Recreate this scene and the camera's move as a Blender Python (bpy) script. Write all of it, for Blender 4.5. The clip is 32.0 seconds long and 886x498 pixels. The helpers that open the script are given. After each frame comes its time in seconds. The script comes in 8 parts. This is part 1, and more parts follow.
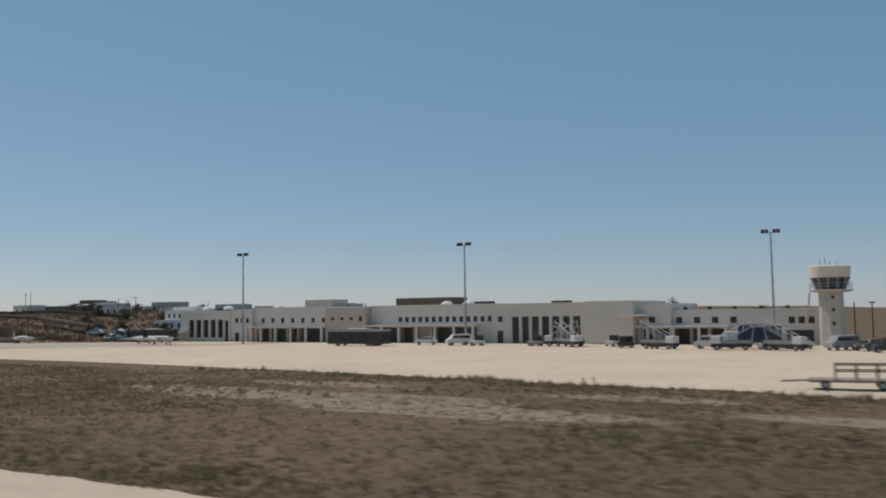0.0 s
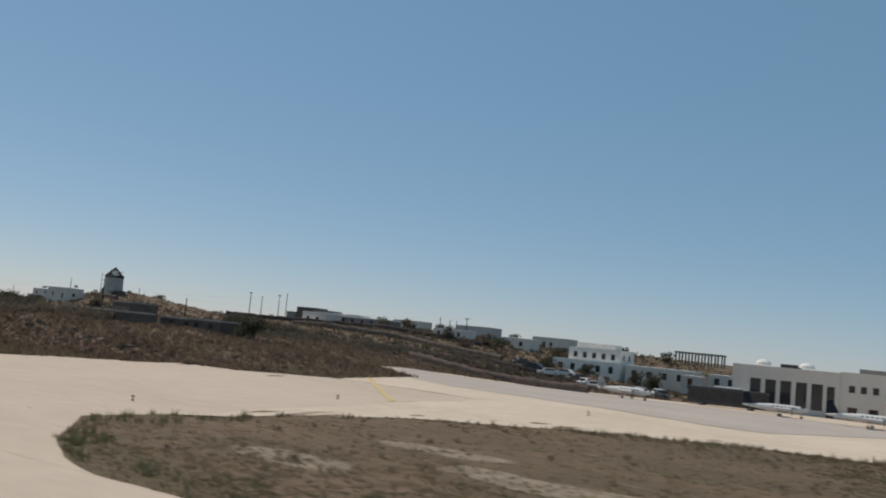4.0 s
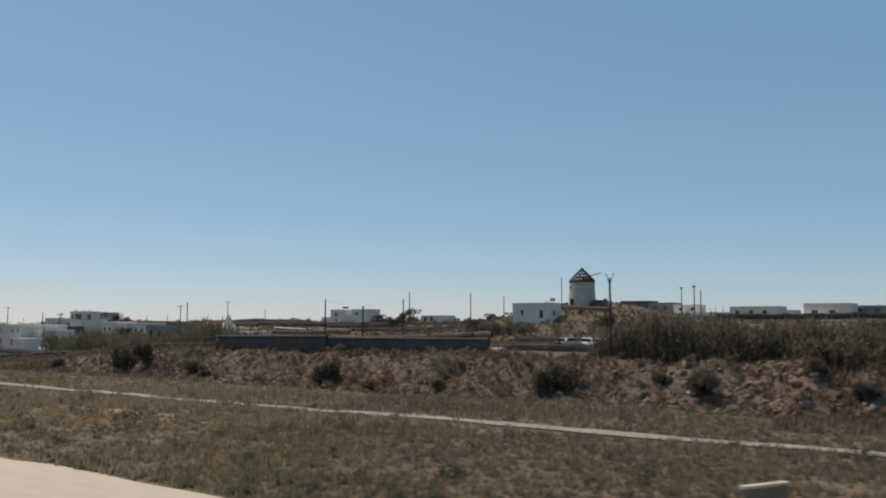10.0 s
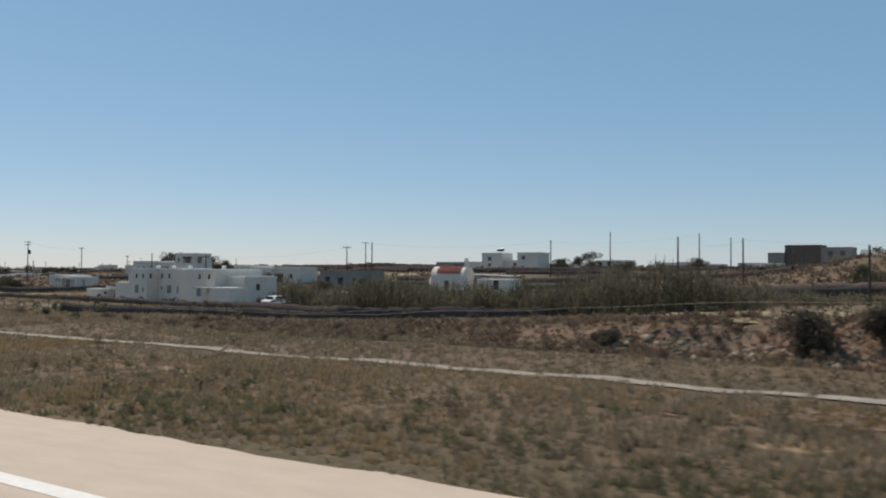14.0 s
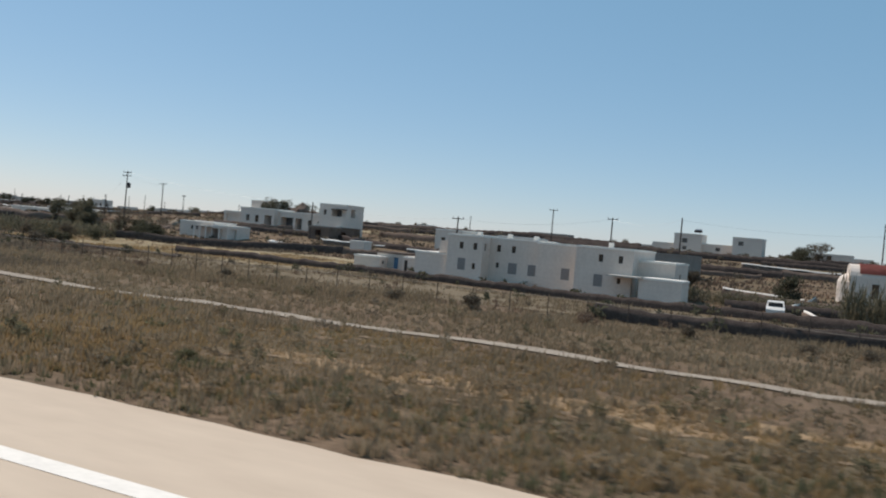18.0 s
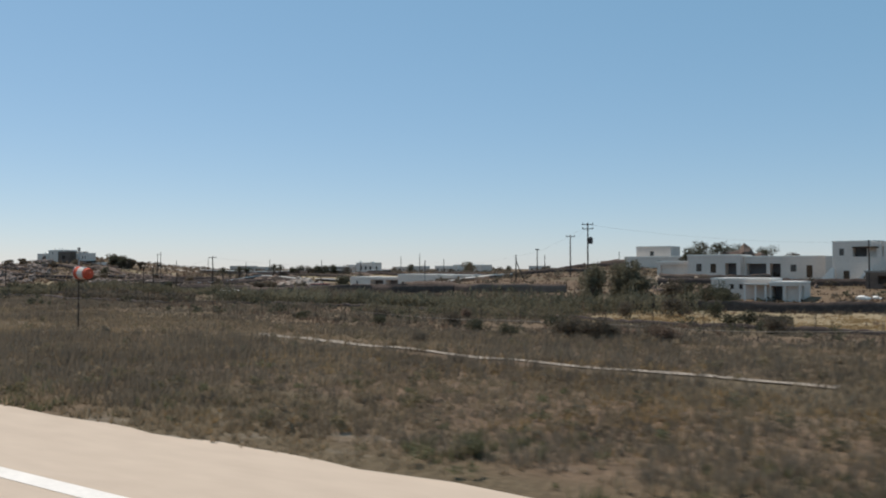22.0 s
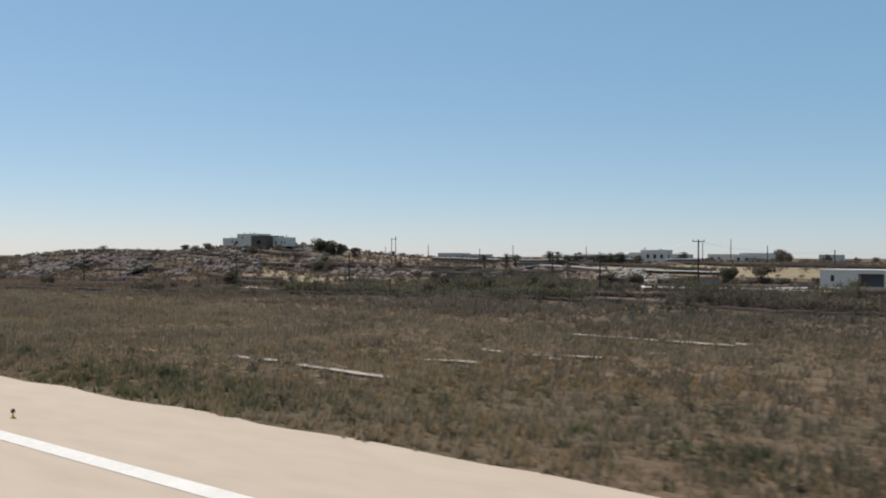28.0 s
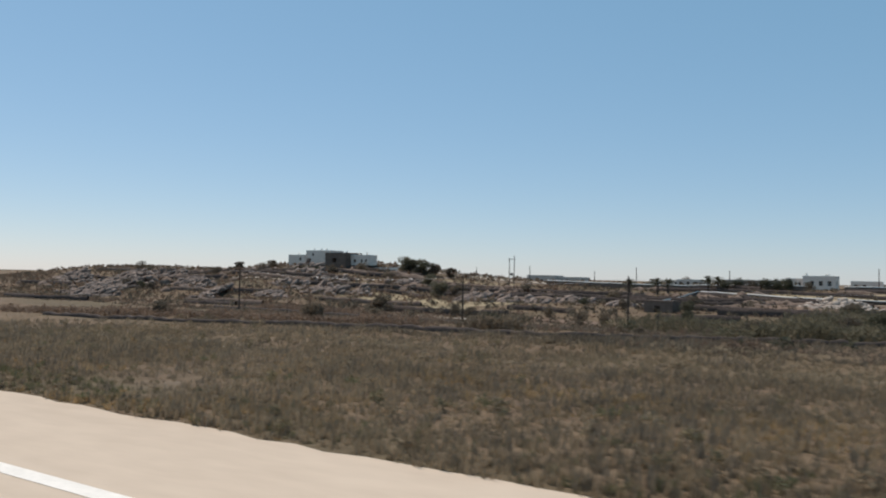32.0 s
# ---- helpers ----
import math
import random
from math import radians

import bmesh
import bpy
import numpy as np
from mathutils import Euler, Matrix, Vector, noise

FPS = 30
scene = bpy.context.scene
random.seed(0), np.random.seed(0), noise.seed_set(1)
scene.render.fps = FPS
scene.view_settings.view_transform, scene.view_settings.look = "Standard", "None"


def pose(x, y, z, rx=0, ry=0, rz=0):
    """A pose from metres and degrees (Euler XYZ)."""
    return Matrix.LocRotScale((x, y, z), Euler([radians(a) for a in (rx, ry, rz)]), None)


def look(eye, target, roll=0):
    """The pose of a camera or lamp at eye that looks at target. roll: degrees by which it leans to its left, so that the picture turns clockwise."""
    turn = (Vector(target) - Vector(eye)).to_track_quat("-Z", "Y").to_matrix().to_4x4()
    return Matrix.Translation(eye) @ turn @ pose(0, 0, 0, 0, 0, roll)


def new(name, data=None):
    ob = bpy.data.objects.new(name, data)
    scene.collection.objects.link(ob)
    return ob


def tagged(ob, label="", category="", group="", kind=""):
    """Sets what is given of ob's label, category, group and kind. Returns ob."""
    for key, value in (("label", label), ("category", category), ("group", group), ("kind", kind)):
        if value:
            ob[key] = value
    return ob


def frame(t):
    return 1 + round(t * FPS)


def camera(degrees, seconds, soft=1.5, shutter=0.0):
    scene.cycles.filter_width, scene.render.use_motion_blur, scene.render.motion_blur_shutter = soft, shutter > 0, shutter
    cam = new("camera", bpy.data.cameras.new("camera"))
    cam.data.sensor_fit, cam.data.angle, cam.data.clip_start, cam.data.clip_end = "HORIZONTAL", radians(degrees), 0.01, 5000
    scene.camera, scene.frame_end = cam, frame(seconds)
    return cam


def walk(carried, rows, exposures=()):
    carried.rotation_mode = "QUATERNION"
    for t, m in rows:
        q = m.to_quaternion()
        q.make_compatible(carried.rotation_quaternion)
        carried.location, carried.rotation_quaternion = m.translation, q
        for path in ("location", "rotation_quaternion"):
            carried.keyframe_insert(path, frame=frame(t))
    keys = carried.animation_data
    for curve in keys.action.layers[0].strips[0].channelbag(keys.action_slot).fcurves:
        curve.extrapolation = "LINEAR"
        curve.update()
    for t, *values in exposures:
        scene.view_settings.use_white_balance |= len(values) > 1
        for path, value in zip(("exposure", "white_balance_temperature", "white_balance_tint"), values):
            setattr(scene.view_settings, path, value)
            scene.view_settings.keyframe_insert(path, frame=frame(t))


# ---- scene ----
cam = camera(53.8, 32.0, soft=1.95, shutter=0.26)
EYE = 5.5
# seconds, place along the runway, yaw, pitch, roll
PATH = [
    (0, -23.09, 30.67, 4.18, -0.85),
    (0.5, -41.48, 29.57, 4.49, 1.26),
    (1, -59.20, 31.00, 4.93, 3.06),
    (1.5, -76.12, 32.79, 5.41, 0.97),
    (2, -92.13, 32.03, 4.96, 1.05),
    (2.5, -107.35, 32.86, 5.20, 1.51),
    (3, -121.96, 34.37, 5.71, 2.84),
    (3.5, -136.12, 33.85, 5.86, 3.30),
    (4, -149.86, 33.15, 6.03, 5.68),
    (4.5, -163.28, 33.60, 6.08, 4.44),
    (6.5, -212.29, 34.92, 2.45, 0.65),
    (7, -222.78, 35.39, 2.56, 3.11),
    (7.5, -232.52, 37.92, 2.37, 0.24),
    (8, -241.50, 39.63, 3.23, -0.64),
    (8.5, -250.20, 40.12, 3.89, -0.74),
    (9, -258.82, 39.63, 4.50, -0.28),
    (9.5, -267.53, 38.32, 4.88, -0.11),
    (10, -276.21, 36.83, 5.05, 0.09),
    (10.5, -285.04, 35.00, 5.10, 0.24),
    (11, -293.96, 32.95, 4.92, -0.13),
    (11.5, -303.08, 31.24, 4.16, -0.85),
    (12, -312.25, 31.23, 3.36, -1.35),
    (12.5, -321.36, 32.01, 2.47, -1.79),
    (13, -330.30, 32.80, 2.03, -1.17),
    (13.5, -339.28, 33.06, 1.47, -1.11),
    (14, -348.39, 34.14, 1.49, 0.34),
    (14.5, -357.86, 34.86, 1.29, -0.10),
    (15, -367.61, 34.11, 1.71, 0.53),
    (15.5, -377.72, 35.63, 2.88, 1.38),
    (17.5, -419.75, 31.98, -0.60, 1.79),
    (18, -430.09, 26.70, -0.91, 4.97),
    (18.5, -440.24, 22.32, -0.56, 3.67),
    (19, -449.97, 21.95, -0.45, 2.97),
    (19.5, -459.21, 25.45, -0.01, 2.54),
    (20, -468.32, 29.39, -0.12, 0.87),
    (20.5, -477.65, 32.03, 0.23, 0.25),
    (21, -487.23, 33.65, 0.74, 0.31),
    (21.5, -496.90, 34.31, 1.07, 0.12),
    (22, -506.37, 34.77, 1.29, 0.01),
    (22.5, -515.47, 34.77, 1.59, 0.07),
    (23, -524.20, 34.83, 1.64, -0.18),
    (23.5, -532.78, 34.63, 1.99, -1.18),
    (24, -541.31, 36.27, 2.55, -0.92),
    (24.5, -549.75, 37.61, 3.25, -1.57),
    (25, -557.98, 39.36, 3.95, -1.17),
    (25.5, -565.95, 40.98, 4.44, -1.02),
    (26, -573.74, 42.18, 4.30, -0.62),
    (26.5, -581.48, 41.70, 3.04, 0.66),
    (28.5, -612.45, 37.10, 0.04, 0.49),
    (29, -619.92, 36.54, -0.30, 1.09),
    (29.5, -627.34, 35.61, -0.14, -0.95),
    (30, -634.64, 35.29, 0.06, 0.03),
    (30.5, -642.02, 34.35, 0.33, -0.39),
    (31, -649.60, 34.47, 0.67, 0.85),
    (31.5, -657.45, 34.58, 1.29, 0.01),
    (32, -665.56, 35.67, 1.82, 1.15),
]


def aim(x, yaw, pitch, roll):
    a, p = radians(yaw), radians(pitch)
    ahead = Vector((-math.sin(a) * math.cos(p), math.cos(a) * math.cos(p), math.sin(p)))
    eye = Vector((x, 0, EYE))
    return look(eye, eye + 10 * ahead, roll)


walk(cam, [(t, aim(x, a, p, r)) for t, x, a, p, r in PATH],
     exposures=[(0, -0.36), (2, -0.36), (3, -0.33), (4, -0.27), (6.5, -0.32), (7, -0.29), (8, -0.16), (9.5, -0.09), (12, 0.0), (15.5, 0.03), (18, 0.12), (32, 0.12)])

# ---- light ----
SUN_WAY = Vector((-0.62, 0.08, 0.90)).normalized()
world = bpy.data.worlds.new("world")
scene.world = world
world.use_nodes = True
nt = world.node_tree
sky = nt.nodes.new("ShaderNodeTexSky")
sky.sky_type = "NISHITA"
sky.sun_disc = False
sky.sun_elevation = math.asin(SUN_WAY.z)
sky.sun_rotation = math.atan2(SUN_WAY.x, SUN_WAY.y)
sky.air_density, sky.dust_density, sky.ozone_density = 1.0, 0.5, 3.0
sky.altitude = 1500
tint = nt.nodes.new("ShaderNodeMix")
tint.data_type, tint.blend_type = "RGBA", "MULTIPLY"
tint.inputs[0].default_value, tint.inputs[7].default_value = 1.0, (0.502, 0.389, 0.347, 1)
nt.links.new(sky.outputs[0], tint.inputs[6])
haze = nt.nodes.new("ShaderNodeMix")
haze.data_type, haze.blend_type = "RGBA", "ADD"
haze.inputs[0].default_value, haze.inputs[7].default_value = 1.0, (0.61, 1.585, 2.35, 1)
nt.links.new(tint.outputs[2], haze.inputs[6])
nt.links.new(haze.outputs[2], nt.nodes["Background"].inputs[0])
nt.nodes["Background"].inputs[1].default_value = 0.132
sun = new("sun", bpy.data.lights.new("sun", "SUN"))
sun.data.energy, sun.data.angle, sun.data.color = 3.6, radians(0.5), (1.0, 0.905, 0.825)
sun.matrix_world = look((0, 0, 60), Vector((0, 0, 60)) - SUN_WAY)

# ---- materials ----


def material(name, low, high, size=2.0, rough=0.85, bump=0.3, fine=8.0, metal=0.0, spread=0.0, stretch=(1, 1, 1)):
    """Two colours mixed by noise at two scales (sizes in metres), with fine relief; spread: how far single objects differ."""
    m = bpy.data.materials.new(name)
    m.use_nodes = True
    t = m.node_tree
    b = t.nodes["Principled BSDF"]
    b.inputs["Roughness"].default_value, b.inputs["Metallic"].default_value = rough, metal
    b.inputs["Specular IOR Level"].default_value = 0.5 if rough < 0.7 else 0.15
    co = t.nodes.new("ShaderNodeTexCoord")
    mp = t.nodes.new("ShaderNodeMapping")
    mp.inputs["Scale"].default_value = stretch
    t.links.new(co.outputs["Object"], mp.inputs["Vector"])
    n1, n2 = t.nodes.new("ShaderNodeTexNoise"), t.nodes.new("ShaderNodeTexNoise")
    n1.inputs["Scale"].default_value, n1.inputs["Detail"].default_value = 1 / size, 5
    n2.inputs["Scale"].default_value, n2.inputs["Detail"].default_value = fine / size, 4
    for n in (n1, n2):
        t.links.new(mp.outputs[0], n.inputs["Vector"])
    add = t.nodes.new("ShaderNodeMath")
    add.operation = "ADD"
    t.links.new(n1.outputs["Fac"], add.inputs[0])
    t.links.new(n2.outputs["Fac"], add.inputs[1])
    ramp = t.nodes.new("ShaderNodeMapRange")
    ramp.inputs[1].default_value, ramp.inputs[2].default_value = 0.72, 1.28
    t.links.new(add.outputs[0], ramp.inputs[0])
    mix = t.nodes.new("ShaderNodeMix")
    mix.data_type = "RGBA"
    mix.inputs[6].default_value, mix.inputs[7].default_value = (*low, 1), (*high, 1)
    t.links.new(ramp.outputs[0], mix.inputs[0])
    out = mix.outputs[2]
    if spread:
        info = t.nodes.new("ShaderNodeObjectInfo")
        val = t.nodes.new("ShaderNodeMapRange")
        val.inputs[3].default_value, val.inputs[4].default_value = 1 - spread, 1 + spread
        t.links.new(info.outputs["Random"], val.inputs[0])
        hs = t.nodes.new("ShaderNodeHueSaturation")
        t.links.new(val.outputs[0], hs.inputs["Value"])
        t.links.new(out, hs.inputs["Color"])
        out = hs.outputs[0]
    t.links.new(out, b.inputs["Base Color"])
    if bump:
        bp = t.nodes.new("ShaderNodeBump")
        bp.inputs["Strength"].default_value, bp.inputs["Distance"].default_value = bump, 0.05
        t.links.new(n2.outputs["Fac"], bp.inputs["Height"])
        t.links.new(bp.outputs[0], b.inputs["Normal"])
    return m


def island_material(name, low, high, rough=0.9):
    """Leaves and blades: each piece its own tone between two colours."""
    m = bpy.data.materials.new(name)
    m.use_nodes = True
    t = m.node_tree
    b = t.nodes["Principled BSDF"]
    b.inputs["Roughness"].default_value = rough
    b.inputs["Specular IOR Level"].default_value = 0.2
    geo = t.nodes.new("ShaderNodeNewGeometry")
    info = t.nodes.new("ShaderNodeTexCoord")
    ns = t.nodes.new("ShaderNodeTexNoise")
    ns.inputs["Scale"].default_value, ns.inputs["Detail"].default_value = 0.12, 3
    t.links.new(info.outputs["Object"], ns.inputs["Vector"])
    add = t.nodes.new("ShaderNodeMath")
    add.operation = "MULTIPLY_ADD"
    add.inputs[1].default_value = 0.55
    t.links.new(geo.outputs["Random Per Island"], add.inputs[0])
    rg = t.nodes.new("ShaderNodeMapRange")
    rg.inputs[1].default_value, rg.inputs[2].default_value = 0.36, 0.64
    rg.inputs[3].default_value, rg.inputs[4].default_value = 0.0, 0.5
    t.links.new(ns.outputs["Fac"], rg.inputs[0])
    t.links.new(rg.outputs[0], add.inputs[2])
    mix = t.nodes.new("ShaderNodeMix")
    mix.data_type = "RGBA"
    mix.inputs[6].default_value, mix.inputs[7].default_value = (*low, 1), (*high, 1)
    t.links.new(add.outputs[0], mix.inputs[0])
    t.links.new(mix.outputs[2], b.inputs["Base Color"])
    thin = t.nodes.new("ShaderNodeBsdfTranslucent")
    t.links.new(mix.outputs[2], thin.inputs["Color"])
    both = t.nodes.new("ShaderNodeMixShader")
    both.inputs[0].default_value = 0.42
    t.links.new(b.outputs[0], both.inputs[1])
    t.links.new(thin.outputs[0], both.inputs[2])
    t.links.new(both.outputs[0], t.nodes["Material Output"].inputs["Surface"])
    return m


def ground_material():
    """Dry grass, brown earth, pale bare patches, and earth with rubble where it is steep."""
    m = bpy.data.materials.new("dry_ground")
    m.use_nodes = True
    t = m.node_tree
    b = t.nodes["Principled BSDF"]
    b.inputs["Roughness"].default_value = 0.95
    b.inputs["Specular IOR Level"].default_value = 0.15
    co = t.nodes.new("ShaderNodeTexCoord")

    def noise_of(scale, detail, stretch=(1, 1, 1), rough=0.55):
        mp = t.nodes.new("ShaderNodeMapping")
        mp.inputs["Scale"].default_value = stretch
        n = t.nodes.new("ShaderNodeTexNoise")
        n.inputs["Scale"].default_value, n.inputs["Detail"].default_value, n.inputs["Roughness"].default_value = scale, detail, rough
        t.links.new(co.outputs["Object"], mp.inputs["Vector"])
        t.links.new(mp.outputs[0], n.inputs["Vector"])
        return n.outputs["Fac"]

    def ranged(v, a, c):
        r = t.nodes.new("ShaderNodeMapRange")
        r.interpolation_type = "SMOOTHSTEP"
        r.inputs[1].default_value, r.inputs[2].default_value = a, c
        t.links.new(v, r.inputs[0])
        return r.outputs[0]

    def mixed(fac, a, c):
        x = t.nodes.new("ShaderNodeMix")
        x.data_type = "RGBA"
        t.links.new(fac, x.inputs[0])
        for v, s in ((a, 6), (c, 7)):
            if isinstance(v, tuple):
                x.inputs[s].default_value = (*v, 1)
            else:
                t.links.new(v, x.inputs[s])
        return x.outputs[2]

    straw = mixed(ranged(noise_of(2.2, 6, (0.5, 1, 1)), 0.35, 0.65), (0.128, 0.086, 0.054), (0.198, 0.134, 0.085))
    olive = mixed(ranged(noise_of(3.0, 5), 0.35, 0.65), (0.104, 0.078, 0.046), (0.152, 0.114, 0.068))
    red = mixed(ranged(noise_of(1.3, 5), 0.35, 0.65), (0.143, 0.096, 0.058), (0.208, 0.146, 0.090))
    base = mixed(ranged(noise_of(0.09, 4, (0.45, 1, 1)), 0.42, 0.60), straw, olive)
    base = mixed(ranged(noise_of(0.055, 4, (0.4, 1.2, 1)), 0.45, 0.64), base, red)
    pale = mixed(ranged(noise_of(2.5, 6), 0.3, 0.7), (0.20, 0.165, 0.125), (0.40, 0.345, 0.275))
    bare = ranged(noise_of(0.16, 7, (0.35, 1.1, 1), 0.65), 0.62, 0.74)
    base = mixed(bare, base, pale)
    for name, low, high in (("bare", (0.205, 0.156, 0.105), (0.330, 0.262, 0.186)), ("sandy", (0.250, 0.165, 0.092), (0.370, 0.255, 0.150))):
        at = t.nodes.new("ShaderNodeAttribute")
        at.attribute_name = name
        add = t.nodes.new("ShaderNodeMath")
        add.operation = "ADD"
        t.links.new(at.outputs["Fac"], add.inputs[0])
        t.links.new(noise_of(0.55, 8, (0.4, 1.2, 1), 0.7), add.inputs[1])
        base = mixed(ranged(add.outputs[0], 0.82, 1.02), base, mixed(ranged(noise_of(1.8, 7), 0.3, 0.7), low, high))
    geo = t.nodes.new("ShaderNodeNewGeometry")
    sp = t.nodes.new("ShaderNodeSeparateXYZ")
    t.links.new(geo.outputs["True Normal"], sp.inputs[0])
    steep = ranged(sp.outputs["Z"], 0.97, 0.88)
    vor = t.nodes.new("ShaderNodeTexVoronoi")
    vor.inputs["Scale"].default_value = 2.2
    t.links.new(co.outputs["Object"], vor.inputs["Vector"])
    earth = mixed(ranged(noise_of(0.9, 7, (1, 1, 0.5)), 0.38, 0.62), (0.125, 0.077, 0.052), (0.255, 0.158, 0.104))
    loam = mixed(ranged(noise_of(1.6, 6), 0.35, 0.65), (0.125, 0.085, 0.058), (0.215, 0.150, 0.104))
    earth = mixed(ranged(noise_of(0.13, 4), 0.42, 0.58), earth, loam)
    earth = mixed(ranged(vor.outputs["Distance"], 0.26, 0.1), earth, (0.215, 0.160, 0.118))
    base = mixed(steep, base, earth)
    t.links.new(base, b.inputs["Base Color"])
    bp = t.nodes.new("ShaderNodeBump")
    bp.inputs["Strength"].default_value, bp.inputs["Distance"].default_value = 0.9, 0.15
    t.links.new(noise_of(4.0, 6), bp.inputs["Height"])
    t.links.new(bp.outputs[0], b.inputs["Normal"])
    return m


def glass_material(name, tint):
    m = bpy.data.materials.new(name)
    m.use_nodes = True
    b = m.node_tree.nodes["Principled BSDF"]
    b.inputs["Base Color"].default_value = (*tint, 1)
    b.inputs["Roughness"].default_value = 0.08
    b.inputs["Specular IOR Level"].default_value = 0.6
    return m


GROUND = ground_material()
RUNWAY = material("worn_asphalt", (0.515, 0.405, 0.305), (0.585, 0.465, 0.352), 11.0, 0.95, 0.08, 14, stretch=(0.35, 1, 1))
APRON = material("pale_concrete", (0.55, 0.435, 0.32), (0.66, 0.53, 0.395), 12.0, 0.9, 0.1, 10)
TARMAC = material("grey_tarmac", (0.41, 0.345, 0.285), (0.48, 0.405, 0.335), 9.0, 0.95, 0.1, 10)
PAINT = material("white_line_paint", (0.74, 0.68, 0.60), (0.86, 0.79, 0.70), 1.5, 0.9, 0.1)
YELLOW = material("yellow_line_paint", (0.55, 0.36, 0.06), (0.68, 0.46, 0.10), 1.5, 0.7, 0.1)
CONCRETE = material("weathered_concrete", (0.245, 0.200, 0.155), (0.385, 0.320, 0.252), 1.6, 0.95, 0.4)
WHITE = material("whitewashed_plaster", (0.64, 0.545, 0.465), (0.74, 0.64, 0.55), 2.5, 0.85, 0.04)
WHITER = material("fresh_white_roof", (0.74, 0.69, 0.62), (0.83, 0.775, 0.70), 2.5, 0.9, 0.1)
CREAM = material("cream_plaster", (0.465, 0.42, 0.37), (0.555, 0.505, 0.45), 3.0, 0.9, 0.12)
TERMWALL = material("pale_terminal_plaster", (0.60, 0.54, 0.475), (0.69, 0.625, 0.555), 3.0, 0.9, 0.12)
GREYWALL = material("grey_plaster", (0.22, 0.195, 0.17), (0.32, 0.285, 0.25), 2.0, 0.9, 0.25)
STONE = material("dark_field_stone", (0.052, 0.039, 0.034), (0.108, 0.083, 0.070), 0.7, 0.95, 0.8, 5)
BROWNWALL = material("brown_rubble_wall", (0.115, 0.082, 0.065), (0.195, 0.145, 0.115), 0.9, 0.95, 0.6, 5)
ROCK = material("pale_granite", (0.20, 0.165, 0.13), (0.42, 0.36, 0.295), 1.4, 0.95, 0.8, 5, spread=0.25)
WOOD = material("tarred_pole_wood", (0.045, 0.035, 0.03), (0.085, 0.066, 0.054), 0.8, 0.9, 0.3, 6)
STEEL = material("galvanised_steel", (0.30, 0.31, 0.32), (0.42, 0.43, 0.44), 0.8, 0.45, 0.05, metal=0.6)
# dark grey for the backs of open recesses: their shade put into colour
RECESS_SHADE = material("shaded_recess_back", (0.12, 0.112, 0.112), (0.17, 0.16, 0.16), 0.8, 0.6, 0.1, stretch=(1, 1, 6))
DARK = material("dark_recess_paint", (0.050, 0.045, 0.044), (0.078, 0.072, 0.069), 1.0, 0.8, 0.0)
GLASS = glass_material("dark_window_glass", (0.042, 0.043, 0.045))
BLUE = material("faded_blue_paint", (0.06, 0.14, 0.24), (0.10, 0.20, 0.31), 1.0, 0.6, 0.1)
GREEN = material("faded_grey_shutter", (0.20, 0.185, 0.175), (0.27, 0.25, 0.235), 1.0, 0.6, 0.1)
BROWN = material("brown_timber", (0.07, 0.045, 0.03), (0.13, 0.085, 0.055), 0.8, 0.75, 0.2)
REDROOF = material("red_dome_paint", (0.25, 0.075, 0.06), (0.34, 0.12, 0.10), 1.5, 0.7, 0.15)
PINK = material("pink_plaster", (0.45, 0.385, 0.335), (0.54, 0.465, 0.41), 2.0, 0.85, 0.1)
METALPAINT = material("white_vehicle_paint", (0.60, 0.57, 0.53), (0.68, 0.65, 0.61), 2.0, 0.7, 0.0)
NAVY = material("dark_blue_vehicle_paint", (0.045, 0.05, 0.072), (0.06, 0.067, 0.095), 2.0, 0.7, 0.0)
BLACKPAINT = material("black_vehicle_paint", (0.035, 0.034, 0.034), (0.052, 0.05, 0.05), 2.0, 0.4, 0.0)
SILVER = material("silver_vehicle_paint", (0.27, 0.26, 0.25), (0.34, 0.33, 0.32), 2.0, 0.7, 0.0)
ORANGE = material("orange_sock_cloth", (0.50, 0.078, 0.042), (0.62, 0.12, 0.065), 0.6, 0.8, 0.1)
TYRE = material("black_rubber", (0.03, 0.028, 0.028), (0.048, 0.045, 0.045), 0.4, 0.9, 0.1)
STRAW_FIELD = material("dry_straw_field", (0.22, 0.165, 0.095), (0.36, 0.285, 0.175), 5.0, 0.95, 0.5, 9, stretch=(0.4, 1, 1))
REDEARTH = material("reddish_ploughed_earth", (0.15, 0.10, 0.07), (0.22, 0.15, 0.105), 4.0, 0.95, 0.4, 9, stretch=(0.4, 1, 1))
DIRTROAD = material("pale_dirt_track", (0.36, 0.30, 0.235), (0.48, 0.41, 0.33), 3.0, 0.95, 0.3, 7)
GRASS_A = island_material("dry_grass_blades", (0.222, 0.166, 0.104), (0.355, 0.272, 0.176))
GRASS_B = island_material("green_grass_blades", (0.150, 0.124, 0.072), (0.238, 0.194, 0.114))
SHRUB = island_material("grey_green_shrub_leaves", (0.100, 0.081, 0.058), (0.180, 0.145, 0.105))
LEAF = island_material("dark_green_leaves", (0.060, 0.058, 0.038), (0.130, 0.120, 0.075))
REED = island_material("green_cane_leaves", (0.122, 0.105, 0.066), (0.205, 0.176, 0.114))
DRYBUSH = island_material("brown_dry_scrub", (0.145, 0.099, 0.070), (0.245, 0.172, 0.122))
VERGE = island_material("green_verge_blades", (0.120, 0.115, 0.060), (0.205, 0.187, 0.102))
GOLD = island_material("golden_dry_blades", (0.27, 0.180, 0.085), (0.42, 0.290, 0.150))
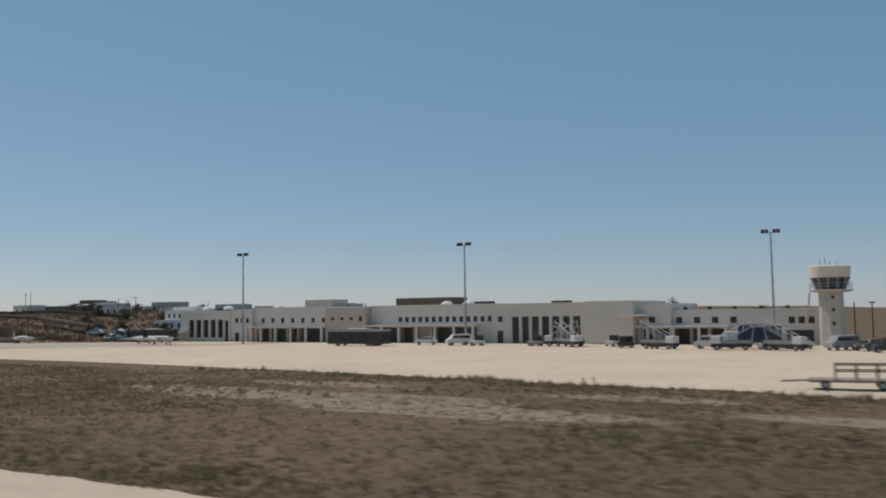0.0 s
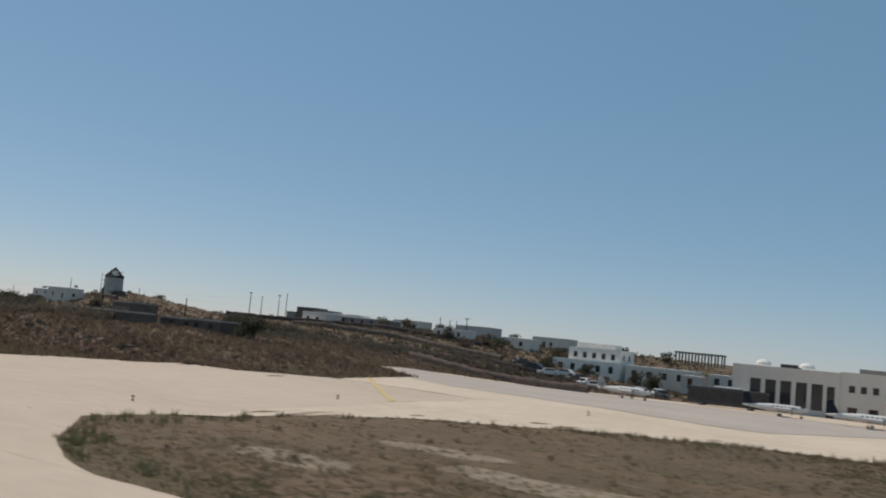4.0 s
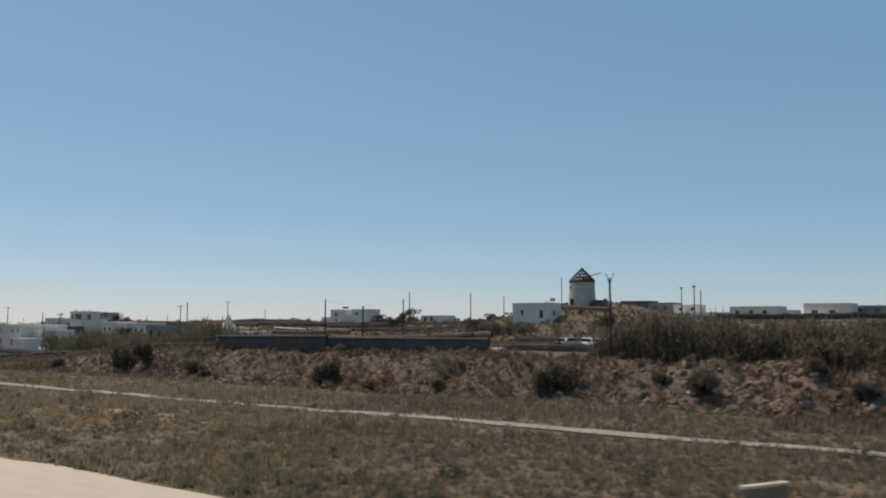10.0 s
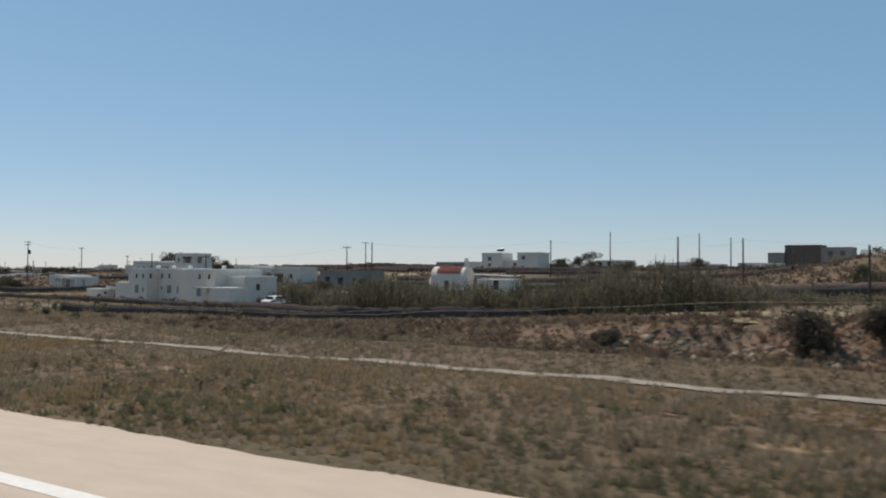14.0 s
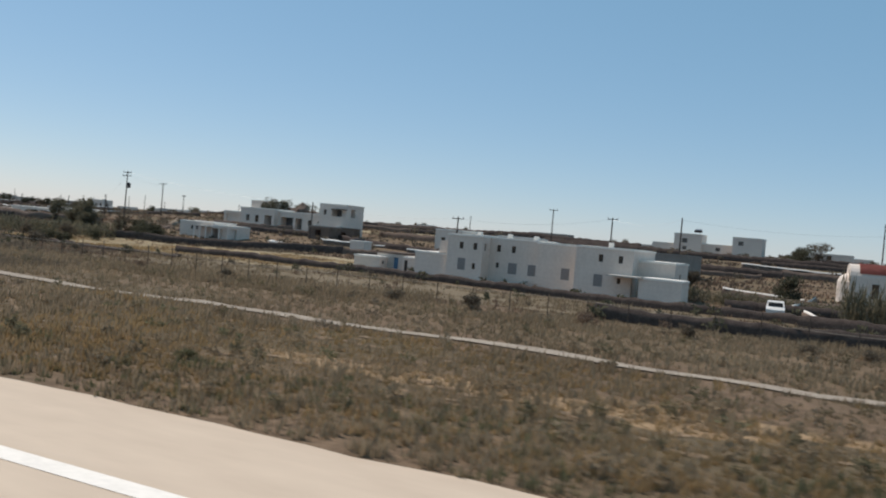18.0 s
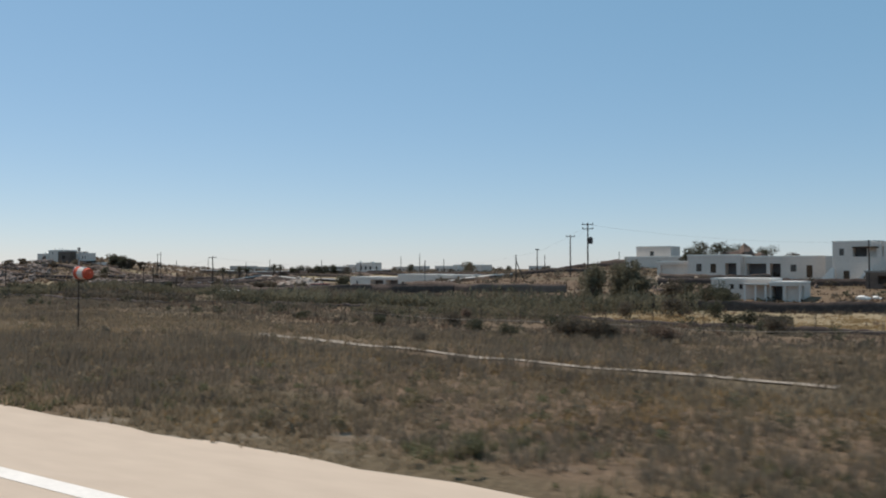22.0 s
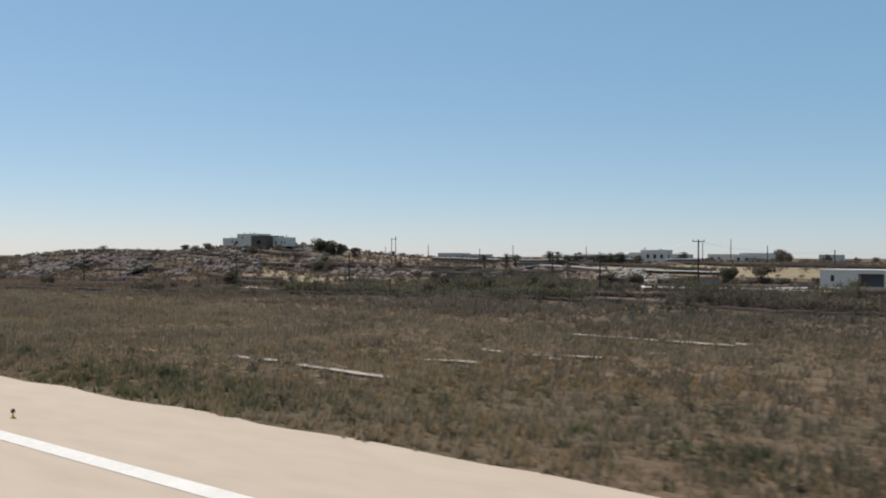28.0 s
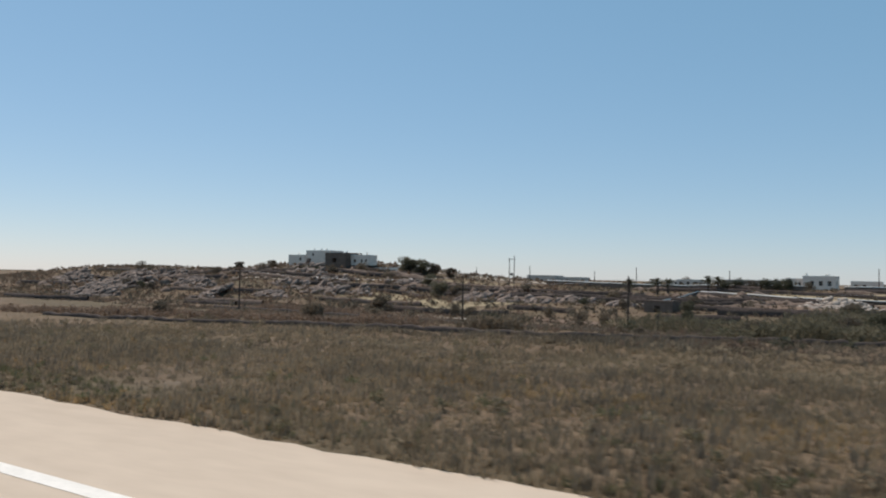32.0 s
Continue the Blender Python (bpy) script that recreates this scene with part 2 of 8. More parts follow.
GRASS_C = island_material("tall_feathery_grass", (0.150, 0.119, 0.086), (0.225, 0.181, 0.130))
FEATHER = island_material("feathery_grey_green_leaves", (0.115, 0.105, 0.068), (0.23, 0.203, 0.135))
DRYFIELD = material("muted_dry_field", (0.135, 0.102, 0.064), (0.215, 0.165, 0.105), 3.0, 0.95, 0.5, 9, stretch=(0.4, 1, 1))
BARK = material("grey_brown_bark", (0.06, 0.045, 0.035), (0.13, 0.10, 0.08), 0.4, 0.9, 0.6)

# ---- helpers for building ----


def fast_mesh(name, verts, faces, mat=None, smooth=False):
    """A mesh from arrays: verts (n, 3), faces (m, 3 or 4)."""
    verts, faces = np.asarray(verts, np.float32), np.asarray(faces, np.int32)
    me = bpy.data.meshes.new(name)
    k = faces.shape[1]
    me.vertices.add(len(verts))
    me.vertices.foreach_set("co", verts.ravel())
    me.loops.add(faces.size)
    me.loops.foreach_set("vertex_index", faces.ravel())
    me.polygons.add(len(faces))
    me.polygons.foreach_set("loop_start", np.arange(0, faces.size, k, dtype=np.int32))
    me.update(calc_edges=True)
    if smooth:
        me.polygons.foreach_set("use_smooth", np.ones(len(faces), bool))
    if mat:
        me.materials.append(mat)
    return me


def mesh_of(name, bm, mat):
    bmesh.ops.recalc_face_normals(bm, faces=bm.faces)
    me = bpy.data.meshes.new(name)
    bm.to_mesh(me)
    bm.free()
    me.materials.append(mat)
    return me


def part(name, bm, mat, parent, label=""):
    """Links a bmesh or a mesh as one mesh object under a thing or a part."""
    ob = new(name, mesh_of(name, bm, mat) if isinstance(bm, bmesh.types.BMesh) else bm)
    ob.parent = parent
    if label:
        ob["label"] = label
    return ob


def thing(name, x, y, z, turn, label, category, group="", kind=""):
    ob = new(name)
    ob.matrix_basis = pose(x, y, z, 0, 0, turn)
    return tagged(ob, label, category, group, kind)


def solo(name, bm, mat, label, category, group="", kind="", at=None):
    """A thing that is one mesh."""
    ob = new(name, mesh_of(name, bm, mat) if isinstance(bm, bmesh.types.BMesh) else bm)
    if at is not None:
        ob.matrix_basis = at
    return tagged(ob, label, category, group, kind)


def box(bm, x0, x1, y0, y1, z0, z1, m=None):
    vs = [bm.verts.new((x, y, z)) for x in (x0, x1) for y in (y0, y1) for z in (z0, z1)]
    for f in ((0, 1, 3, 2), (4, 6, 7, 5), (0, 4, 5, 1), (2, 3, 7, 6), (0, 2, 6, 4), (1, 5, 7, 3)):
        bm.faces.new([vs[i] for i in f])
    if m is not None:
        bmesh.ops.transform(bm, matrix=m, verts=vs)
    return vs


def boxed(*boxes):
    bm = bmesh.new()
    for b in boxes:
        box(bm, *b)
    return bm


def tube(bm, a, b, r0, r1=None, sides=8):
    """A tapered rod from a to b."""
    a, b = Vector(a), Vector(b)
    r1 = r0 if r1 is None else r1
    q = (b - a).to_track_quat("Z", "Y").to_matrix()
    rings = []
    for p, r in ((a, r0), (b, r1)):
        rings.append([bm.verts.new(p + q @ Vector((r * math.cos(2 * math.pi * i / sides), r * math.sin(2 * math.pi * i / sides), 0))) for i in range(sides)])
    for i in range(sides):
        j = (i + 1) % sides
        bm.faces.new((rings[0][i], rings[0][j], rings[1][j], rings[1][i]))
    bm.faces.new(rings[0][::-1])
    bm.faces.new(rings[1])
    return bm


def lathe(bm, profile, sides=24, cx=0.0, cy=0.0):
    """A turned body from (radius, height) pairs."""
    rings = []
    for r, z in profile:
        rings.append([bm.verts.new((cx + r * math.cos(2 * math.pi * i / sides), cy + r * math.sin(2 * math.pi * i / sides), z)) for i in range(sides)])
    for a, b in zip(rings, rings[1:]):
        for i in range(sides):
            j = (i + 1) % sides
            bm.faces.new((a[i], a[j], b[j], b[i]))
    bm.faces.new(rings[0][::-1])
    bm.faces.new(rings[-1])
    return bm


def bevelled(bm, width=0.05, segments=2):
    bmesh.ops.bevel(bm, geom=list(bm.edges), offset=width, segments=segments, affect="EDGES", profile=0.7)
    return bm


# ---- the lie of the land ----


def ss(a, b, v):
    t = np.clip((np.asarray(v, float) - a) / (b - a), 0, 1)
    return t * t * (3 - 2 * t)


def grain(x, y, size, seed):
    """Smooth value noise, -1 to 1."""
    x, y = np.asarray(x, float) / size, np.asarray(y, float) / size
    i, j = np.floor(x).astype(np.int64), np.floor(y).astype(np.int64)
    u, v = x - i, y - j
    u, v = u * u * (3 - 2 * u), v * v * (3 - 2 * v)

    def h(a, b):
        n = (a * 374761393 + b * 668265263 + seed * 974711) & 0x7FFFFFFF
        n = ((n ^ (n >> 13)) * 1274126177) & 0x7FFFFFFF
        return ((n ^ (n >> 16)) & 0xFFFF) / 32767.5 - 1

    return (h(i, j) * (1 - u) + h(i + 1, j) * u) * (1 - v) + (h(i, j + 1) * (1 - u) + h(i + 1, j + 1) * u) * v


def bump_at(x, y, cx, cy, rx, ry):
    return np.exp(-(((x - cx) / rx) ** 2 + ((y - cy) / ry) ** 2))


def land(x, y):
    """Height of the ground, without the dip under the paving."""
    x, y = np.asarray(x, float), np.asarray(y, float)
    z = 0.25 * ss(18.4, 22, y)
    z = z + 0.8 * np.exp(-(((x + 205) / 45) ** 2)) * ss(28, 66, y) * (1 - ss(90, 150, y))
    airport = ss(-250, -205, x)
    z = z - 0.8 * ss(80, 150, y) * airport
    along = ss(-412, -345, x) * (1 - ss(-240, -207, x))
    edge = y + 1.8 * grain(x, y, 7, 3) + 1.1 * grain(x, y, 2.6, 4)
    z = z + along * (2.7 + 0.5 * ss(-306, -290, x)) * (0.35 * ss(52.3, 56.0, edge) + 0.65 * ss(55.0, 58.4, edge)) * (1 - 0.5 * ss(70, 150, y))
    z = z + 0.5 * ss(55, 63, y) * (1 - along) * (1 - airport) * (1 - ss(-600, -560, x))
    west = 1 - ss(-640, -590, x)
    z = z + 6.0 * ss(85, 215, y) * (1 - ss(-300, -215, x)) * (1 - west)
    z = z + 3.2 * ss(195, 262, y) * west + 5.0 * ss(200, 380, y) * ss(-300, -215, x) * (1 - ss(-170, -90, x))
    z = z - 1.6 * west * bump_at(0, y, 0, 172, 1, 42)
    z = z + 5.2 * bump_at(x, y, -357.5, 157, np.where(x > -357.5, 16, 25), 20)
    z = z + 6.3 * bump_at(x, y, -890, 244, 52, 44) + 4.5 * bump_at(x, y, -1010, 225, 60, 55)
    z = z - 2.1 * (1 - ss(-706, -684, x)) * ss(70, 98, y) * (1 - ss(140, 178, y)) + 2.3 * bump_at(x, y, -885, 196, 58, 22)
    z = z + 1.2 * bump_at(x, y, -560, 182, 12, 9) + 3.3 * bump_at(x, y, -227, 263, 30, 18)
    z = z + along * (0.30 * grain(x, y, 1.9, 9) + 0.22 * grain(x, y * 0.5, 1.1, 19)) * ss(52, 54, y) * (1 - ss(60, 62, y))
    rough = ss(19.5, 26, y) * (0.10 * grain(x, y, 5, 1) + 0.05 * grain(x, y, 2, 2)) + ss(60, 110, y) * 0.35 * grain(x, y, 23, 5) * (1 - airport)
    z = z + rough * (1 - airport * ss(60, 70, y))
    z = z + 2.5 * ss(330, 900, y) * grain(x, y, 260, 8) - 22 * ss(1500, 4200, np.hypot(x, y))
    return z


def ground_at(x, y):
    return float(land(x, y))


# edges of the paving, as functions of the place along the runway
EDGE = 18.8


def edge_at(x):
    return np.interp(x, [-720, -680, -664, -650, -600, -556, -512, -500, -453, -440, -400, -345, -290, -160, -80, 0],
                     [20.2, 19.9, 19.6, 18.7, 19.0, 19.05, 18.3, 18.1, 18.0, 18.1, 18.5, 18.75, 18.8, 18.8, 19.4, 19.5])


def taxi_far(x):
    return np.interp(x, [-292, -262, -247, -229, -222, -218, -209.5, -203], [18.6, 25.5, 32, 42.2, 50, 52.5, 58.5, 65.5])


def island_low(x):
    return np.interp(x, [-188.5, -184.7, -181.3, -178, -175, -160], [28, 24.8, 21.6, 19.8, 18.9, 18.8])


def island_high(x):
    return np.interp(x, [-189, -187.5, -184, -180, -174, -159, -149, -131, -118, -98, -88, -63, -50, -28, 200], [28, 31, 39, 47, 53, 63, 65, 69, 69, 67, 65.5, 61.5, 59.5, 55.5, 55.5])


def mound_far(x):
    return np.interp(x, [-217, -208, -205.5, -203], [91, 86, 75, 65.5])


def tarmac_far(x):
    return np.interp(x, [-217, -205, -188, -150], [97, 128, 146, 150])


def tarmac_near(x):
    return np.interp(x, [-217, -208, -206, -198, -179, -171, -166, -160, -152, -148], [91, 86, 82, 77.5, 76.5, 74.5, 76, 92, 118, 149])


def paved(x, y):
    x, y = np.asarray(x, float), np.asarray(y, float)
    run = y < edge_at(x)
    taxi = (x < -187) & (x > -292) & (y < taxi_far(x))
    low = (x >= -187) & (x < -160) & (y < island_low(x))
    apron = (x >= -203) & (x < 220) & (y > np.where(x < -189, 10, island_high(x))) & (y < tarmac_far(x))
    grey = (x > -217) & (x < -200) & (y > mound_far(x)) & (y < tarmac_far(x))
    return run | taxi | low | apron | grey


# ovals of bare ground on the island and along the strip
BARE_ISLAND = ((-62, 45, 23, 4.2), (-47, 41, 15, 3.2), (-66, 53, 10, 2.0), (-40, 51, 9, 2.0), (-152, 27.0, 16, 3), (-161, 32, 12, 2.4), (-144, 28, 10, 2.4), (-116, 32, 16, 3.2), (-109, 36, 10, 2.4), (-172, 36, 5, 2), (-174, 27, 4, 2), (-90, 30, 12, 2), (-24, 44, 12, 2.5))
BARE_STRIP = ((-445, 28.3, 10, 1.9), (-438, 27.6, 7, 1.6), (-433, 30, 8, 1.2), (-390.5, 29.6, 3.2, 0.8), (-386, 30.9, 2.4, 0.7), (-402, 27.2, 3, 0.7), (-312, 37.2, 6, 0.9), (-304, 37.4, 4, 0.9), (-323, 31.6, 8, 1.3), (-316, 31.2, 7, 1.4), (-338, 26.3, 6, 1.6), (-334, 25.3, 5, 1.4), (-352, 28, 6, 1.2), (-650, 27.5, 7, 1.0))


def bare_mask(x, y, spots):
    """How far a place lies inside the given ovals (x, y, length, width), 0 to 1."""
    best = np.zeros(np.shape(x))
    for cx, cy, rx, ry in spots:
        best = np.maximum(best, 1 - ((x - cx) / rx) ** 2 - ((y - cy) / ry) ** 2)
    return best


def ground_sheet():
    def line(*runs):
        out = []
        for a, b, n in runs:
            out += list(np.linspace(a, b, n, endpoint=False))
        return np.array(out + [runs[-1][1]])

    xs = line((-4800, -1600, 18), (-1600, -1100, 25), (-1100, -760, 55), (-760, -410, 150), (-410, -205, 225), (-205, -5, 260), (-5, 40, 16), (40, 300, 30), (300, 3600, 20))
    ys = line((-1500, -30, 10), (-30, 16, 12), (16, 51, 58), (51, 62, 22), (62, 130, 42), (130, 330, 60), (330, 900, 30), (900, 4800, 24))
    gx, gy = np.meshgrid(xs, ys, indexing="ij")
    gz = land(gx, gy)
    inside = np.ones_like(gx, bool)
    for dx in (-4, 0, 4):
        for dy in (-2.4, 0, 2.4):
            inside &= paved(gx + dx, gy + dy)
    gz = np.where(inside, gz - 0.35, gz)
    n, m = gx.shape
    idx = np.arange(n * m).reshape(n, m)
    faces = np.stack([idx[:-1, :-1], idx[1:, :-1], idx[1:, 1:], idx[:-1, 1:]], -1).reshape(-1, 4)
    me = fast_mesh("ground", np.stack([gx, gy, gz], -1).reshape(-1, 3), faces, GROUND, True)
    for name, spots in (("bare", BARE_ISLAND), ("sandy", BARE_STRIP)):
        me.attributes.new(name, "FLOAT", "POINT").data.foreach_set("value", bare_mask(gx, gy, spots).astype(np.float32).ravel())
    tagged(new("ground", me), "dry grassy earth with pale bare patches", "ground", kind="structure")


def draped(name, xs, low, high, mat, label, category, lift=0.06, rows=24, kind="structure"):
    """A sheet laid on the land between two lines over the stations xs."""
    xs = np.asarray(xs, float)
    lo, hi = np.broadcast_to(low, xs.shape), np.broadcast_to(high, xs.shape)
    f = np.linspace(0, 1, rows + 1)
    gx = np.repeat(xs[:, None], rows + 1, 1)
    gy = lo[:, None] * (1 - f) + hi[:, None] * f
    gz = land(gx, gy) + lift
    n, m = gx.shape
    idx = np.arange(n * m).reshape(n, m)
    faces = np.stack([idx[:-1, :-1], idx[1:, :-1], idx[1:, 1:], idx[:-1, 1:]], -1).reshape(-1, 4)
    me = fast_mesh(name, np.stack([gx, gy, gz], -1).reshape(-1, 3), faces, mat, True)
    return tagged(new(name, me), label, category, kind=kind)


def span(a, b, step):
    return np.linspace(a, b, max(2, int(abs(b - a) / step) + 1))


def uneven(x, seed, much=0.25):
    return much * (grain(x, x * 0 + seed, 3.0, seed) + 0.6 * grain(x, x * 0 + seed, 1.1, seed + 1))


ground_sheet()
xs = span(-1500, 600, 1.5)
draped("runway", xs, -19.0, edge_at(xs) + np.where((xs < -160) & (xs > -292), 0, uneven(xs, 11)), RUNWAY, "pale worn asphalt runway with ragged grass edge", "runway", 0.02, 8)
xs = span(-292, -187, 1.5)
draped("taxiway", xs, EDGE + 0.0, np.maximum(taxi_far(xs) + uneven(xs, 12), EDGE), RUNWAY, "pale asphalt taxiway curving off the runway", "taxiway", 0.024, 30)
xs = span(-187, -160, 1.0)
draped("taxiway_fillet", xs, EDGE, island_low(xs) + uneven(xs, 13, 0.1) + 0.02, RUNWAY, "pale asphalt fillet beside the grass island", "taxiway", 0.024, 4)
xs = span(-208, -187, 0.5)
draped("taxiway_neck", xs, np.where(xs < -203, mound_far(xs), np.minimum(taxi_far(xs), 65.5)) - 0.01, tarmac_near(xs) + 0.5, APRON, "pale concrete neck between taxiway and apron", "apron", 0.03, 30)
xs = span(-187, 120, 1.5)
draped("apron", xs, island_high(xs) + uneven(xs, 14), 150, APRON, "pale concrete apron before the terminal", "apron", 0.028, 40)
xs = span(-217, -148, 0.75)
draped("apron_tarmac", xs, tarmac_near(xs) + uneven(xs, 19, 0.4), tarmac_far(xs), TARMAC, "grey tarmac part of the apron", "apron", 0.05, 30)
draped("edge_line", span(-1500, 600, 3), 12.3, 12.95, PAINT, "white painted runway edge line", "road marking", 0.032, 1)
xs = span(-485, -243, 1.0)
draped("concrete_drain", xs, 39.4 + uneven(xs, 15, 0.12) - 0.5, 40.2 + uneven(xs, 16, 0.15), CONCRETE, "long pale concrete drain strip in the grass", "drain", 0.07, 3)
xs = span(-558, -514, 1.0)


def drain_end(x):
    return np.interp(x, [-558, -529, -513], [49.0, 42.8, 41.3])


draped("concrete_drain", xs, drain_end(xs) - 0.5 + uneven(xs, 15, 0.12), drain_end(xs) + 0.4 + uneven(xs, 17, 0.2), CONCRETE, "broken end of the concrete drain strip", "drain", 0.07, 3)

# ---- buildings ----


def panel(bm, w, h, holes, put, low=-1.2):
    """A wall of width w and height h with recesses (u0, u1, v0, v1, depth) that go into it."""
    us = sorted({0.0, w, *(v for o in holes for v in o[:2])})
    vs = sorted({low, h, *(v for o in holes for v in o[2:4])})

    def quad(*p):
        bm.faces.new([bm.verts.new(put(*q)) for q in p])

    for a, b in zip(us, us[1:]):
        for c, d in zip(vs, vs[1:]):
            mu, mv = (a + b) / 2, (c + d) / 2
            if not any(o[0] < mu < o[1] and o[2] < mv < o[3] for o in holes):
                quad((a, 0, c), (b, 0, c), (b, 0, d), (a, 0, d))
    for u0, u1, v0, v1, s in holes:
        quad((u0, s, v0), (u1, s, v0), (u1, s, v1), (u0, s, v1))
        quad((u0, 0, v0), (u0, s, v0), (u0, s, v1), (u0, 0, v1))
        quad((u1, 0, v0), (u1, 0, v1), (u1, s, v1), (u1, s, v0))
        quad((u0, 0, v1), (u0, s, v1), (u1, s, v1), (u1, 0, v1))
        quad((u0, 0, v0), (u1, 0, v0), (u1, s, v0), (u0, s, v0))


CACHE = {}


def cached(key, make):
    if key not in CACHE:
        CACHE[key] = make()
    return CACHE[key]


def frame_mesh(w, h):
    def make():
        t = 0.07
        bm = boxed((0, w, 0, 0.06, 0, t), (0, w, 0, 0.06, h - t, h), (0, t, 0.0, 0.06, t, h - t), (w - t, w, 0, 0.06, t, h - t),
                   (w / 2 - t / 2, w / 2 + t / 2, 0, 0.06, t, h - t))
        return mesh_of("window_frame", bm, BROWN)
    return cached(("frame", round(w, 2), round(h, 2)), make)


def pane_mesh(w, h, mat):
    return cached(("pane", round(w, 2), round(h, 2), mat.name), lambda: mesh_of("pane", boxed((0.06, w - 0.06, 0.02, 0.04, 0.06, h - 0.06)), mat))


def door_mesh(w, h, mat):
    def make():
        bm = boxed((0, w, 0, 0.06, 0, h), (0.1, w / 2 - 0.04, -0.02, 0.0, 0.15, h - 0.15), (w / 2 + 0.04, w - 0.1, -0.02, 0.0, 0.15, h - 0.15))
        return mesh_of("door", bm, mat)
    return cached(("door", round(w, 2), round(h, 2), mat.name), make)


def fit_openings(owner, holes, place, pane=None, door=None):
    """Windows with frame and pane, and doors, into the recesses of one wall. place turns wall coordinates into a local pose."""
    for u0, u1, v0, v1, kind in holes:
        w, h = u1 - u0, v1 - v0
        if kind == "w":
            ob = new("window", frame_mesh(w, h))
            ob.parent = owner
            ob.matrix_basis = place(u0, 0.12, v0)
            p = new("pane", pane_mesh(w, h, pane or GLASS))
            p.parent = ob
        elif kind == "d":
            ob = new("door", door_mesh(w, h, door or BROWN))
            ob.parent = owner
            ob.matrix_basis = place(u0, 0.13, v0)
        elif kind in "og":
            # kind o: a dark panel before the back wall stands for the recess's shade
            ob = part("glazing" if kind == "g" else "shutter", boxed((0.0, w, 0, 0.05, 0, h)), GLASS if kind == "g" else RECESS_SHADE, owner)
            ob.matrix_basis = place(u0, DEPTH[kind] - 0.06, v0)
        elif kind == "s":
            ob = new("shutter", door_mesh(w, h, door or GREEN))
            ob.parent = owner
            ob.matrix_basis = place(u0, 0.02, v0)


DEPTH = {"g": 0.5, "w": 0.22, "d": 0.22, "s": 0.12, "o": 2.2, "b": 1.2}


def block(owner, x, y, z, w, d, h, front=(), right=(), mat=None, roof=None, lip=0.06, pane=None, door=None, thick=0.2, name="wall"):
    """A box of walls with recessed openings in its front (towards -y) and right side (towards +x), and a roof slab."""
    mat, roof = mat or WHITE, roof or WHITER
    bm = bmesh.new()

    def holes(some):
        return [(o[0], o[1], o[2], o[3], DEPTH[o[4]]) for o in some]

    panel(bm, w, h, holes(front), lambda u, s, v: (u, s, v))
    panel(bm, d, h, holes(right), lambda u, s, v: (w - s, u, v))
    panel(bm, d, h, (), lambda u, s, v: (0, u, v))
    panel(bm, w, h, (), lambda u, s, v: (u, d, v))
    bmesh.ops.remove_doubles(bm, verts=bm.verts, dist=0.001)
    wall = part(name, bm, mat, owner)
    wall.matrix_basis = pose(x, y, z)
    slab = bmesh.new()
    box(slab, -lip, w + lip, -lip, d + lip, h, h + thick)
    box(slab, 0.3, w - 0.3, 0.3, d - 0.3, h + thick, h + thick + 0.05)
    r = part("roof", slab, roof, owner)
    r.matrix_basis = pose(x, y, z)
    fit_openings(wall, front, lambda u, s, v: pose(u, s, v), pane, door)
    fit_openings(wall, right, lambda u, s, v: pose(w - s, u, v, 0, 0, 90), pane, door)
    return wall


def row(n, first, step, width, v0, v1, kind="w"):
    return [(round(first + i * step, 3), round(first + i * step + width, 3), v0, v1, kind) for i in range(n)]


def house(name, x, y, z, w, d, h, turn=0, front=(), right=(), label="", group="", mat=None, roof=None, door=None, category="house"):
    """A one-block house whose front left foot stands at x, y."""
    t = thing(name, x, y, z, turn, label, category, group)
    block(t, 0, 0, 0, w, d, h, front, right, mat, roof, door=door)
    return t


def add_box(owner, name, mat, *b):
    return part(name, boxed(b), mat, owner)


# the terminal, in one line before the apron
term = thing("airport_terminal", -190.3, 153, -0.75, 0, "long two-storey cream airport terminal with shaded colonnades", "terminal")
TZ = 0.0
block(term, 1.8, -1, TZ, 16.7, 18, 7.3, row(5, 2.9, 2.4, 1.75, 1.2, 5.4, "g") + [(14.8, 16.0, 0.2, 5.2, "g")], (), TERMWALL, TERMWALL)
block(term, 18.5, -0.8, TZ, 6.6, 18, 7.5, row(3, 1.3, 1.7, 0.9, 4.6, 5.7) + [(1.2, 2.6, 0.1, 2.3, "d"), (4.2, 5.6, 0.1, 2.3, "o")], (), TERMWALL, TERMWALL)
block(term, 25.1, 0, TZ, 22.4, 18, 7.8, row(7, 2.2, 2.95, 0.95, 4.5, 5.6) + [(0.8, 4.6, 0, 3.2, "o"), (5.2, 9.6, 0, 3.2, "o"), (10.2, 12.8, 0, 3.2, "o"), (13.4, 21.6, 0, 3.2, "o")], (), TERMWALL, TERMWALL)
block(term, 47.5, -2, TZ, 10.9, 20, 7.6, row(3, 1.6, 2.5, 0.9, 5.0, 5.6) + [(9.0, 9.9, 4.7, 5.8, "w"), (1.4, 2.6, 0, 3.1, "o"), (3.6, 4.9, 0, 3.1, "o"), (5.4, 6.7, 0, 3.1, "o"), (8.2, 9.6, 0, 3.1, "o")], (), PINK, TERMWALL)
block(term, 58.4, 0, TZ, 29.3, 18, 7.7, row(14, 7.0, 1.62, 0.95, 4.4, 5.5) + [(0.6, 6.6, 0, 3.3, "o"), (7.2, 10.6, 0, 3.3, "o"), (11.2, 14.6, 0, 3.3, "b"), (15.2, 25.6, 0, 3.3, "o")], (), TERMWALL, TERMWALL)
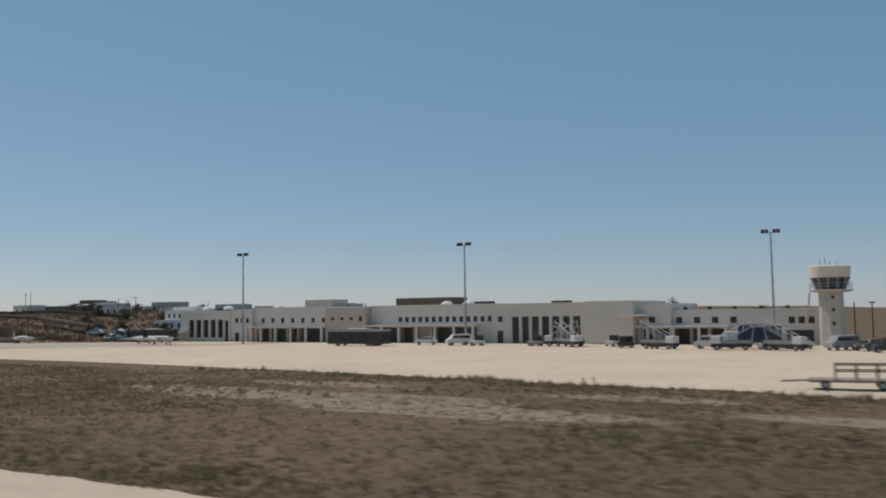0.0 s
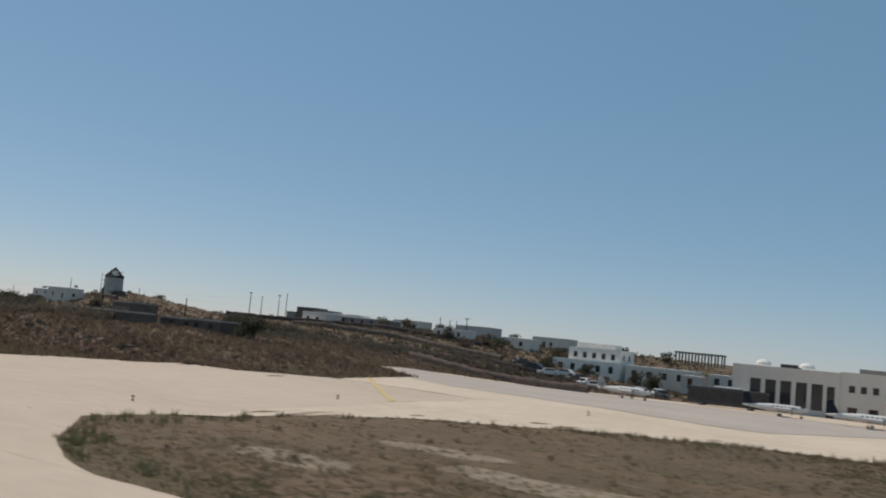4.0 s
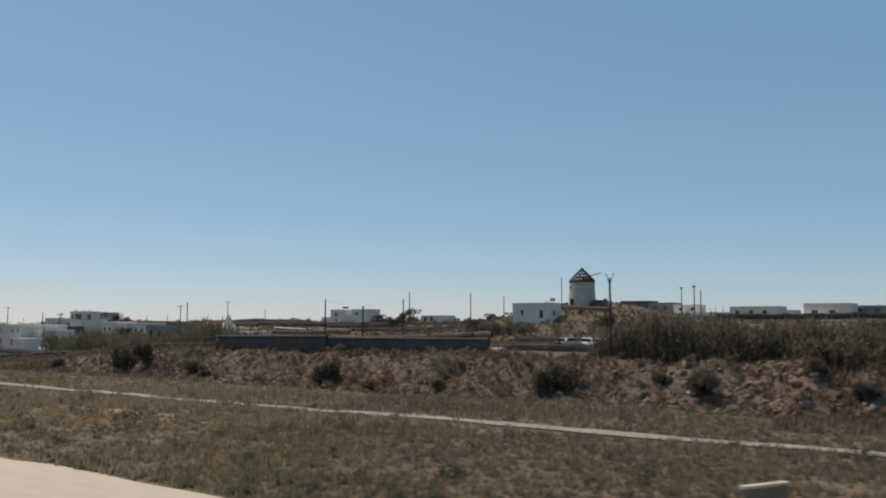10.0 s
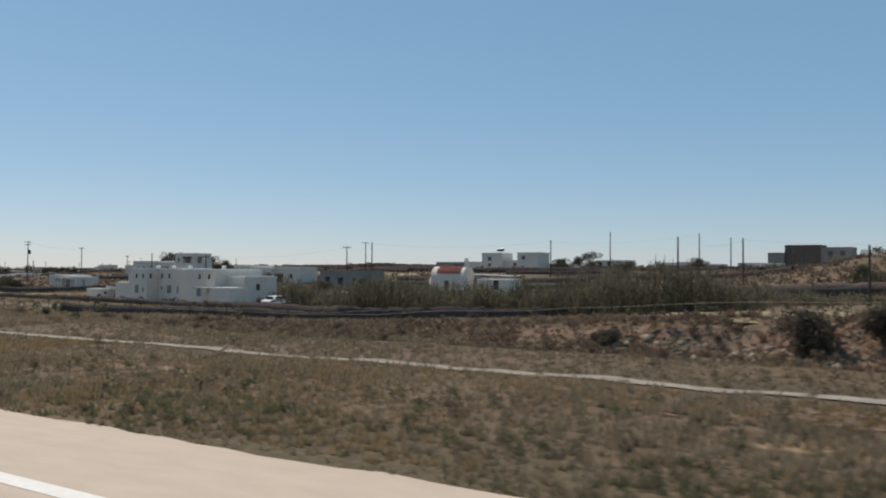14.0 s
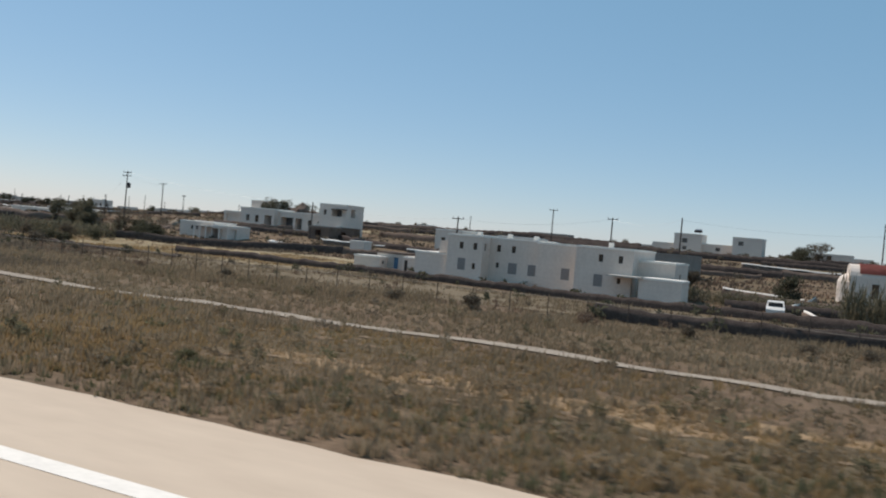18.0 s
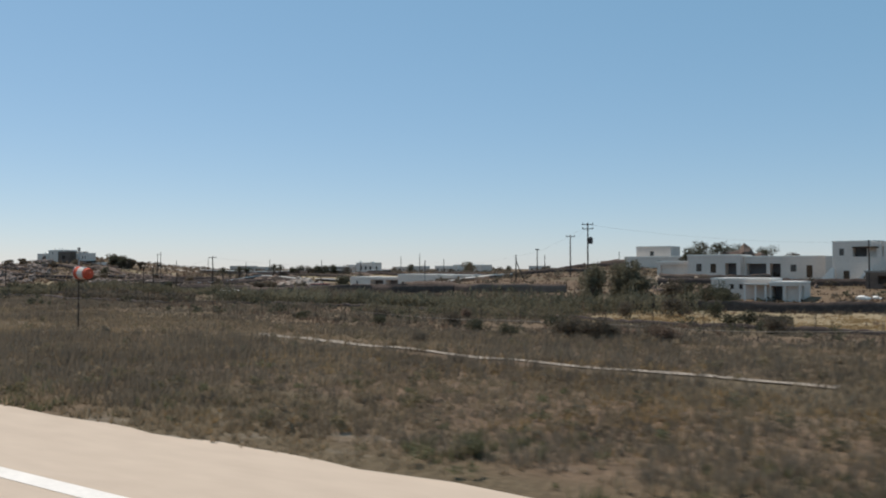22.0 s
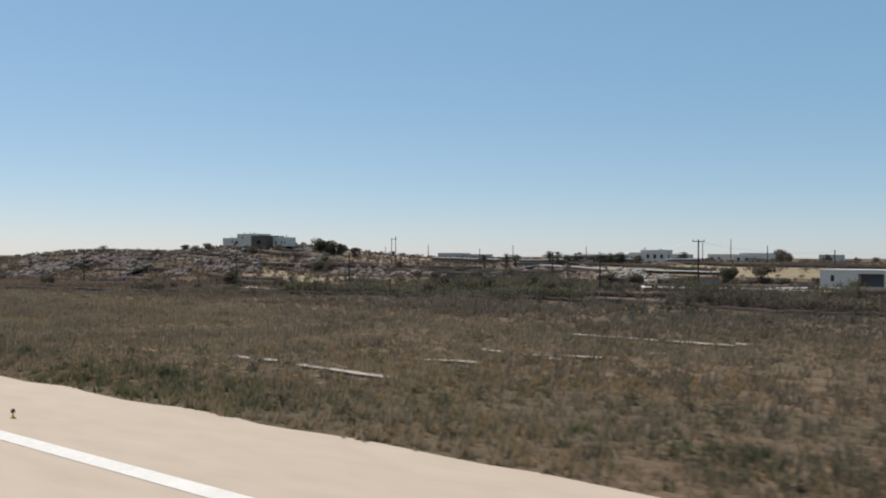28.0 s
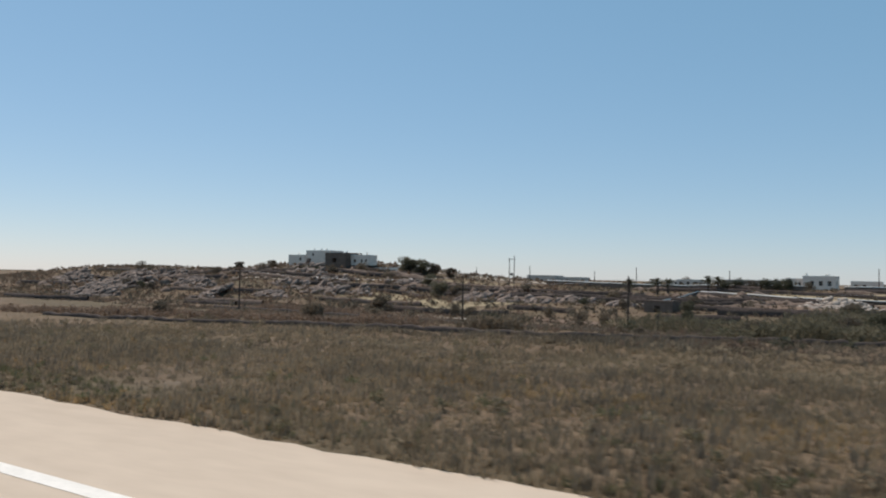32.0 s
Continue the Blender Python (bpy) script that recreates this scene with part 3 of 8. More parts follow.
block(term, 87.7, -0.7, TZ, 20.6, 18, 7.6, [(1.4, 2.4, 4.3, 5.4, "w"), (1.2, 2.5, 0, 2.6, "d")] + row(7, 4.4, 2.1, 1.5, 0.1, 5.3, "g"), (), TERMWALL, TERMWALL)
block(term, 108.3, -4, TZ, 9.0, 20, 7.7, (), (), TERMWALL, TERMWALL)
block(term, 117.3, -1.2, TZ, 5.9, 18, 7.1, [(1.9, 3.1, 3.9, 5.0, "w"), (0.6, 2.6, 0, 2.9, "o"), (3.2, 5.5, 0, 2.9, "o")], (), TERMWALL, TERMWALL)
add_box(term, "canopy", WHITER, 115.4, 119.6, -5.2, -1.22, 5.2, 5.45)
block(term, 123.2, 0, TZ, 25.1, 15, 5.9, row(4, 0.6, 3.08, 1.1, 3.8, 4.9) + row(3, 19.2, 1.5, 1.0, 3.7, 4.8) + [(0.4, 2.9, 0, 2.9, "o"), (3.4, 6.0, 0, 2.9, "o"), (6.5, 9.4, 0, 2.9, "o"), (18.6, 23.0, 0.1, 2.6, "o")], (), TERMWALL, TERMWALL)
for u0, u1, v in ((25.1, 47.5, 3.45), (58.4, 85.0, 3.55), (114.8, 133.2, 3.1), (2.1, 5.0, 2.4)):
    canopy = add_box(term, "canopy", TERMWALL, u0, u1, -3.2, -0.02, v, v + 0.35)
    n = int((u1 - u0) / 4.4)
    for i in range(n + 1):
        u = u0 + 0.3 + i * (u1 - u0 - 0.6) / max(n, 1)
        add_box(term, "column", TERMWALL, u - 0.22, u + 0.22, -3.1, -2.66, -1.0, v)
add_box(term, "plant_room", PINK, 34.5, 42.5, 7, 13, 8.0, 9.7)
add_box(term, "plant_room", BROWNWALL, 58.8, 73.0, 9, 16, 7.9, 9.6)
add_box(term, "roof_unit", GREYWALL, 20.5, 26.0, 5, 8, 7.7, 8.5)
add_box(term, "roof_unit", GREYWALL, 45.0, 49.5, 6, 9, 8.0, 8.6)
add_box(term, "roof_unit", DARK, 78.0, 83.5, 7, 9, 7.9, 8.5)
add_box(term, "roof_unit", DARK, 98.0, 101.5, 5, 7, 7.8, 8.3)
add_box(term, "roof_unit", DARK, 8.0, 11.0, 6, 8, 7.5, 8.2)
for u in (74.6, 79.8, 5.5, 12.5, 28.5):
    bm = bmesh.new()
    lathe(bm, [(1.3, 0), (1.25, 0.35), (1.0, 0.62), (0.55, 0.82), (0.05, 0.9)], 16)
    dome = part("skylight_dome", bm, WHITER, term)
    dome.matrix_basis = pose(u, 4.5, 7.8)
for u in (50.0, 50.8, 51.6, 52.4, 53.2, 54.0):
    add_box(term, "roof_vent", STEEL, u - 0.12, u + 0.12, 3.9, 4.15, 7.8, 8.6)
for i in range(6):
    add_box(term, "roof_cowl", DARK, 120 + i * 4.3, 120.6 + i * 4.3, 3, 3.6, 6.1, 6.7)

tower = thing("control_tower", -41.2, 152, -0.8, 0, "cream control tower with glazed cab and railed balcony", "control tower")
bm = bmesh.new()
lathe(bm, [(1.95, -0.5), (1.85, 8.4), (1.85, 9.0)], 8)
part("shaft", bm, CREAM, tower)
bm = bmesh.new()
lathe(bm, [(1.9, 8.6), (3.2, 8.8), (3.25, 9.1), (1.9, 9.15)], 24)
part("balcony", bm, CREAM, tower)
bm = bmesh.new()
lathe(bm, [(2.15, 9.1), (2.3, 9.7), (2.85, 11.0), (2.8, 11.05)], 12)
part("cab_glazing", bm, GLASS, tower)
bm = bmesh.new()
lathe(bm, [(2.9, 11.0), (3.1, 12.75), (2.9, 12.85), (0.3, 13.0)], 24)
part("cab_roof", bm, WHITE, tower)
for i in range(12):
    c, s = math.cos(i * math.pi / 6), math.sin(i * math.pi / 6)
    bm = bmesh.new()
    tube(bm, (2.2 * c, 2.2 * s, 9.1), (2.95 * c, 2.95 * s, 11.05), 0.08, sides=5)
    part("mullion", bm, CREAM, tower)
    bm = bmesh.new()
    tube(bm, (3.15 * c, 3.15 * s, 9.1), (3.15 * c, 3.15 * s, 10.1), 0.04, sides=5)
    part("rail_post", bm, STEEL, tower)
for zz in (9.6, 10.1):
    for i in range(12):
        bm = bmesh.new()
        p, q = i * math.pi / 6, (i + 1) * math.pi / 6
        tube(bm, (3.15 * math.cos(p), 3.15 * math.sin(p), zz), (3.15 * math.cos(q), 3.15 * math.sin(q), zz), 0.035, sides=5)
        part("rail", bm, STEEL, tower)
for dx, hh in ((-1.4, 1.0), (0.1, 0.6), (-0.6, 1.2), (1.2, 0.5)):
    bm = bmesh.new()
    tube(bm, (dx, -0.5, 12.8), (dx, -0.5, 13.0 + hh), 0.06, sides=6)
    part("antenna", bm, STEEL, tower)
for zz in (3.4, 5.6, 7.6):
    add_box(tower, "slit_window", GLASS, 0.3, 0.7, -1.86, -1.74, zz, zz + 0.55)
bm = bmesh.new()
tube(bm, (-3.2, 0, 8.7), (-3.6, 0.5, 4.5), 0.16, sides=6)
part("drain_pipe", bm, CREAM, tower)


def light_mast(x, y, z, h):
    t = thing("light_mast", x, y, z, 0, "tall grey steel apron floodlight mast", "light mast", "apron floodlight masts")
    bm = bmesh.new()
    tube(bm, (0, 0, -0.3), (0, 0, h), 0.24, 0.12, 10)
    part("mast", bm, STEEL, t)
    bm = bmesh.new()
    tube(bm, (-1.3, 0, h), (1.3, 0, h), 0.07, sides=6)
    part("crossarm", bm, STEEL, t)
    for dx in (-1.2, -0.6, 0.6, 1.2):
        b = boxed((dx - 0.24, dx + 0.24, -0.4, 0.12, h - 0.1, h + 0.5))
        bevelled(b, 0.05, 1)
        part("floodlight", b, DARK, t)


light_mast(-155.6, 139.2, -0.5, 18.9)
light_mast(-102.5, 141.7, -0.6, 18.6)
light_mast(-49.1, 147, -0.6, 18.2)

# white two-storey house beyond the apron
t = thing("white_villa", -238.5, 187, 1.2, 0, "white two-storey cubic villa with roof terraces", "house")
block(t, 3, 2, 0, 12.6, 9, 6.0, row(5, 1.2, 2.3, 1.0, 3.9, 5.2), row(2, 2, 3.5, 1.0, 3.9, 5.2), WHITER, WHITER)
block(t, 0, 0, 0, 16.4, 2.0, 3.1, row(5, 1.4, 3.1, 1.1, 0.9, 2.4), (), WHITER, WHITER)
block(t, 4.2, 4, 6.2, 4.2, 4, 0.9, (), (), WHITER, WHITER)
block(t, 10.0, 4, 6.2, 3.6, 4, 0.9, (), (), WHITER, WHITER)
house("low_white_house", -221, 188, 1.0, 15, 7, 3.2, 0, row(4, 1.4, 3.4, 1.2, 1.0, 2.4), (), "long low white house on the plain", "houses of the plain")
house("low_white_house", -205, 196, 1.0, 10, 7, 3.0, 0, row(3, 1.4, 3.0, 1.2, 1.0, 2.4), (), "low white flat-roofed house", "houses of the plain")
house("yellow_hut", -206, 180, 1.0, 4, 4, 2.4, 0, [(1.4, 2.4, 0, 2.0, "d")], (), "small cream hut behind the apron", mat=CREAM, category="hut")

# concrete skeleton on the rise
t = thing("concrete_frame", -232.8, 259, 5.75, 6, "unfinished concrete building frame with bare columns", "ruin")
for i in range(8):
    for j in range(2):
        add_box(t, "column", CONCRETE, i * 1.9, i * 1.9 + 0.45, j * 5, j * 5 + 0.45, 0, 3.4)
add_box(t, "beam", CONCRETE, -0.2, 13.95, -0.1, 0.55, 3.4, 3.9)
add_box(t, "beam", CONCRETE, -0.2, 13.95, 4.9, 5.55, 3.4, 3.9)


def on(x, y):
    return ground_at(x, y) - 0.15


FAR = "houses of the plain"
W2 = [(1.2, 2.2, 1.0, 2.1, "w"), (3.6, 4.6, 0.1, 2.2, "d"), (6.0, 7.0, 1.0, 2.1, "w")]
# the plain behind the taxiway
t = thing("white_villa", -394, 280, on(-384, 280), 0, "large white villa of stepped cubes", "house", FAR)
block(t, 0, 0, 0, 22, 8, 3.4, row(6, 1.5, 3.4, 1.1, 1.0, 2.3))
block(t, 3, 3, 3.4, 9, 6, 2.6, row(2, 2, 4, 1.1, 0.8, 1.9))
house("long_white_house", -372, 284, on(-362, 284), 20, 7, 3.2, 0, row(5, 1.5, 3.8, 1.1, 1.0, 2.3), (), "long low white house on the plain", FAR)
house("low_white_house", -312, 224, on(-307, 224), 10, 7, 3.4, 0, row(3, 1.4, 3.0, 1.2, 1.0, 2.4), (), "white house with dark windows", FAR)
house("row_house", -319.5, 206, on(-310, 206), 19, 6, 2.5, 0, row(5, 1.2, 3.6, 1.1, 1.0, 2.0), (), "long low grey-white row of rooms on the plain", FAR, GREYWALL, WHITER)
house("grey_house", -296, 236, on(-290, 236), 12, 8, 3.6, 0, W2, (), "low grey-beige flat-roofed house", FAR, CREAM, CREAM)
house("low_white_house", -276, 250, on(-270, 250), 12, 8, 3.4, 0, W2, (), "white house among the poles", FAR)
house("low_white_house", -281, 200, on(-276, 200), 10, 6, 2.4, 0, row(3, 1.2, 3.2, 1.0, 0.8, 1.9), (), "low white house beyond the mound", FAR)
house("low_white_house", -268, 215, on(-263, 215), 9, 6, 2.8, 0, row(2, 1.6, 4.0, 1.1, 0.9, 2.1), (), "low white house beyond the mound", FAR)
SHEDROOF = material("dusty_shed_roof", (0.33, 0.275, 0.225), (0.43, 0.365, 0.305), 2.0, 0.95, 0.2)
house("long_shed", -252.6, 68.6, 3.2, 12.2, 4.5, 2.0, 5, row(4, 1.4, 2.6, 1.0, 0.9, 1.6), (), "long low brown-grey shed with small dark windows", FAR, BROWNWALL, SHEDROOF, category="shed")
house("long_shed", -247.5, 80.6, on(-243, 82), 8, 4, 1.5, 4, row(2, 1.4, 3.0, 0.9, 0.6, 1.2), (), "low brown-grey shed with dusty roof", FAR, BROWNWALL, SHEDROOF, category="shed")
house("long_shed", -240.7, 79.6, on(-238, 80), 5.6, 4, 1.5, 2, row(2, 1.0, 2.6, 0.8, 0.6, 1.2), (), "short brown-grey shed with pale roof", FAR, BROWNWALL, SHEDROOF, category="shed")
house("block_store", -255.6, 78.6, 3.4, 6.3, 4, 3.1, -16, [(2.4, 3.3, 1.3, 2.2, "w")], (), "unplastered brown-grey block store", FAR, BROWNWALL, GREYWALL, category="shed")
house("block_store", -296, 104, on(-292, 104), 8, 4, 2.2, -5, row(2, 1.5, 3.4, 1.0, 0.7, 1.5), (), "low pale block store among bushes", FAR, CREAM, SHEDROOF, category="shed")
# bank-top hut
house("bank_hut", -283.2, 57.9, 3.3, 6.4, 4.2, 2.35, 27, [(3.9, 4.7, 0.2, 2.0, "d")], [(1.4, 2.2, 1.0, 1.7, "w")], "small whitewashed hut with faded blue door", mat=material("stained_whitewash", (0.30, 0.25, 0.205), (0.41, 0.345, 0.285), 1.2, 0.95, 0.3), roof=SHEDROOF, door=BLUE, category="hut")
# windmill
mill = thing("windmill", -357.0, 153.4, 9.0, 0, "old whitewashed round windmill with bare conical roof frame", "windmill")
bm = bmesh.new()
lathe(bm, [(2.75, -0.8), (2.62, 1.5), (2.5, 3.4), (2.42, 5.1), (2.3, 5.15)], 28)
part("tower", bm, material("mill_whitewash", (0.36, 0.315, 0.275), (0.50, 0.445, 0.395), 1.0, 0.9, 0.4), mill)
bm = bmesh.new()
lathe(bm, [(2.5, 5.05), (2.58, 5.2), (2.4, 5.45), (2.2, 5.5)], 24)
part("eave", bm, WOOD, mill)
GREYWOOD = material("weathered_grey_wood", (0.075, 0.064, 0.057), (0.13, 0.114, 0.10), 0.8, 0.85, 0.3, 6)
for i in range(18):
    q = 2 * math.pi * (i + 0.5) / 18
    bm = bmesh.new()
    tube(bm, (2.5 * math.cos(q), 2.5 * math.sin(q), 5.4), (0.08 * math.cos(q), 0.08 * math.sin(q), 7.95), 0.09, 0.06, 5)
    part("rafter", bm, GREYWOOD, mill)
for r, zz in ((2.2, 5.75), (1.72, 6.2), (1.2, 6.75), (0.7, 7.3)):
    for i in range(14):
        p, q = 2 * math.pi * i / 14, 2 * math.pi * (i + 1) / 14
        bm = bmesh.new()
        tube(bm, (r * math.cos(p), r * math.sin(p), zz), (r * math.cos(q), r * math.sin(q), zz), 0.07, sides=5)
        part("batten", bm, GREYWOOD, mill)
bm = bmesh.new()
n = 4
for i in range(n):
    p, q = math.pi * (0.25 + 0.1 * i), math.pi * (0.25 + 0.1 * (i + 1))
    bm.faces.new([bm.verts.new(v) for v in ((2.6 * math.cos(p), 2.6 * math.sin(p), 5.5), (2.6 * math.cos(q), 2.6 * math.sin(q), 5.5), (1.9 * math.cos(q), 1.9 * math.sin(q), 6.1), (1.9 * math.cos(p), 1.9 * math.sin(p), 6.1))])
bmesh.ops.solidify(bm, geom=list(bm.faces), thickness=0.08)
part("thatch", bm, WOOD, mill, "remains of brown thatch")
bm = bmesh.new()
tube(bm, (0.2, 0, 6.1), (4.6, -0.8, 6.75), 0.13, 0.06, 6)
part("sail_shaft", bm, BROWN, mill)
bm = bmesh.new()
tube(bm, (0.4, -1.7, 5.0), (0.4, -1.7, 7.2), 0.1, 0.08, 6)
tube(bm, (-0.5, -1.6, 6.0), (1.3, -1.5, 6.0), 0.12, 0.12, 6)
part("gear_frame", bm, BROWN, mill)
add_box(mill, "door", BROWN, -1.3, -0.5, -2.62, -2.38, 0.0, 1.9)
add_box(mill, "window", DARK, -1.55, -1.2, -2.2, -1.95, 3.9, 4.35)
bm = bmesh.new()
tube(bm, (-4.0, -1.0, -1.0), (-4.0, -1.0, 6.6), 0.1, 0.07, 6)
solo("mill_post", bm, WOOD, "thin wooden post beside the windmill", "post", at=pose(-357.0, 153.4, 8.6))
t = thing("mill_cottage", -363.7, 138.5, 6.0, 3, "white cottage below the windmill with small windows", "house")
block(t, 0, 0, 0, 7.4, 5.4, 3.6, [(1.7, 2.3, 1.5, 2.5, "w"), (5.6, 6.3, 1.0, 2.4, "d")], [(2.0, 2.8, 1.5, 2.4, "w")])
add_box(t, "chimney", GREYWALL, 6.3, 7.0, 3, 3.6, 4.1, 4.7)
house("stone_annex", -354.2, 151.8, 8.6, 2.4, 2, 1.7, 0, (), (), "low rubble stub beside the windmill", mat=BROWNWALL, roof=BROWNWALL, category="outbuilding")
t = thing("dark_house", -419.5, 291, on(-407, 291) - 0.3, 0, "long dark unfinished block house on the ridge", "house", FAR)
DZ = 14.7 - on(-407, 291)
block(t, 0, 0, 0, 5, 8, DZ - 2.4, [(2, 3, 2.4, 3.4, "w")], (), GREYWALL, GREYWALL)
block(t, 5, 1, 0, 11, 8, DZ, [(1.5, 2.8, DZ - 2.6, DZ - 1.2, "w"), (5, 6.4, DZ - 2.6, DZ - 1.2, "w")], (), BROWNWALL, BROWNWALL)
block(t, 16, 0, 0, 9, 8, DZ - 0.8, [(2, 3.4, DZ - 3.2, DZ - 1.8, "w"), (5.5, 7, DZ - 3.2, DZ - 1.8, "w")], (), GREYWALL, GREYWALL)
house("low_white_house", -334.6, 228, 7.6, 5.6, 6, 3.5, 0, [(2.2, 3.0, 1.3, 2.3, "w")], (), "white cubic house on the plain", FAR, WHITER, WHITER)
house("low_white_house", -328.9, 229, 7.6, 4.6, 5, 2.9, 0, [(1.6, 2.4, 1.2, 2.1, "w")], (), "small white cubic house on the plain", FAR, WHITER, WHITER)
house("low_white_house", -356.2, 236.5, 7.6, 13, 7, 3.1, 0, row(3, 1.5, 3.6, 1.1, 1.0, 2.2), (), "low white house behind the windmill hill", FAR)
house("white_villa", -327.2, 198.4, 6.9, 9.4, 7, 3.4, 0, row(2, 1.5, 3.6, 1.3, 1.0, 2.2), (), "white house with flat roof", FAR)
t = thing("arcade_house", -340.0, 197.0, 5.3, 0, "low white house with a row of dark arches", "house", FAR)
block(t, 0, 0, 0, 19.5, 8, 2.7, [(1.5, 2.5, 1.0, 2.0, "w")] + row(4, 9.8, 2.2, 1.5, 0.1, 2.1, "b"))
# chapel
t = thing("chapel", -433.6, 122, 2.1, 8, "small white chapel with red barrel roof and bell gable", "chapel")
bm = bmesh.new()
w, d = 6.1, 4.4
prof = [(0, -1), (0, 2.6)] + [(d / 2 - d / 2 * math.cos(k), 2.6 + 1.7 * math.sin(k)) for k in np.linspace(0.15, math.pi - 0.15, 11)] + [(d, 2.6), (d, -1)]
ra = [bm.verts.new((0, p, q)) for p, q in prof]
rb = [bm.verts.new((w, p, q)) for p, q in prof]
for i in range(len(prof) - 1):
    bm.faces.new((ra[i], rb[i], rb[i + 1], ra[i + 1]))
bm.faces.new(ra)
bm.faces.new(rb[::-1])
part("wall", bm, WHITE, t)
bm = bmesh.new()
prof = [(d / 2 - (d / 2 + 0.07) * math.cos(k), 2.62 + 1.8 * math.sin(k)) for k in np.linspace(0.28, math.pi - 0.28, 12)]
ra = [bm.verts.new((1.1, p, q)) for p, q in prof]
rb = [bm.verts.new((w - 0.7, p, q)) for p, q in prof]
for i in range(len(prof) - 1):
    bm.faces.new((ra[i], rb[i], rb[i + 1], ra[i + 1]))
bmesh.ops.solidify(bm, geom=list(bm.faces), thickness=0.12)
part("roof", bm, REDROOF, t, "red painted barrel roof")
bm = bmesh.new()
lathe(bm, [(1.25, -1), (1.25, 1.9), (1.0, 2.5), (0.6, 2.85), (0.1, 3.0)], 16)
ap = part("apse", bm, WHITE, t)
ap.matrix_basis = pose(0, d / 2, 0)
bell = add_box(t, "bell_gable", WHITE, w - 0.6, w - 0.2, d / 2 - 0.7, d / 2 + 0.7, 4.1, 5.2)
add_box(t, "gable_cap", WHITE, w - 0.6, w - 0.2, d / 2 - 0.3, d / 2 + 0.3, 5.2, 5.7)
add_box(t, "door", BROWN, 2.6, 3.4, -0.05, 0.05, 0.0, 1.9)
house("chapel_annex", -425.6, 124, 2.4, 6, 5, 1.7, 6, [(3, 4, 0.1, 1.7, "d")], (), "low white annex beside the chapel", category="annex")

# the large white compound beyond the fence
t = thing("white_apartment_house", -476.6, 93.6, 0.2, 0, "large white two-storey house of joined cubes with small windows", "house")
UP, LO = (3.9, 4.7), (1.4, 2.7)
block(t, 0, 0, 0, 4.6, 9, 5.4, [(1.6, 2.1, *UP, "w"), (3.4, 3.9, *UP, "w"), (1.5, 2.5, 1.4, 2.8, "s"), (3.4, 3.8, 1.6, 2.3, "w")], [(0.6, 1.1, *UP, "w")])
block(t, 4.6, 2.2, 0, 6.2, 7, 5.4, [(0.9, 1.4, *UP, "w"), (2.8, 3.3, *UP, "w"), (0.9, 1.3, 2.0, 2.6, "w"), (2.5, 3.6, *LO, "s"), (5.0, 6.1, *LO, "s")], (), lip=0.04)
block(t, 10.8, 1.6, 0, 5.6, 7, 5.25, [(3.1, 4.1, *LO, "s")], (), lip=0.05)
block(t, 16.4, -1.2, 0, 6.4, 10, 5.3, [(2.6, 3.1, *UP, "w"), (4.8, 5.3, *UP, "w"), (2.2, 3.2, 1.2, 2.5, "s"), (4.8, 5.2, 1.7, 2.3, "w")], [(4.5, 5.3, 3.6, 4.4, "w")])
block(t, 22.8, 1.2, 0, 4.0, 7, 4.2, (), [(2.5, 3.3, 2.2, 3.2, "w")])
block(t, 24.2, -3.6, 0, 4.4, 3.6, 2.5, (), ())
block(t, -4.6, 0.6, 0, 4.6, 6, 2.95, (), ())
add_box(t, "stair_head", WHITE, -1.5, -0.02, 0.9, 2.6, 2.9, 4.65)
add_box(t, "canopy", CREAM, 20.8, 24.6, -4.0, -0.5, 2.55, 2.7)
for u, v in ((6.0, 4.0), (9.0, 5.0), (2.0, 4.0), (18.5, 4.0)):
    add_box(t, "chimney", WHITER, u, u + 0.5, v, v + 0.5, 5.5, 6.1)
house("garden_store", -490.2, 94.6, on(-486, 95), 3.6, 2.4, 1.65, 4, (), [(0.8, 1.4, 0.9, 1.3, "w")], "small low white store beside the house", category="shed")
house("garden_store", -488.4, 97.2, on(-486, 95), 4.7, 4, 2.25, 0, [(2.5, 3.2, 0.1, 1.85, "d"), (0.6, 1.3, 0.9, 1.6, "w")], (), "brown-roofed stone store with blue door", mat=CREAM, roof=BROWNWALL, door=BLUE, category="shed")
house("garden_store", -483.3, 95.0, on(-486, 95), 2.7, 2.6, 1.95, -3, [(0.2, 0.7, 0.1, 1.7, "d")], (), "little white cube store beside the house", door=DARK, category="shed")
t = house("pump_house", -507.4, 120, on(-506, 120) + 0.05, 2.7, 2.3, 1.9, 0, (), (), "small white pump house with a dark water tank", category="pump house")
add_box(t, "water_tank", DARK, 0.5, 1.9, 0.4, 1.6, 1.98, 2.45)
t = thing("white_house", -502, 141, 2.0, 0, "long white house with square dark windows", "house", FAR)
block(t, -0.8, 0, 0, 5.2, 8, 4.4, row(2, 1.2, 2.4, 0.9, 2.0, 3.1))
block(t, 4.4, 0.8, 0, 6.2, 7, 3.9, row(3, 0.8, 1.9, 0.8, 1.8, 2.8))
block(t, 10.6, 2.2, 0, 7.2, 6, 4.1, row(2, 1.2, 3.0, 0.9, 1.8, 2.8))
house("grey_house", -467, 131, 2.0, 12, 6, 3.4, -4, [(1.5, 2.8, 0.2, 2.4, "o"), (5.0, 6.5, 0.8, 2.2, "o"), (9, 10, 1.2, 2.2, "w")], (), "unplastered grey block house", mat=GREYWALL, roof=GREYWALL)
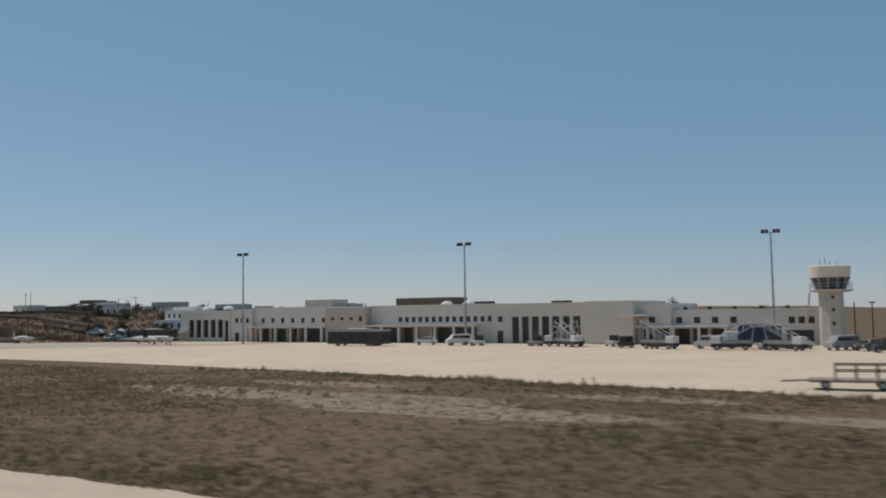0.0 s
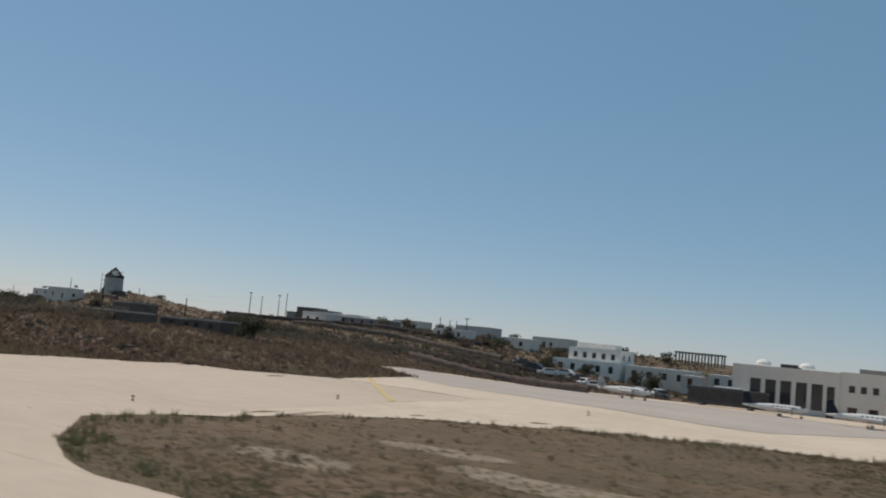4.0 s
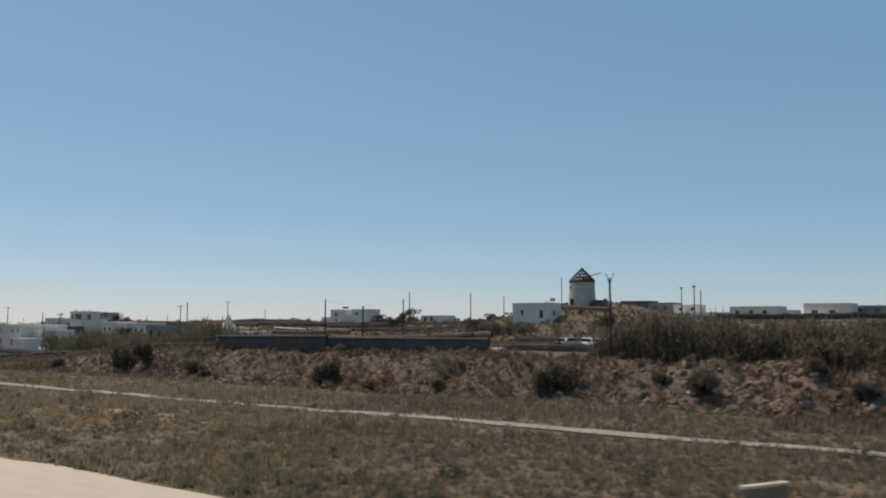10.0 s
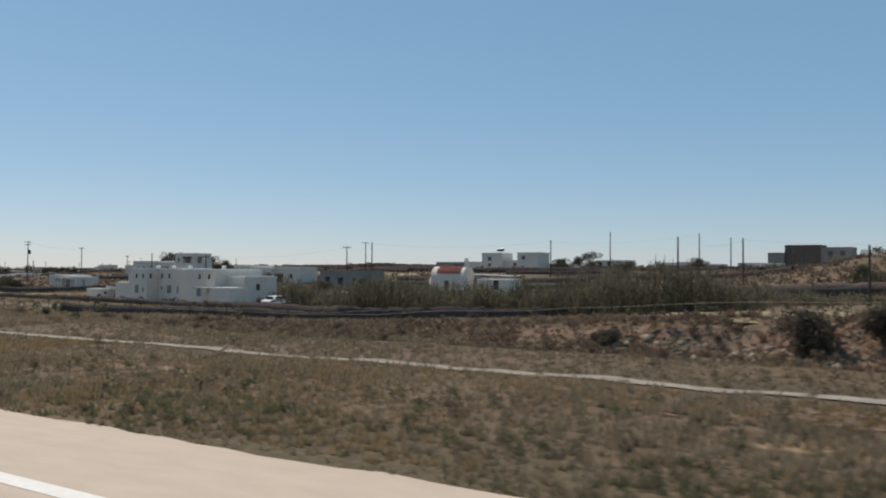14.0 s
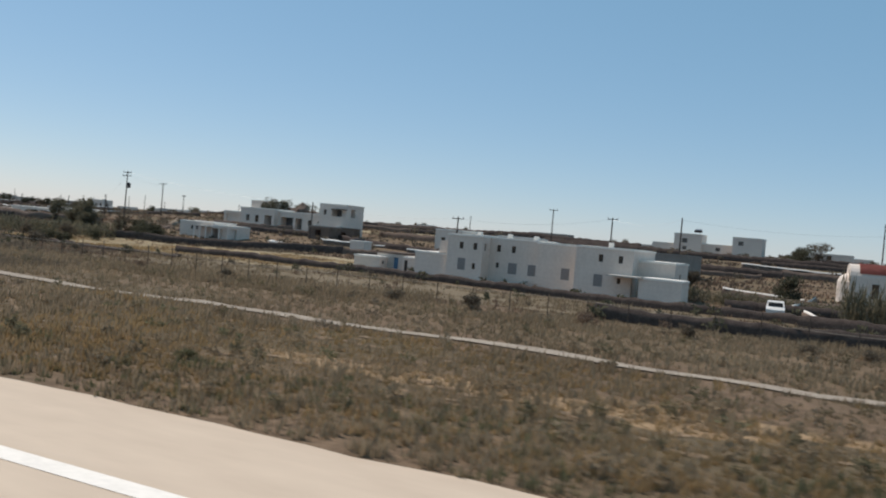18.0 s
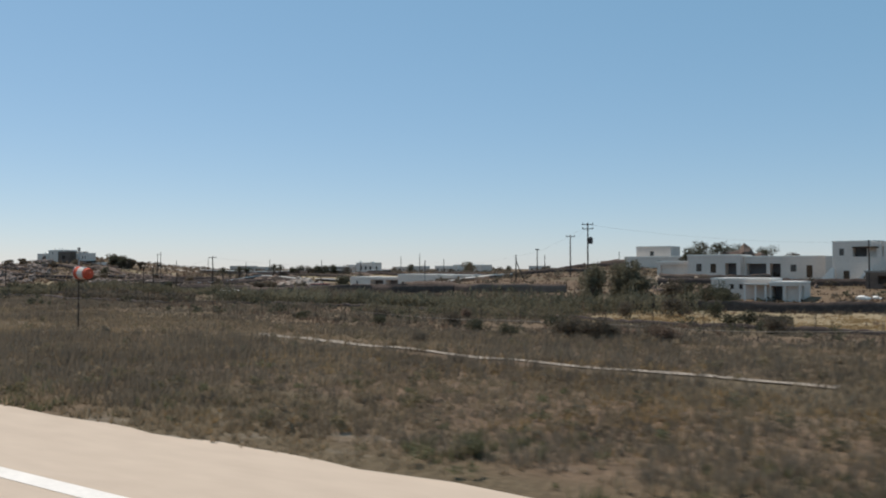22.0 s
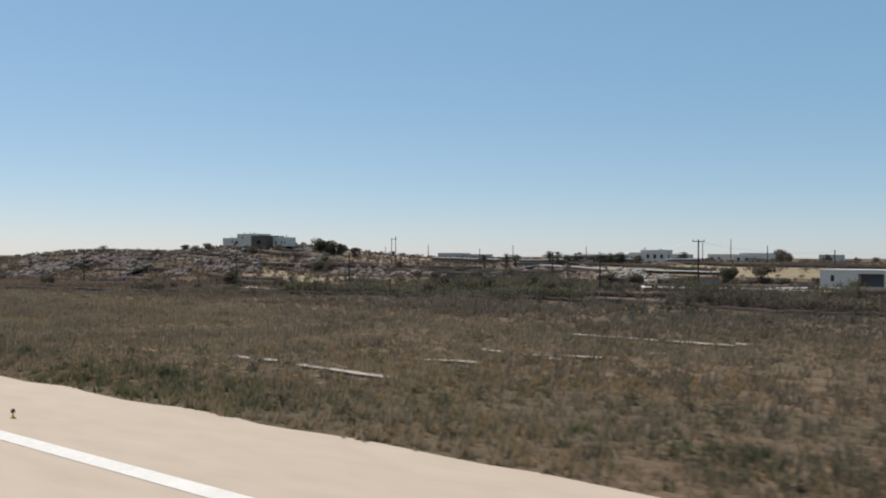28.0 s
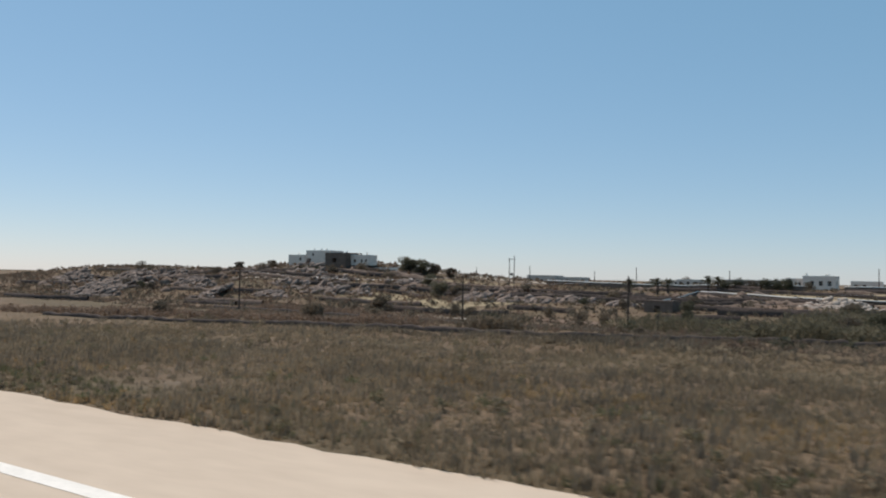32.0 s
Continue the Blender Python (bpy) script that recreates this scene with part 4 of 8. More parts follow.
# cubes on the ridge
t = thing("cube_villa", -473.2, 203, 6.6, 0, "white villa of two cubes with a low link", "house")
block(t, 0, 0, 0, 6.2, 6, 3.9, [(1.8, 3.0, 2.0, 3.0, "w"), (2.0, 2.9, 0.4, 1.2, "w")])
block(t, 6.2, 1, 0, 8.2, 6, 1.9, [(3, 4, 0.6, 1.4, "w")])
block(t, 13.6, -4.6, -0.3, 6.2, 6, 4.1, [(1.2, 2.3, 2.5, 3.4, "w")])
block(t, -5, 1, -0.2, 5, 6, 1.7)
part("water_heater", boxed((4.2, 5.8, 1, 2, 4.5, 5.0)), DARK, t)
bm = bmesh.new()
tube(bm, (4.3, 2.2, 5.1), (5.7, 2.2, 5.1), 0.28, sides=10)
part("water_tank", bm, STEEL, t)
house("low_white_house", -445, 214, on(-440, 214), 9, 6, 2.4, 0, W2[:2], (), "low white house on the ridge", FAR)
house("grey_house", -534.5, 270, on(-528, 270) - 0.3, 13, 7, 3.0, 0, [(1.5, 2.6, 0.9, 2.1, "w"), (5.0, 6.2, 0.2, 2.2, "o"), (9.0, 10.2, 0.9, 2.1, "w")], (), "far grey-beige house on the ridge", FAR, GREYWALL, CREAM)
# the house with the terrace tower
t = thing("terrace_house", -534.8, 150, 3.0, 0, "white two-storey house with pergola terrace and outside stairs", "house")
block(t, 0, 0, 0, 7.0, 6, 6.7, [(1.0, 1.7, 4.6, 5.7, "w"), (3.0, 6.4, 4.4, 6.0, "o"), (1.6, 2.5, 0.2, 2.2, "d"), (4.6, 5.4, 1.2, 2.2, "w")], [(1.0, 3.0, 4.4, 6.0, "o")])
for u0, s in ((-2.2, 1), (3.2, 1)):
    bm = bmesh.new()
    vs = [bm.verts.new(p) for p in ((u0, -1.2, 0), (u0 + 2.6, -1.2, 0), (u0 + 2.6, -1.2, 2.6), (u0 + 2.1, -1.2, 2.6))]
    f = bm.faces.new(vs)
    e = bmesh.ops.extrude_face_region(bm, geom=[f])
    bmesh.ops.translate(bm, vec=(0, 0.9, 0), verts=[v for v in e["geom"] if isinstance(v, bmesh.types.BMVert)])
    part("outside_stair", bm, WHITER, t)
add_box(t, "pergola_beam", BROWN, 2.9, 6.7, -0.2, 0.0, 5.75, 5.95)
house("stone_store", -527.5, 145, 2.4, 4.2, 3, 2.6, 0, [(1.4, 2.8, 0.1, 1.9, "o")], (), "brown stone gate store", mat=BROWNWALL, roof=BROWNWALL, category="store")
t = thing("long_house", -560.5, 156, 3.8, 0, "long low white house with shaded porches", "house")
block(t, 0, 0, 0, 9.5, 7, 4.0, [(1.6, 2.6, 1.2, 2.6, "w"), (4.2, 5.2, 1.0, 2.6, "d"), (6.8, 8.8, 0.2, 2.7, "o")])
block(t, 9.5, 1.6, 0, 13.6, 7, 3.7, [(0.6, 4.0, 0.2, 2.6, "o"), (4.6, 6.4, 0.2, 2.6, "o"), (8.0, 9.0, 1.2, 2.4, "w"), (10.6, 11.6, 0.2, 2.3, "d")])
block(t, -6.5, 2, 0, 6.5, 0.4, 2.9, [(0.6, 5.8, 0.1, 2.4, "o")])
t = thing("upper_house", -585.2, 187, 5.5, 0, "white cubic house on the upper slope", "house")
block(t, 2.2, 0, 0, 8.0, 6, 4.8, [(3.2, 4.1, 2.9, 3.9, "w")])
block(t, 0, -1.5, 0, 13, 1.5, 2.5, [(1.4, 2.2, 0.6, 1.8, "w"), (7.6, 8.5, 0.6, 1.8, "w")])
t = thing("porch_house", -545.0, 121, 0.9, 0, "low white house with a columned porch", "house")
block(t, 0, 0, 0, 8.0, 6, 3.1, [(2.6, 3.1, 1.8, 2.5, "w"), (3.8, 4.3, 1.8, 2.5, "w")])
block(t, 8.0, -0.8, 0, 3.9, 6, 2.7, [(0.25, 1.7, 0.1, 2.3, "o"), (2.1, 3.65, 0.1, 2.3, "o")], [(0.5, 2.4, 0.1, 2.3, "o")])
for u in (5.0, 6.4, 7.7):
    add_box(t, "pergola_post", WHITER, u, u + 0.16, -1.9, -1.74, -0.4, 2.45)
add_box(t, "pergola_beam", CREAM, 4.8, 8.0, -2.0, -0.05, 2.45, 2.6)
# west: long white bungalow and villas
t = thing("long_bungalow", -648.3, 163, 0.3, 0, "long low white bungalow with shaded porch and brown lean-to", "house")
block(t, 0.8, 0.4, 0, 15.5, 7, 3.0, [(1.8, 2.4, 1.1, 2.2, "w"), (6.3, 10.4, 0.2, 2.5, "o"), (10.9, 15.0, 0.2, 2.5, "o")])
block(t, 16.3, -0.6, 0, 11.6, 7, 3.7, [(1.1, 1.8, 0.9, 2.2, "w"), (4.5, 5.1, 0.9, 2.2, "w"), (8.0, 8.7, 0.2, 2.2, "d"), (9.4, 9.9, 1.2, 2.2, "w"), (10.6, 11.1, 1.2, 2.2, "w")])
block(t, 27.9, 0.2, 0, 8.5, 6, 3.6, (), (), WHITE, WHITER)
add_box(t, "lean_to", BROWNWALL, 28.2, 31.6, -2.2, 0.14, -0.3, 2.9)
add_box(t, "lean_to_roof", CONCRETE, 28.0, 31.8, -2.4, 0.14, 2.92, 3.05)
t = thing("hill_villa", -726.4, 258, 3.2, 0, "white villa with parapets and a shaded low wing", "house")
block(t, 0, 0, 0, 8.6, 5, 4.4, [(2.0, 3.0, 1.9, 3.2, "w"), (4.3, 5.3, 1.9, 3.2, "w"), (6.6, 7.6, 1.9, 3.2, "w")], [(1.5, 2.6, 1.9, 3.2, "w")])
block(t, -4.6, 1, 0, 4.6, 4, 3.6, [(0.5, 1.6, 0.2, 2.4, "o"), (2.2, 3.9, 1.4, 2.8, "o")])
add_box(t, "parapet", WHITER, -1.6, -1.3, 0.6, 0.9, 0, 3.2)
add_box(t, "chimney", WHITER, 0.4, 0.9, 1.6, 2.1, 4.6, 5.4)
add_box(t, "roof_tank", WHITER, 5.4, 6.6, 2, 3, 4.6, 5.1)
house("low_white_house", -750, 262, 2.8, 19, 7, 3.4, 0, row(4, 1.5, 4.4, 1.2, 1.0, 2.2), (), "long low house behind shrubs", FAR, GREYWALL, WHITER)
house("grey_house", -834, 290, 3.2, 12, 7, 3.4, 0, W2, (), "far beige flat-roofed house", FAR, CREAM, CREAM)
house("grey_house", -822, 292, 3.2, 10, 7, 2.9, 0, W2, (), "far beige flat-roofed house", FAR, CREAM, CREAM)
house("low_white_house", -709.5, 300, 3.3, 14, 8, 3.6, 0, W2, (), "far low white house", FAR)
house("red_roofed_shed", -678.4, 182, on(-676, 182), 4.2, 3.4, 1.9, 0, (), (), "small grey shed with red roof", FAR, GREYWALL, REDROOF, category="shed")
t = thing("hilltop_house", -903.2, 231, 6.6, 0, "white hilltop house with dark stone middle and roof vents", "house")
block(t, 0, 1, 0, 8.6, 7, 5.8, [(5.6, 6.6, 3.9, 5.0, "w")], (), WHITE, WHITER)
block(t, 8.6, 1.5, 0, 12, 7, 7.4, [(3, 3.9, 5.6, 6.6, "w")], (), WHITE, WHITER)
block(t, 20.6, -1, 0, 9.6, 9, 6.5, [(3.4, 5.4, 3.2, 4.8, "o")], (), BROWNWALL, BROWNWALL)
block(t, 30.2, 2, 2.4, 8.3, 4.6, 3.4, [(1.4, 2.3, 1.0, 2.1, "w"), (4.6, 5.5, 1.0, 2.1, "w"), (6.6, 7.4, 1.0, 2.1, "w")], (), WHITE, WHITER)
add_box(t, "plinth", BROWNWALL, 30.22, 38.5, 1.9, 6.7, -0.6, 2.38)
add_box(t, "yard_wall", WHITER, 38.6, 49, 5, 5.4, 0.4, 1.7)
for u, z in ((3.2, 5.8), (11, 7.4), (14.6, 7.4), (17.2, 7.4), (24, 6.5), (27, 6.5), (33, 5.9), (36.5, 5.9)):
    add_box(t, "roof_vent", WHITER, u, u + 0.4, 3, 3.4, z, z + 0.95)
house("low_white_house", -868, 246, 6.2, 7, 5, 2.4, 0, [(1, 6, 0.2, 1.9, "b")], (), "low white open store below the hilltop", category="store")

# ---- plants ----


def leaf_cloud(count, blobs, size, seed, flat=0.5, up=0.0):
    """Small triangles spread over uneven blobs (x, y, z, rx, ry, rz)."""
    r = np.random.default_rng(seed)
    b = np.array(blobs, float)
    pick = r.integers(0, len(b), count)
    d = r.normal(size=(count, 3))
    d /= np.linalg.norm(d, axis=1, keepdims=True)
    rad = r.uniform(0.35, 1.0, (count, 1)) ** 0.6
    c = b[pick, :3] + d * rad * b[pick, 3:6] * r.uniform(0.75, 1.15, (count, 1))
    c[:, 2] = np.maximum(c[:, 2], 0.02)
    a, v = r.normal(size=(count, 3)), r.normal(size=(count, 3))
    v[:, 2] += up
    a /= np.linalg.norm(a, axis=1, keepdims=True)
    v /= np.linalg.norm(v, axis=1, keepdims=True)
    s = size * r.uniform(0.5, 1.3, (count, 1))
    verts = np.stack([c - a * s * flat, c + a * s * flat, c + v * s * 1.3], 1).reshape(-1, 3)
    return verts, np.arange(count * 3).reshape(-1, 3)


def uneven_blobs(r, w, h, n, seed):
    g = np.random.default_rng(seed)
    out = []
    for i in range(n):
        q, m = g.uniform(0, 6.3), g.uniform(0, 0.75) * r
        k = g.uniform(0.35, 0.6)
        out.append((m * math.cos(q), m * math.sin(q) * w, h * g.uniform(0.3, 0.75), r * k, r * k * w, h * g.uniform(0.25, 0.42)))
    return out


def shrub_mesh(kind, seed, mat, r, h, count, size, up=0.0):
    def make():
        v, f = leaf_cloud(count, uneven_blobs(r, 0.9, h, 7, seed), size, seed, up=up)
        return fast_mesh(kind, v, f, mat)
    return cached((kind, seed), make)


def shrub(x, y, size=1.0, seed=0, mat=None, name="shrub", label="rounded grey-green shrub in dry grass", tall=1.0, group="scattered shrubs", z=None):
    mat = mat or SHRUB
    me = shrub_mesh(name + mat.name, seed % 4, mat, 1.0, 1.3, 3200 if name == "bank_shrub" else 1100, 0.11)
    ob = new(name, me)
    ob.matrix_basis = pose(x, y, (ground_at(x, y) if z is None else z) - 0.08, 0, 0, seed * 67) @ Matrix.Diagonal((size, size, size * tall, 1))
    return tagged(ob, label, "shrub", group)


def tree(x, y, h, r, seed=0, name="tree", label="dark green rounded tree with short trunk", mat=None, count=1800, z=None, group="", leaf=0.2, low=0.35):
    mat = mat or LEAF
    t = thing(name, x, y, (ground_at(x, y) if z is None else z) - 0.1, seed * 50, label, "tree", group)

    def trunk():
        g = np.random.default_rng(seed)
        bm = bmesh.new()
        tube(bm, (0, 0, -0.3), (0.1, 0, h * 0.45), 0.16 * h / 4, 0.09 * h / 4, 7)
        for k in range(5):
            q = k * 1.26 + seed
            tube(bm, (0.05, 0, h * (0.25 + 0.04 * k)), (r * 0.6 * math.cos(q), r * 0.6 * math.sin(q), h * g.uniform(0.6, 0.85)), 0.06 * h / 4, 0.02 * h / 4, 5)
        return mesh_of("trunk", bm, BARK)

    def crown():
        g = np.random.default_rng(seed + 9)
        bl = []
        for k in range(11):
            q, m = g.uniform(0, 6.3), g.uniform(0, 0.7) * r
            bl.append((m * math.cos(q), m * math.sin(q), h * g.uniform(low + 0.1, 0.85), r * g.uniform(0.3, 0.5), r * g.uniform(0.3, 0.5), h * g.uniform(0.17, 0.28)))
        v, f = leaf_cloud(count, bl, leaf, seed)
        return fast_mesh("crown", v, f, mat)

    key = (name, round(h, 1), round(r, 1), seed, mat.name)
    part("trunk", cached(("trunk",) + key, trunk), BARK, t)
    part("crown", cached(("crown",) + key, crown), mat, t)
    return t


def palm(x, y, h, seed=0, z=None):
    t = thing("palm_tree", x, y, (ground_at(x, y) if z is None else z) - 0.1, seed * 40, "short date palm with spreading fronds", "palm", "palms by the villa")

    def trunk():
        bm = bmesh.new()
        for k in range(6):
            tube(bm, (0, 0, h * 0.6 * k / 6), (0, 0, h * 0.6 * (k + 1) / 6), 0.3, 0.24, 8)
        return mesh_of("trunk", bm, BARK)

    def crown():
        vs, fs = [], []
        g = np.random.default_rng(seed)
        for k in range(64):
            q, up = g.uniform(0, 6.3), g.uniform(-0.15, 1.45)
            p = Vector((0, 0, h * 0.6))
            way = Vector((math.cos(q) * math.cos(up), math.sin(q) * math.cos(up), math.sin(up)))
            side = Vector((-math.sin(q), math.cos(q), 0))
            for s in range(6):
                a, b = s / 6, (s + 1) / 6
                pa = p + way * (2.5 * a) + Vector((0, 0, -0.9 * a * a))
                pb = p + way * (2.5 * b) + Vector((0, 0, -0.9 * b * b))
                w = 0.3 * (1 - a * 0.7)
                for sg in (-1, 1):
                    i = len(vs)
                    vs += [pa, pb, (pa + pb) / 2 + side * sg * w + Vector((0, 0, -0.15))]
                    fs.append((i, i + 1, i + 2))
        return fast_mesh("crown", [tuple(v) for v in vs], fs, LEAF)

    part("trunk", cached(("ptrunk", h), trunk), BARK, t)
    part("crown", cached(("pcrown", h, seed), crown), LEAF, t)


def spread_tufts(name, n, x0, x1, y0, y1, mat, label, height, seed, keep, blades=8, width=0.05, radius=0.22, lean=0.35):
    """Clumps of grass blades over a stretch of the plan, kept where keep(x, y) says so; one object of stuff."""
    r = np.random.default_rng(seed)
    x, y = r.uniform(x0, x1, n), y0 + (y1 - y0) * r.uniform(0, 1, n) ** 1.25
    ok = keep(x, y, r) & ~paved(x, y - 0.1)
    x, y = x[ok], y[ok]
    n = len(x)
    z = land(x, y) - 0.03
    s = r.uniform(0.55, 1.25, n) * (0.8 + 0.35 * grain(x, y, 9, seed))
    q = r.uniform(0, 6.283, (n, blades))
    m = radius * r.uniform(0.1, 1.0, (n, blades)) * s[:, None]
    bx, by = x[:, None] + m * np.cos(q), y[:, None] + m * np.sin(q)
    h = height * s[:, None] * r.uniform(0.5, 1.15, (n, blades))
    ln = lean * h * r.uniform(0.2, 1.0, (n, blades))
    tx, ty = bx + ln * np.cos(q) + 0.1 * h, by + ln * np.sin(q)
    p = r.uniform(0, 3.1416, (n, blades))
    wx, wy = width * np.cos(p) * s[:, None], width * np.sin(p) * s[:, None]
    bz = np.broadcast_to(z[:, None], bx.shape)
    a = np.stack([bx - wx, by - wy, bz], -1)
    b = np.stack([bx + wx, by + wy, bz], -1)
    c = np.stack([tx, ty, bz + h], -1)
    verts = np.stack([a, b, c], 2).reshape(-1, 3)
    me = fast_mesh(name, verts, np.arange(len(verts)).reshape(-1, 3), mat)
    return tagged(new(name, me), label, "grass", kind="stuff")


def everywhere(x, y, r):
    end = (x > -558) & (x < -514) & (y > drain_end(x) - 2.4) & (y < drain_end(x) + 0.6) & (r.uniform(0, 1, x.shape) < 0.45 + 0.5 * (grain(x, 0 * x, 4.5, 68) > -0.25))
    return ((np.abs(y - 39.3) > 0.9) | (x > -243) | (x < -486)) & ~end


def patchy(cut, size, seed):
    def keep(x, y, r):
        return (grain(x, y * 1.6, size, seed) + 0.5 * grain(x, y, size / 3, seed + 1) + r.normal(0, 0.18, x.shape) > cut) & everywhere(x, y, r)
    return keep


def beyond_straw(x, y, r):
    return ((x > -560) | (y < 92) & (y < np.interp(x, [-760, -700, -665, -645, -606, -580], [56, 66, 82, 84, 77, 88]))) & patchy(-0.8, 16, 38)(x, y, r) & ~((x > -548) & (x < -487) & (y > 81) & (y < 104))


def off_bare(cut, size, seed):
    def keep(x, y, r):
        return patchy(cut, size, seed)(x, y, r) & ((bare_mask(x, y, BARE_ISLAND) < 0.4) | (r.uniform(0, 1, x.shape) < 0.3)) & (y < island_high(x) - 0.1) & (y > np.where(x < -160, island_low(x), 19) + 0.2)
    return keep


def off_slabs(cut, size, seed):
    """Thin grass where the concrete strips lie."""
    def keep(x, y, r):
        return patchy(cut, size, seed)(x, y, r) & ~((x > -646) & (x < -606) & (y < 56) & (r.uniform(0, 1, x.shape) < 0.85))
    return keep


def far_cover(cut, size, seed):
    """Everywhere in the far fields but on roofs and yards of the straw fields."""
    def keep(x, y, r):
        straw = ((x > -640) & (x < -560) & (y > 200) & (y < 246)) | ((x > -735) & (x < -650) & (y > 214) & (y < 244)) | ((x > -345) & (x < -300) & (y < 106)) | ((x > -205) & (y < 200)) | ((x > -832) & (x < -770) & (y > 154) & (y < 194)) | ((x > -768) & (x < -712) & (y > 126) & (y < 136)) | ((x > -740) & (x < -700) & (y > 186) & (y < 214)) | ((x > -753) & (x < -737) & (y > 190) & (y < 214))
        return patchy(cut, size, seed)(x, y, r) & ~straw
    return keep


# grass between runway and fence
spread_tufts("dry_grass", 98000, -740, -205, 18.0, 60, GRASS_A, "grey-brown dry grass and weeds", 0.40, 21, patchy(-0.9, 14, 31), 7, 0.055, 0.26)
spread_tufts("dry_grass", 15000, -190, -5, 19.0, 60, GRASS_A, "short dry brown grass of the island", 0.2, 22, patchy(-0.25, 12, 32), 7, 0.045)
spread_tufts("green_grass", 9000, -740, -205, 19.0, 60, GRASS_B, "greener grass clumps in the dry grass", 0.42, 23, patchy(0.25, 9, 33), 8, 0.04)
spread_tufts("green_grass", 16000, -318, -205, 19.0, 53, GRASS_B, "low olive grass beside the taxiway", 0.34, 40, patchy(-0.7, 10, 41), 8, 0.05)
spread_tufts("verge_grass", 15000, -760, -205, 18.2, 24, VERGE, "green weeds along the runway edge", 0.42, 24, patchy(-0.15, 5, 34), 8, 0.05)
spread_tufts("verge_grass", 2600, -186, -5, 18.9, 22.5, VERGE, "green weeds along the runway edge", 0.26, 25, patchy(0.0, 5, 35), 8, 0.04)
spread_tufts("dry_grass", 14000, -760, -420, 19, 62, GRASS_A, "tall grey dry grass", 0.62, 26, patchy(0.05, 17, 36), 9, 0.03, 0.3)
spread_tufts("golden_grass", 6000, -730, -615, 19.5, 40, GOLD, "golden dry grass patches", 0.34, 71, patchy(0.2, 10, 72), 8, 0.05)
spread_tufts("golden_grass", 9000, -385, -248, 19.5, 38, GOLD, "golden dry grass patches", 0.28, 73, patchy(0.12, 9, 74), 8, 0.05)
spread_tufts("tall_grass", 20000, -640, -488, 20.5, 58, GRASS_C, "tall feathery grey-brown grass", 0.74, 69, off_slabs(-0.3, 13, 70), 8, 0.036, 0.36)
spread_tufts("tall_grass", 15000, -750, -596, 20.0, 84, GRASS_C, "tall olive-grey grass of the western strip", 0.6, 171, off_slabs(-0.5, 12, 172), 8, 0.04, 0.36)
spread_tufts("golden_grass", 16000, -500, -380, 19.5, 38, GOLD, "golden dry grass patches", 0.3, 60, patchy(0.08, 9, 61), 8, 0.05)
spread_tufts("golden_grass", 18000, -700, -500, 19.5, 46, GOLD, "golden dry grass patches", 0.3, 62, patchy(0.3, 11, 63), 8, 0.05)
spread_tufts("island_verge", 5000, -189, -5, 52, 63, GRASS_A, "dark dry weeds along the apron edge", 0.55, 27, lambda x, y, r: y > island_high(x) - 2.6 - r.uniform(0, 2, x.shape), 9, 0.05)
spread_tufts("field_grass", 12000, -760, -300, 60, 130, DRYBUSH, "brown scrub of the fields", 0.5, 28, patchy(0.12, 16, 37), 6, 0.1, 0.5)
spread_tufts("field_grass", 36000, -830, -505, 59, 112, GRASS_C, "tall grey dry grass beyond the fence line", 0.55, 29, beyond_straw, 5, 0.1, 0.4)
spread_tufts("field_straw", 9000, -548, -487, 80, 106, GOLD, "pale cut straw standing in the field", 0.25, 64, lambda x, y, r: (y > 0.05 * (x + 548) + 80) & (y < 103), 7, 0.07, 0.4)
spread_tufts("drain_weeds", 1500, -485, -243, 38.3, 39.15, GRASS_A, "dry weeds leaning over the drain strip", 0.34, 65, lambda x, y, r: grain(x, y, 5, 66) + 0.4 * grain(x, y, 1.6, 67) > 0.15, 8, 0.045)
spread_tufts("field_grass", 14000, -505, -380, 52, 82, GRASS_A, "dry grass along the perimeter fence", 0.45, 30, patchy(-0.6, 12, 39), 7, 0.06, 0.35)
# low scrub in the grass
r = np.random.default_rng(5)


def scrub_field(name, n, x0, x1, y0, y1, mat, label, size, seed, leaves=60):
    r = np.random.default_rng(seed)
    base_v, base_f = leaf_cloud(leaves, uneven_blobs(0.5, 0.9, 0.55, 4, seed), 0.13 * (60 / leaves) ** 0.45, seed)
    x, y = r.uniform(x0, x1, n), r.uniform(y0, y1, n)
    ok = ~paved(x, y) & ((np.abs(y - 39.3) > 0.8) | (x > -243)) & ~((x > -362) & (x < -296) & (y > 158) & (y < 222)) & ~((x > -550) & (x < -485) & (y > 78) & (y < 111))
    x, y = x[ok], y[ok]
    s = size * r.uniform(0.4, 1.3, len(x))
    q = r.uniform(0, 6.283, len(x))
    c, sn = np.cos(q), np.sin(q)
    v = base_v[None] * s[:, None, None]
    vx = v[..., 0] * c[:, None] - v[..., 1] * sn[:, None] + x[:, None]
    vy = v[..., 0] * sn[:, None] + v[..., 1] * c[:, None] + y[:, None]
    vz = v[..., 2] + land(x, y)[:, None] - 0.04
    verts = np.stack([vx, vy, vz], -1).reshape(-1, 3)
    faces = (base_f[None] + (np.arange(len(x)) * len(base_v))[:, None, None]).reshape(-1, 3)
    tagged(new(name, fast_mesh(name, verts, faces, mat)), label, "scrub", kind="stuff")


